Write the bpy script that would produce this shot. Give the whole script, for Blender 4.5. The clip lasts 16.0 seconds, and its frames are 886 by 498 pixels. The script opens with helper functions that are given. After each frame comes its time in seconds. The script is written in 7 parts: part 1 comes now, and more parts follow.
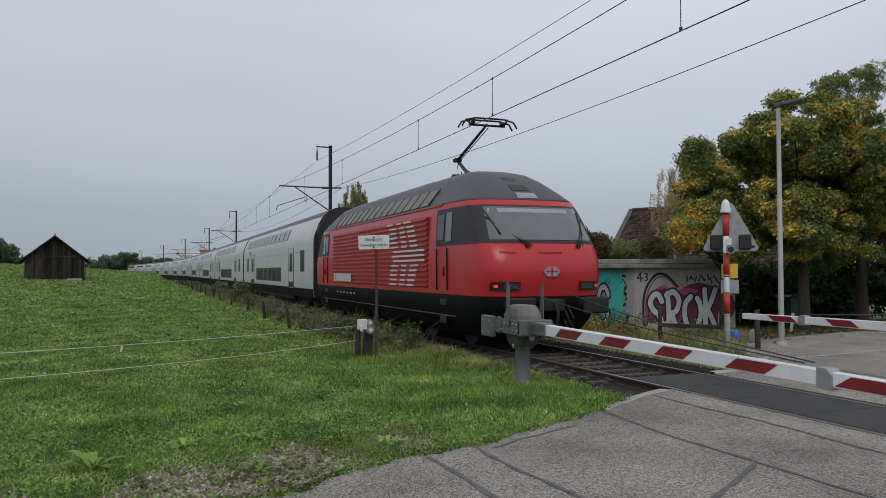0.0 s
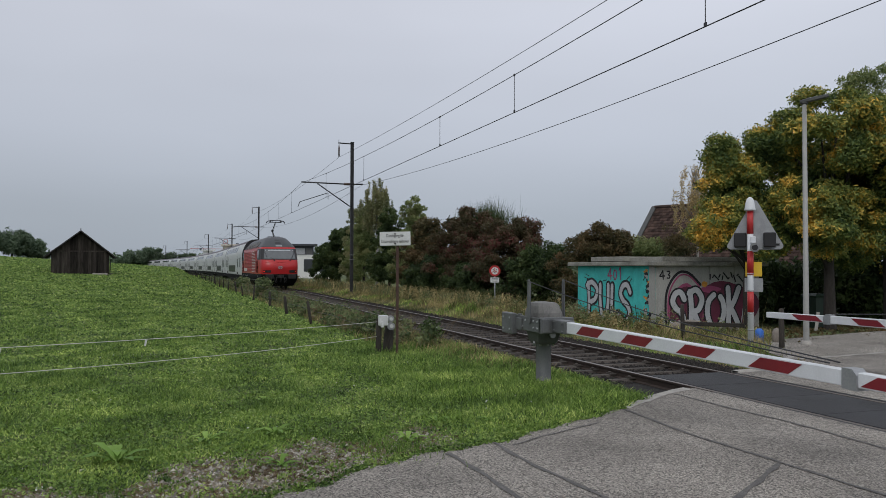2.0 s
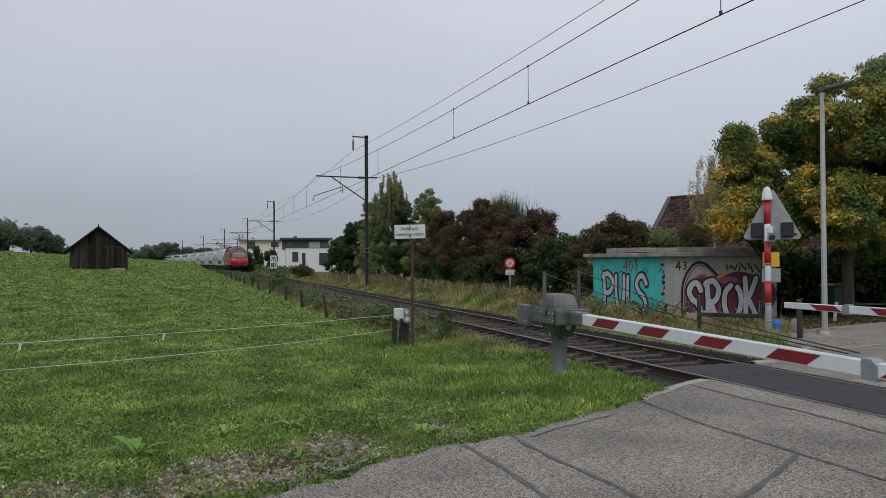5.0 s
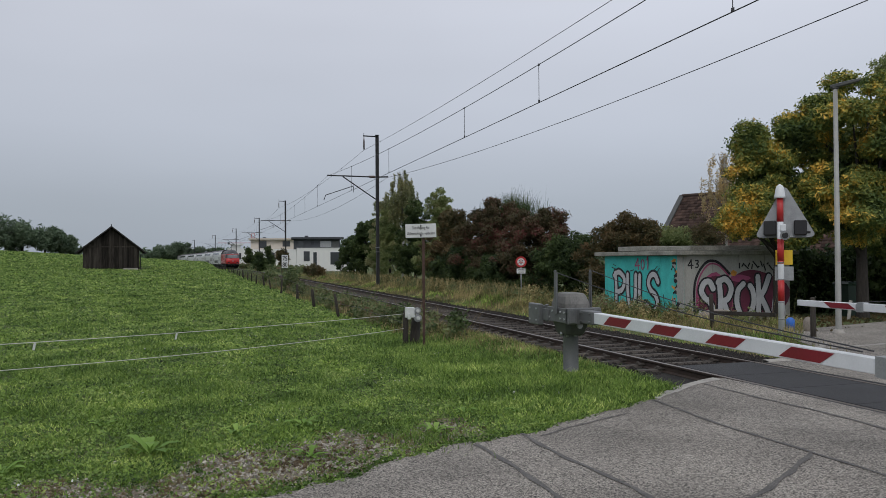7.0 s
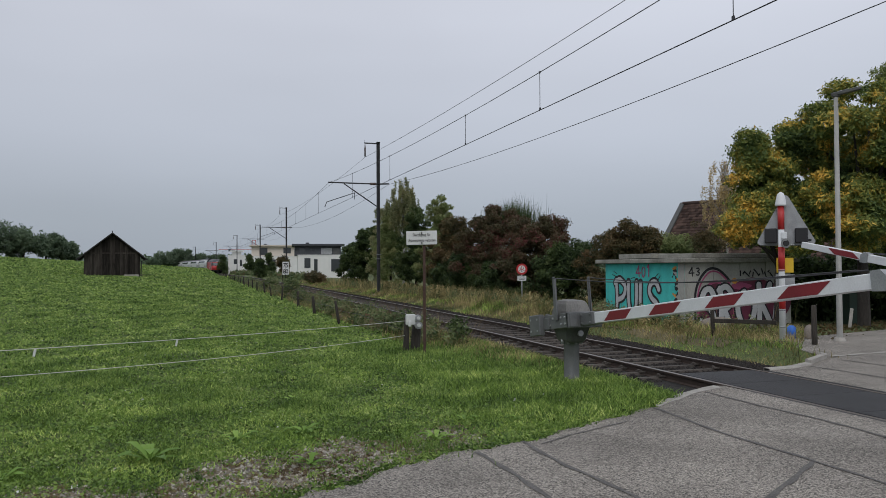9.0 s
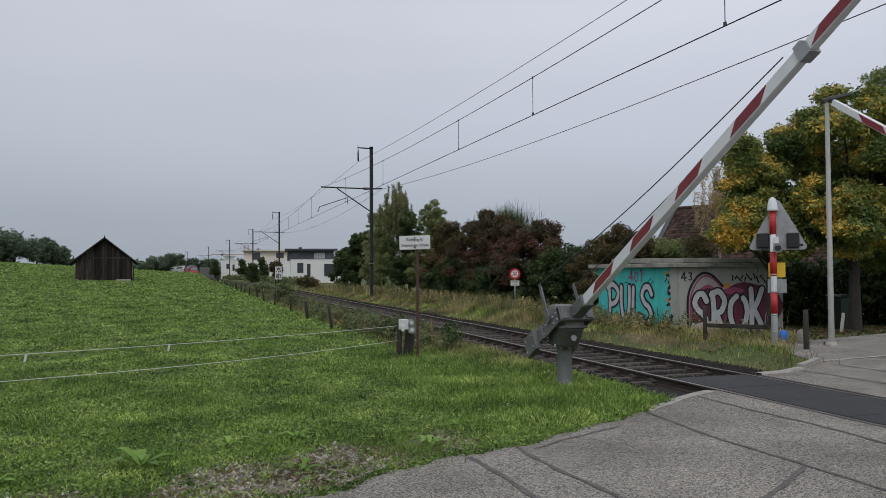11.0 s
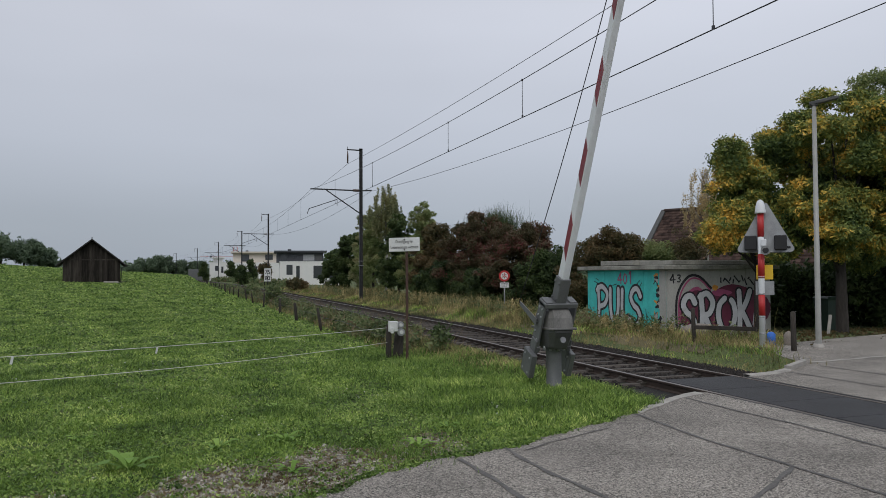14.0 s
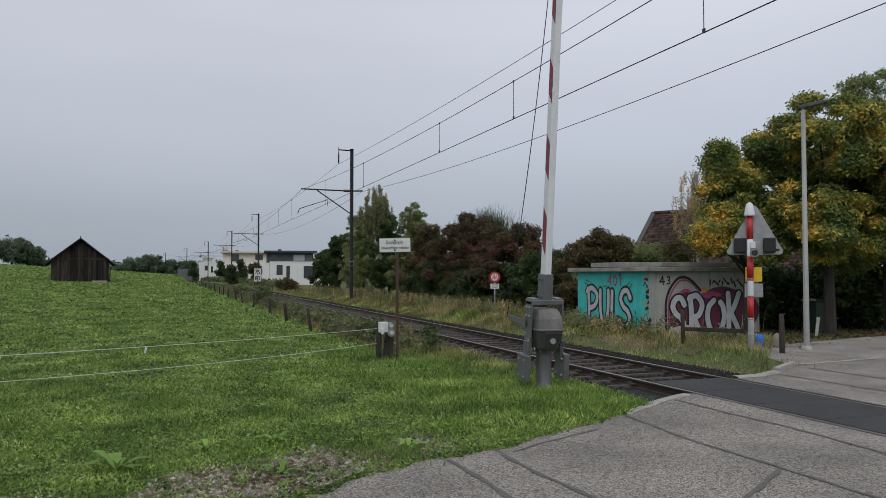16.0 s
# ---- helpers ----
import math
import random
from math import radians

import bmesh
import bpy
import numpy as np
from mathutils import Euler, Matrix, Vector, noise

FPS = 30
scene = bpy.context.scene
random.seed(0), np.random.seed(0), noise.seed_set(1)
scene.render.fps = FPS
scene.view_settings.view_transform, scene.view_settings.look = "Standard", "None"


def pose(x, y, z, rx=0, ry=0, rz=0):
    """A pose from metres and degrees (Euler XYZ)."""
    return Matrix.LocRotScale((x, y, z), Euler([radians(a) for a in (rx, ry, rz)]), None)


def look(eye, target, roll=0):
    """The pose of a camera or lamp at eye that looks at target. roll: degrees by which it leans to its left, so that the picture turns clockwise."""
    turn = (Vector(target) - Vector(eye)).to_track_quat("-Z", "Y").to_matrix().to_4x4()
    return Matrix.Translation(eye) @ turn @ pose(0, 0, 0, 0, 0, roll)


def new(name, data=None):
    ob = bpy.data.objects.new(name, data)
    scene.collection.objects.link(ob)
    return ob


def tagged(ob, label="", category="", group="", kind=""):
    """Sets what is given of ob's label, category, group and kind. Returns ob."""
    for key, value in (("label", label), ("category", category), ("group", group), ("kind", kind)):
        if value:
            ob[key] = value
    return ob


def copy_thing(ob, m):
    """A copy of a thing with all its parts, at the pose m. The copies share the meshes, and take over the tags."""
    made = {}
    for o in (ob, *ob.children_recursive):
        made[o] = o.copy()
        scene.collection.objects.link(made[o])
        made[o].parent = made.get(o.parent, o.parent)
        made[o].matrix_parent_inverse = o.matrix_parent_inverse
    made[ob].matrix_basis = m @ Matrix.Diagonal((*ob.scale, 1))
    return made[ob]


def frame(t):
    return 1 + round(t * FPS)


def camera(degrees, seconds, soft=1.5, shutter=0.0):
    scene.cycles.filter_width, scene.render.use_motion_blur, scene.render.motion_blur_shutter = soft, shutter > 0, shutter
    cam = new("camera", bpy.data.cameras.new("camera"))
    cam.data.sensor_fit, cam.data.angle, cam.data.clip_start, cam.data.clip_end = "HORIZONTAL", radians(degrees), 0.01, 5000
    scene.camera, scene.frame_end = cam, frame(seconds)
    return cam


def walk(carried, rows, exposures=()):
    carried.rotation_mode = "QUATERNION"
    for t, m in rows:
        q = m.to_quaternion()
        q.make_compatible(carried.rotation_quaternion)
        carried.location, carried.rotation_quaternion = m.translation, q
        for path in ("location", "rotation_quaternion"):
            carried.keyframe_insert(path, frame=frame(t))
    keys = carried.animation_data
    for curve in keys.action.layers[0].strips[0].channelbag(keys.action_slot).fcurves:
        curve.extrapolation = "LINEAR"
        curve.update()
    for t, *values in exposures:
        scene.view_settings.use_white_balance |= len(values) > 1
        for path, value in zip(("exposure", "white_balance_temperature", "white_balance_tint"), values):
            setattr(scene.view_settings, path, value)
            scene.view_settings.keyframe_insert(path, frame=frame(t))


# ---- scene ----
# ---- camera ----
TURNS = [
    (0.0, 20.606, 1.614, -0.149), (0.5, 20.164, 1.463, -0.131), (1.0, 19.788, 1.424, 0.001), (1.5, 19.351, 1.426, 0.115),
    (2.0, 19.068, 1.367, 0.159), (2.5, 18.917, 1.272, 0.106), (3.0, 18.689, 1.215, 0.07), (3.5, 18.545, 1.127, 0.07),
    (4.0, 18.359, 1.023, -0.02), (6.5, 17.373, 0.707, -0.477), (7.0, 17.181, 0.763, -0.435), (7.5, 17.174, 0.825, -0.448),
    (8.0, 17.182, 0.908, -0.353), (8.5, 17.134, 1.057, -0.326), (9.0, 17.127, 1.282, -0.319), (11.5, 17.822, 1.629, -0.359),
    (12.0, 18.03, 1.589, -0.408), (12.5, 18.204, 1.573, -0.419), (13.0, 18.228, 1.646, -0.39), (13.5, 18.236, 1.743, -0.369),
    (14.0, 18.393, 1.77, -0.299), (14.5, 18.52, 1.773, -0.309), (15.0, 18.642, 1.797, -0.253), (15.5, 18.856, 1.821, -0.177),
    (16.0, 19.08, 1.831, -0.032),
]
EYE = (0.0, 0.0, 1.753)


def aim(yaw, pitch, roll):
    """Camera pose from heading right of the track, tilt up and roll, in degrees."""
    y, p = radians(yaw), radians(pitch)
    way = Vector((math.sin(y) * math.cos(p), math.cos(y) * math.cos(p), math.sin(p)))
    return look(EYE, Vector(EYE) + way, roll)


cam = camera(58.87, 16.0, soft=0.7)
walk(cam, [(t, aim(y, p, r)) for t, y, p, r in TURNS])

# ---- light: overcast autumn day ----
world = bpy.data.worlds.new("sky")
scene.world = world
world.use_nodes = True
wn, wl = world.node_tree.nodes, world.node_tree.links
wn.clear()
w_out = wn.new("ShaderNodeOutputWorld")
w_bg = wn.new("ShaderNodeBackground")
w_sky = wn.new("ShaderNodeTexSky")
w_sky.sky_type, w_sky.sun_disc = "NISHITA", False
w_sky.sun_elevation, w_sky.sun_rotation = radians(38), radians(150)
w_hs = wn.new("ShaderNodeHueSaturation")
w_hs.inputs["Saturation"].default_value = 0.25
w_hs.inputs["Value"].default_value = 0.07
w_tc = wn.new("ShaderNodeTexCoord")
w_sep = wn.new("ShaderNodeSeparateXYZ")
w_ramp = wn.new("ShaderNodeValToRGB")
e = w_ramp.color_ramp.elements
e[0].position, e[0].color = 0.0, (0.315, 0.36, 0.425, 1)
e[1].position, e[1].color = 1.0, (0.70, 0.73, 0.79, 1)
for pos, col in ((0.06, (0.345, 0.39, 0.455, 1)), (0.16, (0.46, 0.50, 0.58, 1)), (0.32, (0.585, 0.615, 0.70, 1))):
    el = e.new(pos)
    el.color = col
w_no = wn.new("ShaderNodeTexNoise")
w_no.inputs["Scale"].default_value, w_no.inputs["Detail"].default_value = 1.6, 3
w_map = wn.new("ShaderNodeMapping")
w_map.inputs["Scale"].default_value = (1, 1, 3.5)
w_mr = wn.new("ShaderNodeMapRange")
w_mr.inputs["From Min"].default_value, w_mr.inputs["From Max"].default_value = 0.3, 0.7
w_mr.inputs["To Min"].default_value, w_mr.inputs["To Max"].default_value = 0.94, 1.06
w_mul = wn.new("ShaderNodeMix")
w_mul.data_type, w_mul.blend_type = "RGBA", "MULTIPLY"
w_mul.inputs["Factor"].default_value = 1
w_mix = wn.new("ShaderNodeMix")
w_mix.data_type = "RGBA"
w_mix.inputs["Factor"].default_value = 0.12
wl.new(w_tc.outputs["Generated"], w_sep.inputs[0])
wl.new(w_sep.outputs["Z"], w_ramp.inputs[0])
wl.new(w_tc.outputs["Generated"], w_map.inputs[0])
wl.new(w_map.outputs[0], w_no.inputs["Vector"])
wl.new(w_no.outputs["Fac"], w_mr.inputs["Value"])
w_side = wn.new("ShaderNodeMapRange")
w_side.inputs["From Min"].default_value, w_side.inputs["From Max"].default_value = -0.3, 0.8
w_side.inputs["To Min"].default_value, w_side.inputs["To Max"].default_value = 0.87, 1.06
wl.new(w_sep.outputs["X"], w_side.inputs["Value"])
w_lr = wn.new("ShaderNodeMix")
w_lr.data_type, w_lr.blend_type = "RGBA", "MULTIPLY"
w_lr.inputs["Factor"].default_value = 1
wl.new(w_ramp.outputs[0], w_lr.inputs["A"])
wl.new(w_side.outputs[0], w_lr.inputs["B"])
wl.new(w_lr.outputs["Result"], w_mul.inputs["A"])
wl.new(w_mr.outputs[0], w_mul.inputs["B"])
wl.new(w_sky.outputs[0], w_hs.inputs["Color"])
wl.new(w_mul.outputs["Result"], w_mix.inputs["A"])
wl.new(w_hs.outputs[0], w_mix.inputs["B"])
wl.new(w_mix.outputs["Result"], w_bg.inputs["Color"])
w_bg.inputs["Strength"].default_value = 1.0
wl.new(w_bg.outputs[0], w_out.inputs[0])

sun = new("sun", bpy.data.lights.new("sun", "SUN"))
sun.data.energy, sun.data.angle, sun.data.color = 0.7, radians(25), (1.0, 0.97, 0.93)
sun.matrix_world = look((0, 0, 50), (20, 35, 14))
scene.view_settings.exposure = 0.17


# ---- materials ----
def mat(name, col, rough=0.7, metal=0.0, var=0.25, size=3.0, bump=0.15, fine=60.0, col2=None, spec=0.5, isle=0.0, emit=None, objrand=0.0, streak=None, grain=0.45, tight=0.18, speck=None):
    """Procedural surface: base colour varied by broad stains and fine grain, with bump."""
    m = bpy.data.materials.new(name)
    m.use_nodes = True
    n, l = m.node_tree.nodes, m.node_tree.links
    b = n["Principled BSDF"]
    b.inputs["Roughness"].default_value, b.inputs["Metallic"].default_value = rough, metal
    b.inputs["Specular IOR Level"].default_value = spec
    tc = n.new("ShaderNodeTexCoord")
    mp = n.new("ShaderNodeMapping")
    l.new(tc.outputs["Object"], mp.inputs[0])
    if streak:
        mp.inputs["Scale"].default_value = streak
    big, small = n.new("ShaderNodeTexNoise"), n.new("ShaderNodeTexNoise")
    big.inputs["Scale"].default_value, big.inputs["Detail"].default_value = size, 5
    small.inputs["Scale"].default_value, small.inputs["Detail"].default_value = fine, 3
    for t in (big, small):
        l.new(mp.outputs[0], t.inputs["Vector"])
    mixn = n.new("ShaderNodeMix")
    mixn.data_type = "RGBA"
    dark = tuple(c * (1 - var) for c in col)
    mixn.inputs["A"].default_value = (*dark, 1)
    other = col2 or tuple(min(1, c * (1 + var)) for c in col)
    mixn.inputs["B"].default_value = (*other, 1)
    mr = n.new("ShaderNodeMapRange")
    mr.inputs["From Min"].default_value, mr.inputs["From Max"].default_value = 0.5 - tight, 0.5 + tight
    add = n.new("ShaderNodeMath")
    add.operation = "MULTIPLY_ADD"
    add.inputs[1].default_value = grain
    l.new(small.outputs["Fac"], add.inputs[0])
    half = n.new("ShaderNodeMath")
    half.operation = "MULTIPLY"
    half.inputs[1].default_value = 1 - grain
    l.new(big.outputs["Fac"], half.inputs[0])
    l.new(half.outputs[0], add.inputs[2])
    l.new(add.outputs[0], mr.inputs["Value"])
    l.new(mr.outputs[0], mixn.inputs["Factor"])
    out = mixn.outputs["Result"]
    if speck:
        vo = n.new("ShaderNodeTexVoronoi")
        vo.inputs["Scale"].default_value = speck[0]
        l.new(mp.outputs[0], vo.inputs["Vector"])
        sv = n.new("ShaderNodeSeparateColor")
        l.new(vo.outputs["Color"], sv.inputs[0])
        sr = n.new("ShaderNodeMapRange")
        sr.inputs["To Min"].default_value, sr.inputs["To Max"].default_value = 1 - speck[1], 1 + speck[1]
        l.new(sv.outputs["Red"], sr.inputs["Value"])
        sm = n.new("ShaderNodeMix")
        sm.data_type, sm.blend_type = "RGBA", "MULTIPLY"
        sm.inputs["Factor"].default_value = 1
        l.new(out, sm.inputs["A"])
        l.new(sr.outputs[0], sm.inputs["B"])
        out = sm.outputs["Result"]
    if isle or objrand:
        src = n.new("ShaderNodeNewGeometry").outputs["Random Per Island"] if isle else n.new("ShaderNodeObjectInfo").outputs["Random"]
        k = isle or objrand
        r2 = n.new("ShaderNodeMapRange")
        r2.inputs["To Min"].default_value, r2.inputs["To Max"].default_value = 1 - k, 1 + k
        l.new(src, r2.inputs["Value"])
        mu = n.new("ShaderNodeMix")
        mu.data_type, mu.blend_type = "RGBA", "MULTIPLY"
        mu.inputs["Factor"].default_value = 1
        l.new(out, mu.inputs["A"])
        l.new(r2.outputs[0], mu.inputs["B"])
        out = mu.outputs["Result"]
    l.new(out, b.inputs["Base Color"])
    if bump:
        bp = n.new("ShaderNodeBump")
        bp.inputs["Strength"].default_value, bp.inputs["Distance"].default_value = bump, 0.02
        l.new(small.outputs["Fac"], bp.inputs["Height"])
        l.new(bp.outputs[0], b.inputs["Normal"])
    if emit:
        b.inputs["Emission Color"].default_value, b.inputs["Emission Strength"].default_value = (*emit[0], 1), emit[1]
    return m


def leafmat(name, cols, rough=0.6, trans=0.3, gain=1.3, patch=1.9, scale=0.55, detail=2):
    """Leaves and blades: each island takes its own colour from a ramp; a little light passes through."""
    cols = [tuple(v * gain for v in c) for c in cols]
    m = bpy.data.materials.new(name)
    m.use_nodes = True
    n, l = m.node_tree.nodes, m.node_tree.links
    b = n["Principled BSDF"]
    b.inputs["Roughness"].default_value = rough
    b.inputs["Specular IOR Level"].default_value = 0.25
    g = n.new("ShaderNodeNewGeometry")
    tc = n.new("ShaderNodeTexCoord")
    no = n.new("ShaderNodeTexNoise")
    no.inputs["Scale"].default_value, no.inputs["Detail"].default_value = scale, detail
    l.new(tc.outputs["Object"], no.inputs["Vector"])
    a = n.new("ShaderNodeMath")
    a.operation = "MULTIPLY_ADD"
    a.inputs[1].default_value, a.inputs[2].default_value = patch, 0.25 - patch * 0.5
    l.new(no.outputs["Fac"], a.inputs[0])
    mx = n.new("ShaderNodeMath")
    mx.operation = "MULTIPLY_ADD"
    mx.inputs[1].default_value = 0.55
    l.new(g.outputs["Random Per Island"], mx.inputs[0])
    l.new(a.outputs[0], mx.inputs[2])
    rp = n.new("ShaderNodeValToRGB")
    el = rp.color_ramp.elements
    while len(el) < len(cols):
        el.new(0.5)
    for i, c in enumerate(cols):
        el[i].position, el[i].color = i / (len(cols) - 1), (*c, 1)
    l.new(mx.outputs[0], rp.inputs[0])
    l.new(rp.outputs[0], b.inputs["Base Color"])
    tr = n.new("ShaderNodeBsdfTranslucent")
    l.new(rp.outputs[0], tr.inputs["Color"])
    ms = n.new("ShaderNodeMixShader")
    ms.inputs[0].default_value = trans
    l.new(b.outputs[0], ms.inputs[1])
    l.new(tr.outputs[0], ms.inputs[2])
    l.new(ms.outputs[0], n["Material Output"].inputs["Surface"])
    return m


M_SOIL = mat("field_turf", (0.06, 0.08, 0.022), 0.95, var=0.45, size=0.35, bump=0.9, fine=22, col2=(0.125, 0.165, 0.04), grain=0.6, speck=(30, 0.45))
M_DRY = mat("dry_verge_soil", (0.10, 0.085, 0.045), 0.95, var=0.4, size=1.1, bump=0.8, fine=25, col2=(0.19, 0.16, 0.075))
M_GRIT = mat("gravel_soil", (0.125, 0.10, 0.065), 0.95, var=0.5, size=2.5, bump=1.0, fine=45, col2=(0.28, 0.235, 0.165), grain=0.6, speck=(60, 0.6))
M_STONE = mat("pale_pebbles", (0.31, 0.29, 0.25), 0.85, var=0.25, size=9, bump=0.3, isle=0.6)
M_BALLAST = mat("ballast_stone", (0.024, 0.020, 0.018), 0.95, var=0.35, size=5, bump=0.4, isle=0.6)
M_BED = mat("ballast_bed", (0.013, 0.011, 0.010), 0.95, var=0.45, size=3, bump=1.0, fine=28, speck=(16, 0.6))
M_ASPHALT = mat("worn_asphalt", (0.186, 0.169, 0.149), 0.9, var=0.42, size=0.8, bump=0.8, fine=75, col2=(0.375, 0.342, 0.300), grain=0.5, tight=0.2, speck=(95, 0.85))
M_TAR = mat("tar_seam", (0.105, 0.098, 0.092), 0.7, var=0.35, size=6, bump=0.4, fine=70, speck=(95, 0.35))
M_KERB = mat("kerb_concrete", (0.36, 0.34, 0.31), 0.9, var=0.3, size=4, bump=0.4)
M_RUBBER = mat("crossing_rubber", (0.026, 0.026, 0.029), 0.62, var=0.45, size=1.8, bump=0.5, fine=60, spec=0.4, objrand=0.18)
M_RAILTOP = mat("polished_rail_steel", (0.24, 0.21, 0.19), 0.38, 0.9, var=0.2, size=2, bump=0.02)
M_RUST = mat("rusty_steel", (0.05, 0.035, 0.028), 0.85, 0.2, var=0.4, size=5, bump=0.3)
M_SLEEPER = mat("steel_sleeper", (0.075, 0.064, 0.055), 0.85, 0.1, var=0.4, size=4, bump=0.3, objrand=0.25)
M_MAST = mat("dark_painted_mast", (0.035, 0.036, 0.038), 0.6, 0.3, var=0.3, size=3)
M_GALV = mat("galvanised_steel", (0.36, 0.37, 0.38), 0.5, 0.6, var=0.2, size=6, bump=0.08)
M_MACH = mat("grey_painted_steel", (0.145, 0.15, 0.152), 0.5, 0.3, var=0.22, size=5, bump=0.08)
M_MACHD = mat("dark_grey_housing", (0.085, 0.087, 0.085), 0.5, 0.2, var=0.25, size=5, bump=0.08)
M_HOOD = mat("weathered_hood", (0.165, 0.16, 0.15), 0.6, 0.1, var=0.35, size=5, streak=(1, 1, 0.4))
M_BWHITE = mat("barrier_white", (0.72, 0.74, 0.76), 0.4, var=0.1, size=3, bump=0.03)
M_BRED = mat("barrier_red", (0.205, 0.012, 0.022), 0.4, var=0.18, size=3, bump=0.03)
M_SRED = mat("signal_red", (0.47, 0.028, 0.028), 0.45, var=0.15, size=3, bump=0.03)
M_YELLOW = mat("yellow_panel", (0.72, 0.48, 0.03), 0.5, var=0.1, size=4, bump=0.02)
M_WIRE = mat("contact_wire", (0.045, 0.045, 0.05), 0.5, 0.4, var=0.1, bump=0)
M_INS = mat("insulator_brown", (0.09, 0.06, 0.05), 0.3, var=0.2, bump=0)
M_LAMPOST = mat("concrete_grey_pole", (0.36, 0.36, 0.34), 0.6, 0.3, var=0.15, size=4)
M_BLACK = mat("black_matt", (0.015, 0.015, 0.017), 0.5, var=0.2, bump=0.03)
M_SIGNW = mat("sign_enamel_white", (0.66, 0.67, 0.66), 0.4, var=0.12, size=5, bump=0.02)
M_SIGNRUST = mat("rusty_sign_post", (0.085, 0.05, 0.04), 0.85, 0.2, var=0.4, size=9, bump=0.3)
M_WOODPOST = mat("weathered_fence_wood", (0.042, 0.036, 0.03), 0.9, var=0.45, size=7, bump=0.6, streak=(1, 1, 0.15), objrand=0.3)
M_BARN = mat("tarred_barn_boards", (0.018, 0.015, 0.013), 0.95, var=0.5, size=1.6, bump=0.5, fine=12, streak=(1, 1, 0.12), col2=(0.062, 0.054, 0.046), spec=0.2, objrand=0.5)
M_BARNROOF = mat("dark_barn_roof", (0.03, 0.027, 0.026), 0.85, var=0.35, size=3, bump=0.4)
M_ROPE = mat("white_fence_tape", (0.62, 0.62, 0.57), 0.7, var=0.1, bump=0)
M_RED = mat("loco_red", (0.50, 0.026, 0.028), 0.3, var=0.14, size=1.0, bump=0.02)
M_REDDULL = mat("loco_red_dull", (0.34, 0.035, 0.028), 0.55, var=0.22, size=1.2, bump=0.05)
M_LGREY = mat("loco_roof_grey", (0.058, 0.061, 0.067), 0.5, var=0.2, size=1.5, bump=0.05)
M_LDARK = mat("loco_skirt_dark", (0.006, 0.0075, 0.007), 0.8, spec=0.1, var=0.3, size=2, bump=0.06)
M_GRILLE = mat("roof_grille_metal", (0.21, 0.20, 0.18), 0.55, 0.4, var=0.25, size=5)
M_CWHITE = mat("coach_white", (0.54, 0.56, 0.55), 0.4, var=0.08, size=1.2, bump=0.02)
M_CROOF = mat("coach_roof_plum", (0.055, 0.042, 0.054), 0.5, var=0.2, size=2, bump=0.04)
M_UNDER = mat("underframe_dark", (0.016, 0.015, 0.014), 0.8, var=0.4, size=3, bump=0.2)
M_WHEEL = mat("wheel_steel", (0.08, 0.07, 0.065), 0.6, 0.5, var=0.3, size=4)
M_TAIL = mat("tail_lamp", (0.5, 0.01, 0.01), 0.3, var=0.05, bump=0, emit=((1.0, 0.015, 0.015), 1.6))
M_LENS = mat("lamp_glass_dark", (0.06, 0.06, 0.065), 0.15, var=0.1, bump=0)
M_GLASSD = mat("tinted_window", (0.03, 0.036, 0.044), 0.12, var=0.2, bump=0, spec=0.5)
M_GLASSC = mat("coach_window_green", (0.022, 0.03, 0.028), 0.3, var=0.3, bump=0, spec=0.15)
M_SCREEN = mat("windscreen_glass", (0.115, 0.125, 0.13), 0.06, var=0.12, bump=0, spec=0.9)
M_TURQ = mat("turquoise_wall_paint", (0.055, 0.50, 0.47), 0.75, var=0.22, size=2.5, bump=0.15, fine=30)
M_HUT = mat("grey_hut_concrete", (0.36, 0.36, 0.335), 0.85, var=0.22, size=1.5, bump=0.3, fine=30, streak=(1, 1, 0.4))
M_SLAB = mat("mossy_roof_slab", (0.27, 0.265, 0.235), 0.9, var=0.45, size=2.2, bump=0.5, fine=20)
M_PSILVER = mat("silver_spray", (0.50, 0.51, 0.53), 0.5, 0.1, var=0.2, size=3, bump=0.05)
M_PBLACK = mat("black_spray", (0.008, 0.008, 0.012), 0.6, var=0.3, bump=0.05)
M_PMAG = mat("magenta_spray", (0.33, 0.065, 0.15), 0.6, var=0.3, size=3, bump=0.05)
M_PWINE = mat("wine_red_spray", (0.12, 0.02, 0.045), 0.65, var=0.4, size=2, bump=0.05)
M_PORANGE = mat("orange_spray", (0.6, 0.27, 0.04), 0.6, var=0.4, size=5, bump=0.05)
M_TILE = mat("clay_roof_tile", (0.062, 0.04, 0.033), 0.95, var=0.5, size=2.5, bump=0.4, objrand=0.35, isle=0.0)
M_TILES = mat("clay_roof_tiles", (0.062, 0.04, 0.033), 0.95, var=0.5, size=2.5, bump=0.4, isle=0.55, spec=0.2)
M_RENDERW = mat("white_render", (0.72, 0.72, 0.70), 0.85, var=0.06, size=1, bump=0.05)
M_ANTHR = mat("anthracite_cladding", (0.055, 0.06, 0.07), 0.7, var=0.15, size=1, bump=0.05)
M_FARW = mat("distant_window", (0.05, 0.055, 0.06), 0.15, var=0.1, bump=0, spec=0.8)
M_BARK = mat("tree_bark", (0.034, 0.029, 0.025), 0.95, var=0.45, size=5, bump=0.9, fine=25, streak=(1, 1, 0.25))
M_BIRCH = mat("birch_bark", (0.33, 0.32, 0.29), 0.85, var=0.5, size=6, bump=0.3)
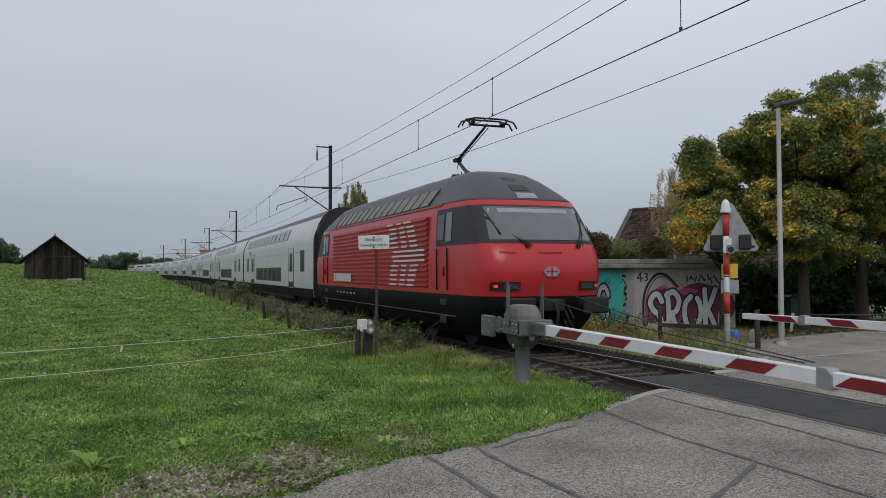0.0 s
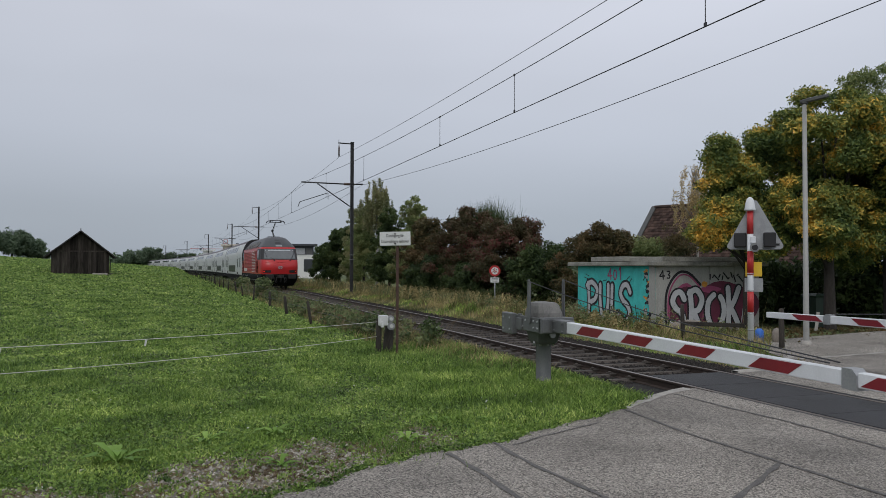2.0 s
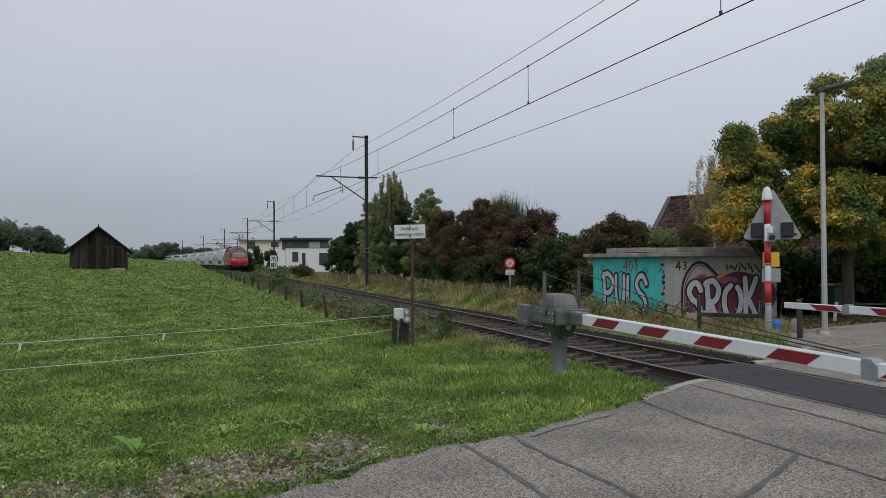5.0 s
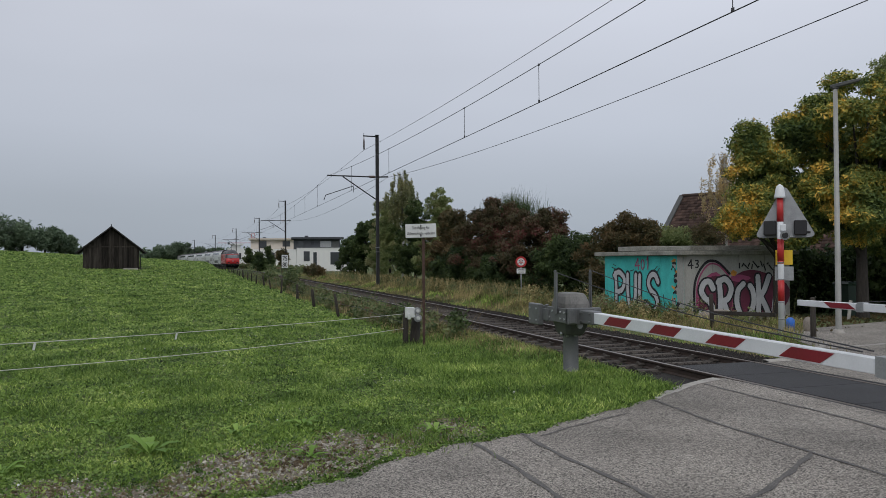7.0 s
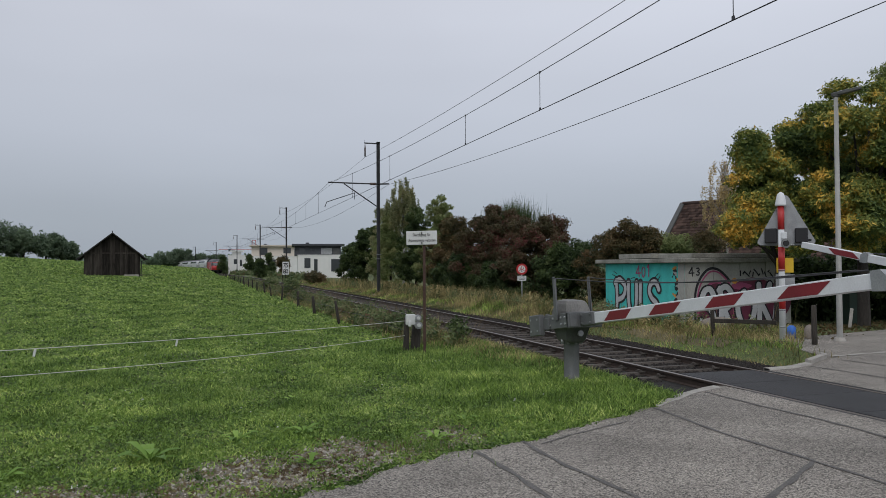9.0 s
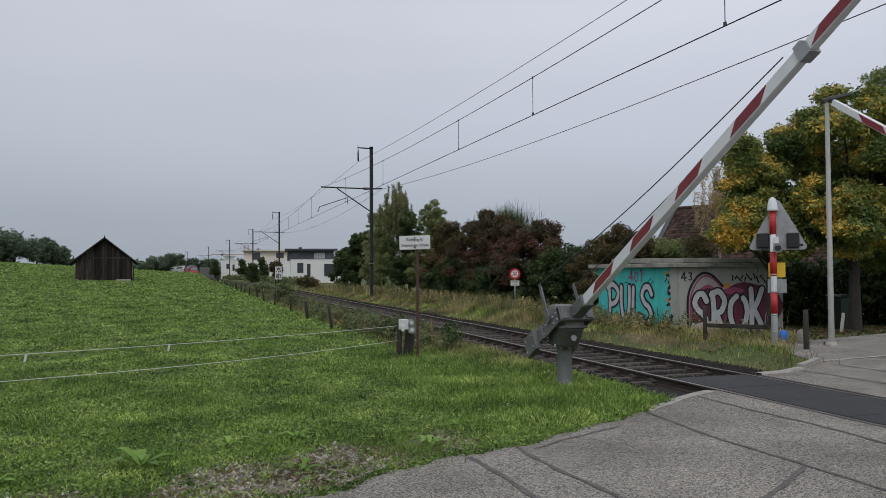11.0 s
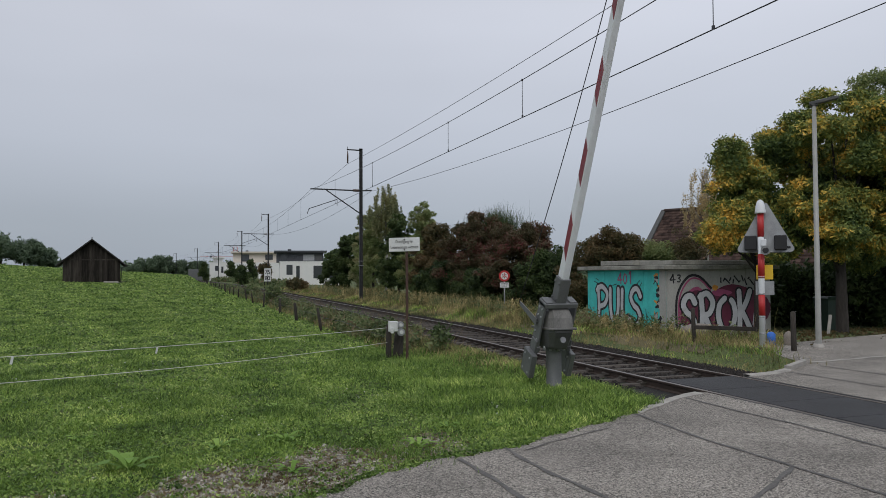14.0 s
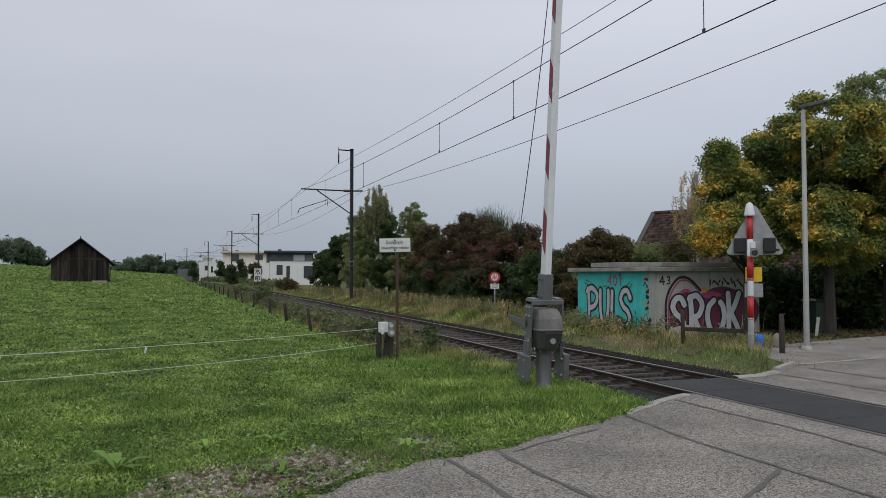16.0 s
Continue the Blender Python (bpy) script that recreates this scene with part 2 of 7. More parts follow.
M_BLUE = mat("blue_plastic", (0.03, 0.15, 0.55), 0.5, var=0.15, bump=0.02)
M_BOULDER = mat("pale_boulder", (0.24, 0.21, 0.18), 0.9, var=0.35, size=3, bump=0.6)
M_GREENBIN = mat("green_bin_plastic", (0.012, 0.03, 0.02), 0.5, var=0.2, bump=0.02)
M_CREAM = mat("cream_render", (0.62, 0.56, 0.49), 0.85, var=0.06, size=1, bump=0.05)
M_CRANE = mat("crane_red", (0.45, 0.10, 0.08), 0.6, var=0.1, bump=0)

L_GRASS = leafmat("grass_blade", [(0.012, 0.022, 0.005), (0.05, 0.085, 0.016), (0.115, 0.175, 0.034), (0.33, 0.365, 0.12)], gain=2.45, patch=1.5, scale=0.9, detail=5)
L_HERB = leafmat("herb_leaf", [(0.008, 0.016, 0.004), (0.035, 0.065, 0.014), (0.10, 0.155, 0.034), (0.215, 0.255, 0.08)], gain=2.1, patch=1.4, scale=1.2, detail=5)
L_LUSH = leafmat("lush_weed", [(0.045, 0.085, 0.016), (0.08, 0.14, 0.026), (0.15, 0.22, 0.05)], gain=2.3)
L_DEAD = leafmat("dead_stem", [(0.03, 0.022, 0.014), (0.065, 0.046, 0.028), (0.13, 0.10, 0.055), (0.10, 0.12, 0.04)], gain=2.0)
L_STRAW = leafmat("dry_grass", [(0.03, 0.034, 0.014), (0.085, 0.085, 0.032), (0.19, 0.155, 0.07), (0.33, 0.27, 0.14)], gain=1.75, patch=2.4, scale=0.9, detail=4)
L_BRAMBLE = leafmat("bramble_leaf", [(0.018, 0.030, 0.012), (0.04, 0.062, 0.022), (0.078, 0.105, 0.042), (0.14, 0.16, 0.075), (0.11, 0.075, 0.045)], gain=1.6)
L_MAPLE = leafmat("maple_leaf", [(0.018, 0.032, 0.012), (0.034, 0.052, 0.016), (0.056, 0.075, 0.02), (0.085, 0.098, 0.026), (0.16, 0.14, 0.030), (0.33, 0.205, 0.04)], gain=2.6, trans=0.22, patch=2.5, scale=0.85, detail=3)
L_GREEN = leafmat("dark_hedge_leaf", [(0.014, 0.026, 0.010), (0.028, 0.046, 0.016), (0.05, 0.075, 0.024), (0.08, 0.10, 0.035)], gain=1.45)
L_LIGHT = leafmat("light_hedge_leaf", [(0.05, 0.075, 0.03), (0.10, 0.13, 0.05), (0.16, 0.18, 0.075), (0.21, 0.205, 0.10)], gain=1.8, trans=0.5)
L_RED = leafmat("red_shrub_leaf", [(0.024, 0.026, 0.012), (0.050, 0.046, 0.022), (0.075, 0.052, 0.030), (0.115, 0.036, 0.034)], gain=1.6)
L_BROWN = leafmat("brownish_shrub_leaf", [(0.02, 0.028, 0.012), (0.045, 0.042, 0.018), (0.075, 0.055, 0.025), (0.10, 0.06, 0.03)], gain=1.8)
# far leaves: gain lifted so the colour takes in the haze of distance
L_FAR = leafmat("hazed_distant_leaf", [(0.022, 0.034, 0.022), (0.038, 0.055, 0.032), (0.06, 0.078, 0.05)], gain=2.9)
L_BIRCH = leafmat("birch_leaf", [(0.08, 0.10, 0.05), (0.15, 0.16, 0.08), (0.22, 0.20, 0.10)], gain=1.8, trans=0.5)
L_YELLOW = leafmat("yellow_birch_leaf", [(0.15, 0.125, 0.07), (0.27, 0.21, 0.11), (0.36, 0.28, 0.15)], gain=2.1, trans=0.5)


# ---- building helpers ----
class Shape:
    """Gathers vertices and faces for one mesh."""

    def __init__(self):
        self.v, self.f, self.s = [], [], []

    def add(self, verts, faces, smooth=False):
        k = len(self.v)
        self.v.extend(tuple(p) for p in verts)
        self.f.extend(tuple(i + k for i in q) for q in faces)
        self.s.extend([smooth] * len(faces))
        return self

    def box(self, c, d, m=None, b=0.0):
        """Box of size d about c, its edges chamfered by b, turned by the matrix m."""
        x, y, z = (q / 2 for q in d)
        b = min(b, 0.45 * min(d))
        if b <= 0:
            vs = [(sx * x, sy * y, sz * z) for sx in (-1, 1) for sy in (-1, 1) for sz in (-1, 1)]
            fs = [(0, 1, 3, 2), (4, 6, 7, 5), (0, 4, 5, 1), (2, 3, 7, 6), (0, 2, 6, 4), (1, 5, 7, 3)]
        else:
            vs, idx, fs = [], {}, []
            for sx in (-1, 1):
                for sy in (-1, 1):
                    for sz in (-1, 1):
                        for ax in range(3):
                            p = [sx * (x - b), sy * (y - b), sz * (z - b)]
                            p[ax] = (sx * x, sy * y, sz * z)[ax]
                            idx[sx, sy, sz, ax] = len(vs)
                            vs.append(p)
            for ax in range(3):
                o1, o2 = [a for a in range(3) if a != ax]
                for sg in (-1, 1):
                    q = []
                    for s1, s2 in ((-1, -1), (1, -1), (1, 1), (-1, 1)):
                        s = [0, 0, 0]
                        s[ax], s[o1], s[o2] = sg, s1, s2
                        q.append(idx[(*s, ax)])
                    fs.append(tuple(q))
            for ax in range(3):
                o1, o2 = [a for a in range(3) if a != ax]
                for s1 in (-1, 1):
                    for s2 in (-1, 1):
                        a, c2 = [0, 0, 0], [0, 0, 0]
                        a[ax], c2[ax] = -1, 1
                        a[o1] = c2[o1] = s1
                        a[o2] = c2[o2] = s2
                        fs.append((idx[(*a, o1)], idx[(*c2, o1)], idx[(*c2, o2)], idx[(*a, o2)]))
            for sx in (-1, 1):
                for sy in (-1, 1):
                    for sz in (-1, 1):
                        fs.append(tuple(idx[sx, sy, sz, a] for a in range(3)))
        m = m or Matrix()
        return self.add([Vector(c) + (m.to_3x3() @ Vector(p)) for p in vs], fs)

    def tube(self, pts, r, n=8, cap=True):
        """Round bar along pts; r is one radius or one for each point."""
        pts = [Vector(p) for p in pts]
        rs = r if isinstance(r, (list, tuple)) else [r] * len(pts)
        vs, fs = [], []
        for i, p in enumerate(pts):
            d = (pts[min(i + 1, len(pts) - 1)] - pts[max(i - 1, 0)]).normalized()
            side = d.cross(Vector((0, 0, 1)) if abs(d.z) < 0.9 else Vector((0, 1, 0))).normalized()
            up = side.cross(d)
            for k in range(n):
                a = 2 * math.pi * k / n
                vs.append(p + (side * math.cos(a) + up * math.sin(a)) * rs[i])
        for i in range(len(pts) - 1):
            for k in range(n):
                fs.append((i * n + k, i * n + (k + 1) % n, (i + 1) * n + (k + 1) % n, (i + 1) * n + k))
        self.add(vs, fs, True)
        if cap:
            k = len(self.v) - len(vs)
            self.f.append(tuple(k + n - 1 - i for i in range(n)))
            self.f.append(tuple(k + (len(pts) - 1) * n + i for i in range(n)))
            self.s.extend([False, False])
        return self

    def prism(self, outline, depth, m=None):
        """Polygon in x, z pushed along y from 0 to depth."""
        m = m or Matrix()
        n = len(outline)
        vs = [m @ Vector((x, 0, z)) for x, z in outline] + [m @ Vector((x, depth, z)) for x, z in outline]
        fs = [tuple(range(n)), tuple(range(2 * n - 1, n - 1, -1))]
        fs += [(i + n, (i + 1) % n + n, (i + 1) % n, i) for i in range(n)]
        return self.add(vs, fs)

    def loft(self, rings, closed=True, smooth=True, cap=False):
        n = len(rings[0])
        vs = [p for r in rings for p in r]
        fs = []
        for i in range(len(rings) - 1):
            for k in range(n if closed else n - 1):
                fs.append((i * n + k, i * n + (k + 1) % n, (i + 1) * n + (k + 1) % n, (i + 1) * n + k))
        if cap:
            fs.append(tuple(range(n - 1, -1, -1)))
            fs.append(tuple((len(rings) - 1) * n + k for k in range(n)))
        return self.add(vs, fs, smooth)

    def data(self, name, material):
        me = bpy.data.meshes.new(name)
        me.from_pydata(self.v, [], self.f)
        me.polygons.foreach_set("use_smooth", self.s)
        me.materials.append(material)
        bm = bmesh.new()
        bm.from_mesh(me)
        bmesh.ops.recalc_face_normals(bm, faces=bm.faces)
        bm.to_mesh(me)
        bm.free()
        return me


def bulk(name, verts, faces, material, smooth=False):
    """A large mesh from arrays: verts (n, 3), faces (m, 3 or 4)."""
    verts, faces = np.asarray(verts, np.float32), np.asarray(faces, np.int32)
    me = bpy.data.meshes.new(name)
    k = faces.shape[1]
    me.vertices.add(len(verts))
    me.vertices.foreach_set("co", verts.ravel())
    me.loops.add(faces.size)
    me.loops.foreach_set("vertex_index", faces.ravel())
    me.polygons.add(len(faces))
    me.polygons.foreach_set("loop_start", np.arange(0, faces.size, k, dtype=np.int32))
    me.polygons.foreach_set("use_smooth", np.full(len(faces), smooth))
    me.materials.append(material)
    me.update(calc_edges=True)
    me.validate()
    return me


def part(name, shape, material, parent, label="", m=None):
    ob = new(name, shape.data(name, material) if isinstance(shape, Shape) else shape)
    ob.parent = parent
    if m is not None:
        ob.matrix_local = m
    if label:
        ob["label"] = label
    return ob


def thing(name, label, category, m=None, group="", kind=""):
    ob = new(name)
    ob.empty_display_size = 0.2
    if m is not None:
        ob.matrix_world = m
    return tagged(ob, label, category, group, kind)


def solo(name, shape, material, label, category="", group="", kind="", m=None):
    ob = new(name, shape.data(name, material) if isinstance(shape, Shape) else shape)
    if m is not None:
        ob.matrix_world = m
    return tagged(ob, label, category, group, kind)


def letters(text, size, material, name, depth=0.002, fat=0.0, width=1.0):
    """Mesh of built-in font lettering, upright in x, z, facing -y, centred."""
    cu = bpy.data.curves.new(name, "FONT")
    cu.body, cu.size, cu.extrude, cu.offset = text, size, depth, fat
    cu.align_x, cu.align_y = "CENTER", "CENTER"
    cu.resolution_u = 3
    tmp = bpy.data.objects.new(name, cu)
    scene.collection.objects.link(tmp)
    me = bpy.data.meshes.new_from_object(tmp.evaluated_get(bpy.context.evaluated_depsgraph_get()))
    bpy.data.objects.remove(tmp)
    me.transform(Matrix.Rotation(radians(90), 4, "X") @ Matrix.Diagonal((width, 1, 1, 1)))
    me.materials.clear()
    me.materials.append(material)
    return me


rng = np.random.default_rng(7)


def smooth(a, b, v):
    t = np.clip((np.asarray(v, float) - a) / (b - a), 0, 1)
    return t * t * (3 - 2 * t)


# ---- the line of the track and the lie of the land ----
TX = 8.11


def track_x(y):
    return TX - 3.4e-4 * np.maximum(np.asarray(y, float) - 125, 0) ** 2


def track_z(y):
    return -2.0e-5 * np.maximum(np.asarray(y, float) - 260, 0) ** 2


def track_pose(y):
    x, z = float(track_x(y)), float(track_z(y))
    dx = float(track_x(y + 0.5) - track_x(y - 0.5))
    dz = float(track_z(y + 0.5) - track_z(y - 0.5))
    return Matrix.Translation((x, y, z)) @ Euler((math.atan(dz), 0, -math.atan(dx))).to_matrix().to_4x4()


def land(x, y):
    """Height of the ground."""
    x, y = np.asarray(x, float), np.asarray(y, float)
    off = track_x(y) - 4.0 - x
    rise = smooth(5, 155, y) * (1.4 + 0.065 * np.clip(off, 0, 60)) * smooth(0.2, 3.5, off)
    dip_r = -0.22 * smooth(3.1, 2.5, np.abs(x - track_x(y) - 0.3)) * smooth(10.6, 11.4, y) * (x > track_x(y))
    fall = dip_r - 0.35 * smooth(3, 9, x - track_x(y)) * smooth(14, 24, y) - 1.2 * smooth(14, 60, x - track_x(y))
    bed = -0.28 * smooth(2.0, 1.35, np.abs(x - track_x(y))) + track_z(y) * smooth(30, 5, np.abs(x - track_x(y)))
    bumps = 0.03 * np.sin(x * 1.7 + 0.6 * y) * np.sin(y * 1.1 - 0.5 * x) + 0.05 * np.sin(x * 0.4 + 1) * np.sin(y * 0.33)
    far = smooth(4, 14, np.hypot(x - 2, y - 4))
    return -0.03 + rise + fall + bed + bumps * far * 0.6


# ---- ground, road, track ----
def sheet(xs, ys, height, lift=0.0):
    gx, gy = np.meshgrid(xs, ys)
    v = np.stack([gx.ravel(), gy.ravel(), (height(gx, gy) + lift).ravel()], 1)
    nx, ny = len(xs), len(ys)
    i = (np.arange(ny - 1)[:, None] * nx + np.arange(nx - 1)[None, :]).ravel()
    return v, np.stack([i, i + 1, i + 1 + nx, i + nx], 1)


gx = np.concatenate([np.linspace(-1500, -120, 20)[:-1], np.linspace(-120, -14, 36)[:-1], np.linspace(-14, 22, 101)[:-1], np.linspace(22, 90, 28)[:-1], np.linspace(90, 1500, 20)])
gy = np.concatenate([np.linspace(-600, -20, 14)[:-1], np.linspace(-20, 40, 130)[:-1], np.linspace(40, 200, 70)[:-1], np.linspace(200, 420, 40)[:-1], np.linspace(420, 2200, 24)])
gv, gf = sheet(gx, gy, land)
ground = solo("ground", bulk("ground", gv, gf, M_SOIL, True), None, "short green meadow grass rising gently to a crest", "meadow", kind="structure")


def border(xs):
    """y of the asphalt's edge towards the meadow, for x from -6 to 7 metres."""
    return np.interp(xs, [-8, -1.5, 0.2, 1.0, 1.8, 2.45, 3.1, 4.0, 4.9, 5.5, 6.2, 6.85, 7.1], [4.3, 5.5, 5.95, 6.2, 6.85, 7.14, 7.28, 7.85, 8.3, 8.7, 9.22, 9.6, 9.7])


def strip(name, xs, y_lo, y_hi, z, material, n=10, wob=0.0):
    """Flat paving between two borders y_lo(x) and y_hi(x)."""
    v, f = [], []
    for i, x in enumerate(xs):
        a, b = float(y_lo(x)), float(y_hi(x))
        for k in range(n + 1):
            v.append((x, a + (b - a) * k / n, z(x, a + (b - a) * k / n)))
    for i in range(len(xs) - 1):
        for k in range(n):
            q = i * (n + 1) + k
            f.append((q, q + n + 1, q + n + 2, q + 1))
    return bulk(name, v, f, material, True)


def ragged(x):
    return float(border(x)) + 0.05 * math.sin(x * 9) + 0.04 * math.sin(x * 23 + 1) + 0.02 * math.sin(x * 61)


RX0, RX1 = TX - 0.75, TX + 0.75
road = solo("road", strip("road", np.linspace(-8, RX0 - 0.11, 220), lambda x: -9.0, ragged, lambda x, y: 0.004, M_ASPHALT, 12), None,
            "worn grey asphalt lane with dark tar seams", "road", kind="structure")


def far_border(x):
    return float(np.interp(x, [8.9, 9.6, 10.2, 11.25, 11.7, 13.0, 14.0, 17, 24, 40], [10.9, 11.0, 11.3, 12.0, 13.2, 15.2, 15.6, 16.5, 19.0, 26]))


far_road = solo("road", strip("far_road", np.linspace(RX1 + 0.11, 40, 120), lambda x: -9.0, far_border, lambda x, y: 0.004 - 0.9 * float(smooth(16, 40, x)), M_ASPHALT, 12), None,
                "grey asphalt lane continuing beyond the track", "road", kind="structure")


def seam(pts, w=0.045, z=0.010):
    s = Shape()
    q = [Vector((x, y, z)) for x, y in pts]
    dense = []
    for a, b in zip(q, q[1:]):
        n = max(2, int((b - a).length / 0.12))
        dense += [a.lerp(b, i / n) for i in range(n)]
    dense.append(q[-1])
    rows = []
    for i, p in enumerate(dense):
        d = (dense[min(i + 1, len(dense) - 1)] - dense[max(i - 1, 0)]).normalized()
        nrm = Vector((-d.y, d.x, 0))
        jit = 0.018 * math.sin(i * 0.33 + p.x * 5) + 0.006 * math.sin(i * 1.3)
        ww = 0.85 * w * (1 + 0.3 * math.sin(i * 1.7 + p.y * 3))
        rows.append([p + nrm * (jit + ww / 2), p + nrm * (jit - ww / 2)])
    s.loft(rows, closed=False, smooth=False)
    return s


for pts, w in (([(2.48, 7.0), (2.5, 6.2), (2.52, 5.4), (2.6, 2.0), (2.7, -4)], 0.06), ([(3.06, 7.3), (3.07, 6.3), (3.12, 5.3), (3.2, 1.5), (3.3, -4)], 0.055),
               ([(5.3, 8.5), (5.2, 7.0), (5.19, 5.7), (5.25, 4.6), (5.3, -4)], 0.05), ([(6.62, 9.3), (6.66, 7.4), (6.6, 6.0), (6.6, -4)], 0.05),
               ([(5.18, 5.74), (4.6, 5.3), (4.1, 4.95), (3.2, 4.4)], 0.06), ([(4.6, 7.85), (4.1, 7.62), (3.65, 7.42), (3.2, 7.15)], 0.025), ([(10.0, 11.1), (10.1, 8.0), (10.1, -4)], 0.05), ([(11.2, 11.6), (11.3, 8.0), (11.3, -4)], 0.05)):
    part("tar_seam", seam(pts, w), M_TAR, road)

# painted or concrete edges beside the rails
s = Shape()
s.loft([[Vector((x, border(x) - 0.12 + 0.02 * math.sin(x * 7), 0.005)), Vector((x, border(x) - 0.12 + 0.02 * math.sin(x * 7), 0.012)), Vector((x, border(x) + 0.05, 0.014)), Vector((x, border(x) + 0.05, -0.05))] for x in np.linspace(5.4, 7.1, 26)], closed=False, smooth=False)
solo("kerb", s, M_KERB, "pale worn concrete edge strip beside the asphalt", "kerb", kind="structure")
s = Shape()
s.loft([[Vector((x, far_border(x) - 0.05, 0.005)), Vector((x, far_border(x) - 0.03, 0.03)), Vector((x, far_border(x) + 0.12, 0.03)), Vector((x, far_border(x) + 0.12, -0.06))] for x in np.linspace(9.0, 10.2, 8)], closed=False, smooth=False)
solo("kerb", s, M_KERB, "pale worn concrete edge strip beyond the rails", "kerb", kind="structure")
s = Shape()
s.loft([[Vector((x, far_border(x) - 0.02, 0.0)), Vector((x, far_border(x) - 0.02, 0.08)), Vector((x, far_border(x) + 0.12, 0.08)), Vector((x, far_border(x) + 0.12, -0.06))] for x in np.linspace(10.25, 11.3, 8)], closed=False, smooth=False, cap=False)
s.box((10.24, far_border(10.25) + 0.05, 0.01), (0.02, 0.14, 0.14))
solo("kerb", s, M_KERB, "raised grey kerb stone at the verge corner", "kerb", kind="structure")
s = seam([(11.4, 12.1), (12.6, 12.3), (14.5, 12.6), (20, 14.0)], 0.14, 0.012)
solo("road_marking", s, M_KERB, "faded pale line across the far lane", "road marking", kind="structure")

# ballast bed and rails follow the line
ty = np.concatenate([np.linspace(-60, 130, 191), np.linspace(132, 700, 143)])
bed_prof = [(-1.95, -0.42), (-1.6, -0.2), (-1.3, -0.14), (1.3, -0.14), (1.9, -0.17), (2.6, -0.24), (3.2, -0.42)]


def along(profile, ys):
    rings = []
    for y in ys:
        m = track_pose(float(y))
        rings.append([m @ Vector((x, 0, z)) for x, z in profile])
    return rings


s = Shape()
s.loft(along(bed_prof, ty), closed=False)
track_bed = solo("track_bed", s, M_BED, "dark brown ballast bed under the single track", "track bed", kind="structure")
for sx in (-1, 1):
    rail = thing("rail", "rusty railway rail with a polished running head", "rail", kind="structure", group="rails")
    s = Shape()
    c = sx * 0.7535
    s.loft(along([(c - 0.07, -0.145), (c - 0.07, -0.13), (c - 0.012, -0.115), (c - 0.012, -0.04), (c - 0.035, -0.03), (c - 0.035, -0.004), (c + 0.035, -0.004), (c + 0.035, -0.03), (c + 0.012, -0.04), (c + 0.012, -0.115), (c + 0.07, -0.13), (c + 0.07, -0.145)], ty), smooth=False)
    part("rail_web", s, M_RUST, rail)
    s = Shape()
    s.loft(along([(c - 0.032, -0.006), (c - 0.028, 0.0), (c + 0.028, 0.0), (c + 0.032, -0.006)], ty), closed=False, smooth=False)
    part("rail_head", s, M_RAILTOP, rail, "polished running surface")

# rubber crossing panels between and beside the rails
crossing = thing("level_crossing_deck", "black rubber level crossing panels between the rails", "crossing deck", kind="structure")
for k in range(14):
    y1 = 11.08 - k * 1.2
    s = Shape()
    s.box((TX, y1 - 0.6, -0.05), (1.37, 1.192, 0.10), b=0.008)
    part("panel", s, M_RUBBER, crossing)
for sx in (-1, 1):
    s = Shape()
    s.box((TX + sx * 0.835, 2.6 - (0.6 if sx < 0 else 0.0), -0.05), (0.085, 14.6 if sx < 0 else 16.6, 0.10), b=0.006)
    part("edge_panel", s, M_RUBBER, crossing)

# sleepers: the nearest singly, the far ones together
s = Shape()
s.loft([[Vector((x * 1.25, y, z)) for y, z in ((-0.085, -0.16), (-0.05, -0.095), (0.05, -0.095), (0.085, -0.16))] for x in (-1, 1)], closed=False, smooth=False)
s.box((-0.7535, 0, -0.085), (0.26, 0.16, 0.02))
s.box((0.7535, 0, -0.085), (0.26, 0.16, 0.02))
for sx in (-1, 1):
    for off in (-0.10, 0.10):
        s.box((sx * 0.7535 + off, 0, -0.07), (0.05, 0.07, 0.05), b=0.012)
sleeper_mesh = s.data("sleeper", M_SLEEPER)
SLEEPER_END = 150
for k in range(240):
    y = 11.45 + k * 0.6
    if y > SLEEPER_END:
        break
    ob = new("sleeper", sleeper_mesh)
    ob.parent = track_bed
    ob.matrix_local = track_pose(y) @ pose(random.uniform(-.01, .01), 0, random.uniform(-.008, .004), 0, 0, random.uniform(-.6, .6))
s = Shape()
y = SLEEPER_END + 0.6
while y < 330:
    m = track_pose(y)
    s.box(m @ Vector((0, 0, -0.115)), (2.5, 0.24, 0.06))
    y += 0.6
part("sleepers", s, M_SLEEPER, track_bed)["kind"] = "stuff"


def rocks(name, n, place, size, material, seed):
    """Many small broken stones as one mesh."""
    r = np.random.default_rng(seed)
    base = np.array([(1, 0, -.2), (-.5, .9, -.1), (-.6, -.8, -.3), (.1, .1, .8), (.3, -.1, -.8), (-.3, .6, .5)])
    faces = np.array([(0, 1, 3), (1, 2, 3), (2, 0, 3), (0, 4, 1), (1, 4, 2), (2, 4, 0)])
    base5 = base[:5]
    p = place(r, n)
    sz = size * (0.5 + r.random(len(p)) * 0.9)
    ang = r.random(len(p)) * 6.28
    c, s_ = np.cos(ang), np.sin(ang)
    b = base5[None] * (0.7 + 0.6 * r.random((len(p), 5, 1)))
    x = b[..., 0] * c[:, None] - b[..., 1] * s_[:, None]
    yy = b[..., 0] * s_[:, None] + b[..., 1] * c[:, None]
    v = np.stack([x, yy, b[..., 2] * 0.7], -1) * sz[:, None, None] + p[:, None, :]
    f = (np.arange(len(p))[:, None, None] * 5 + faces[None]).reshape(-1, 3)
    return bulk(name, v.reshape(-1, 3), f, material)


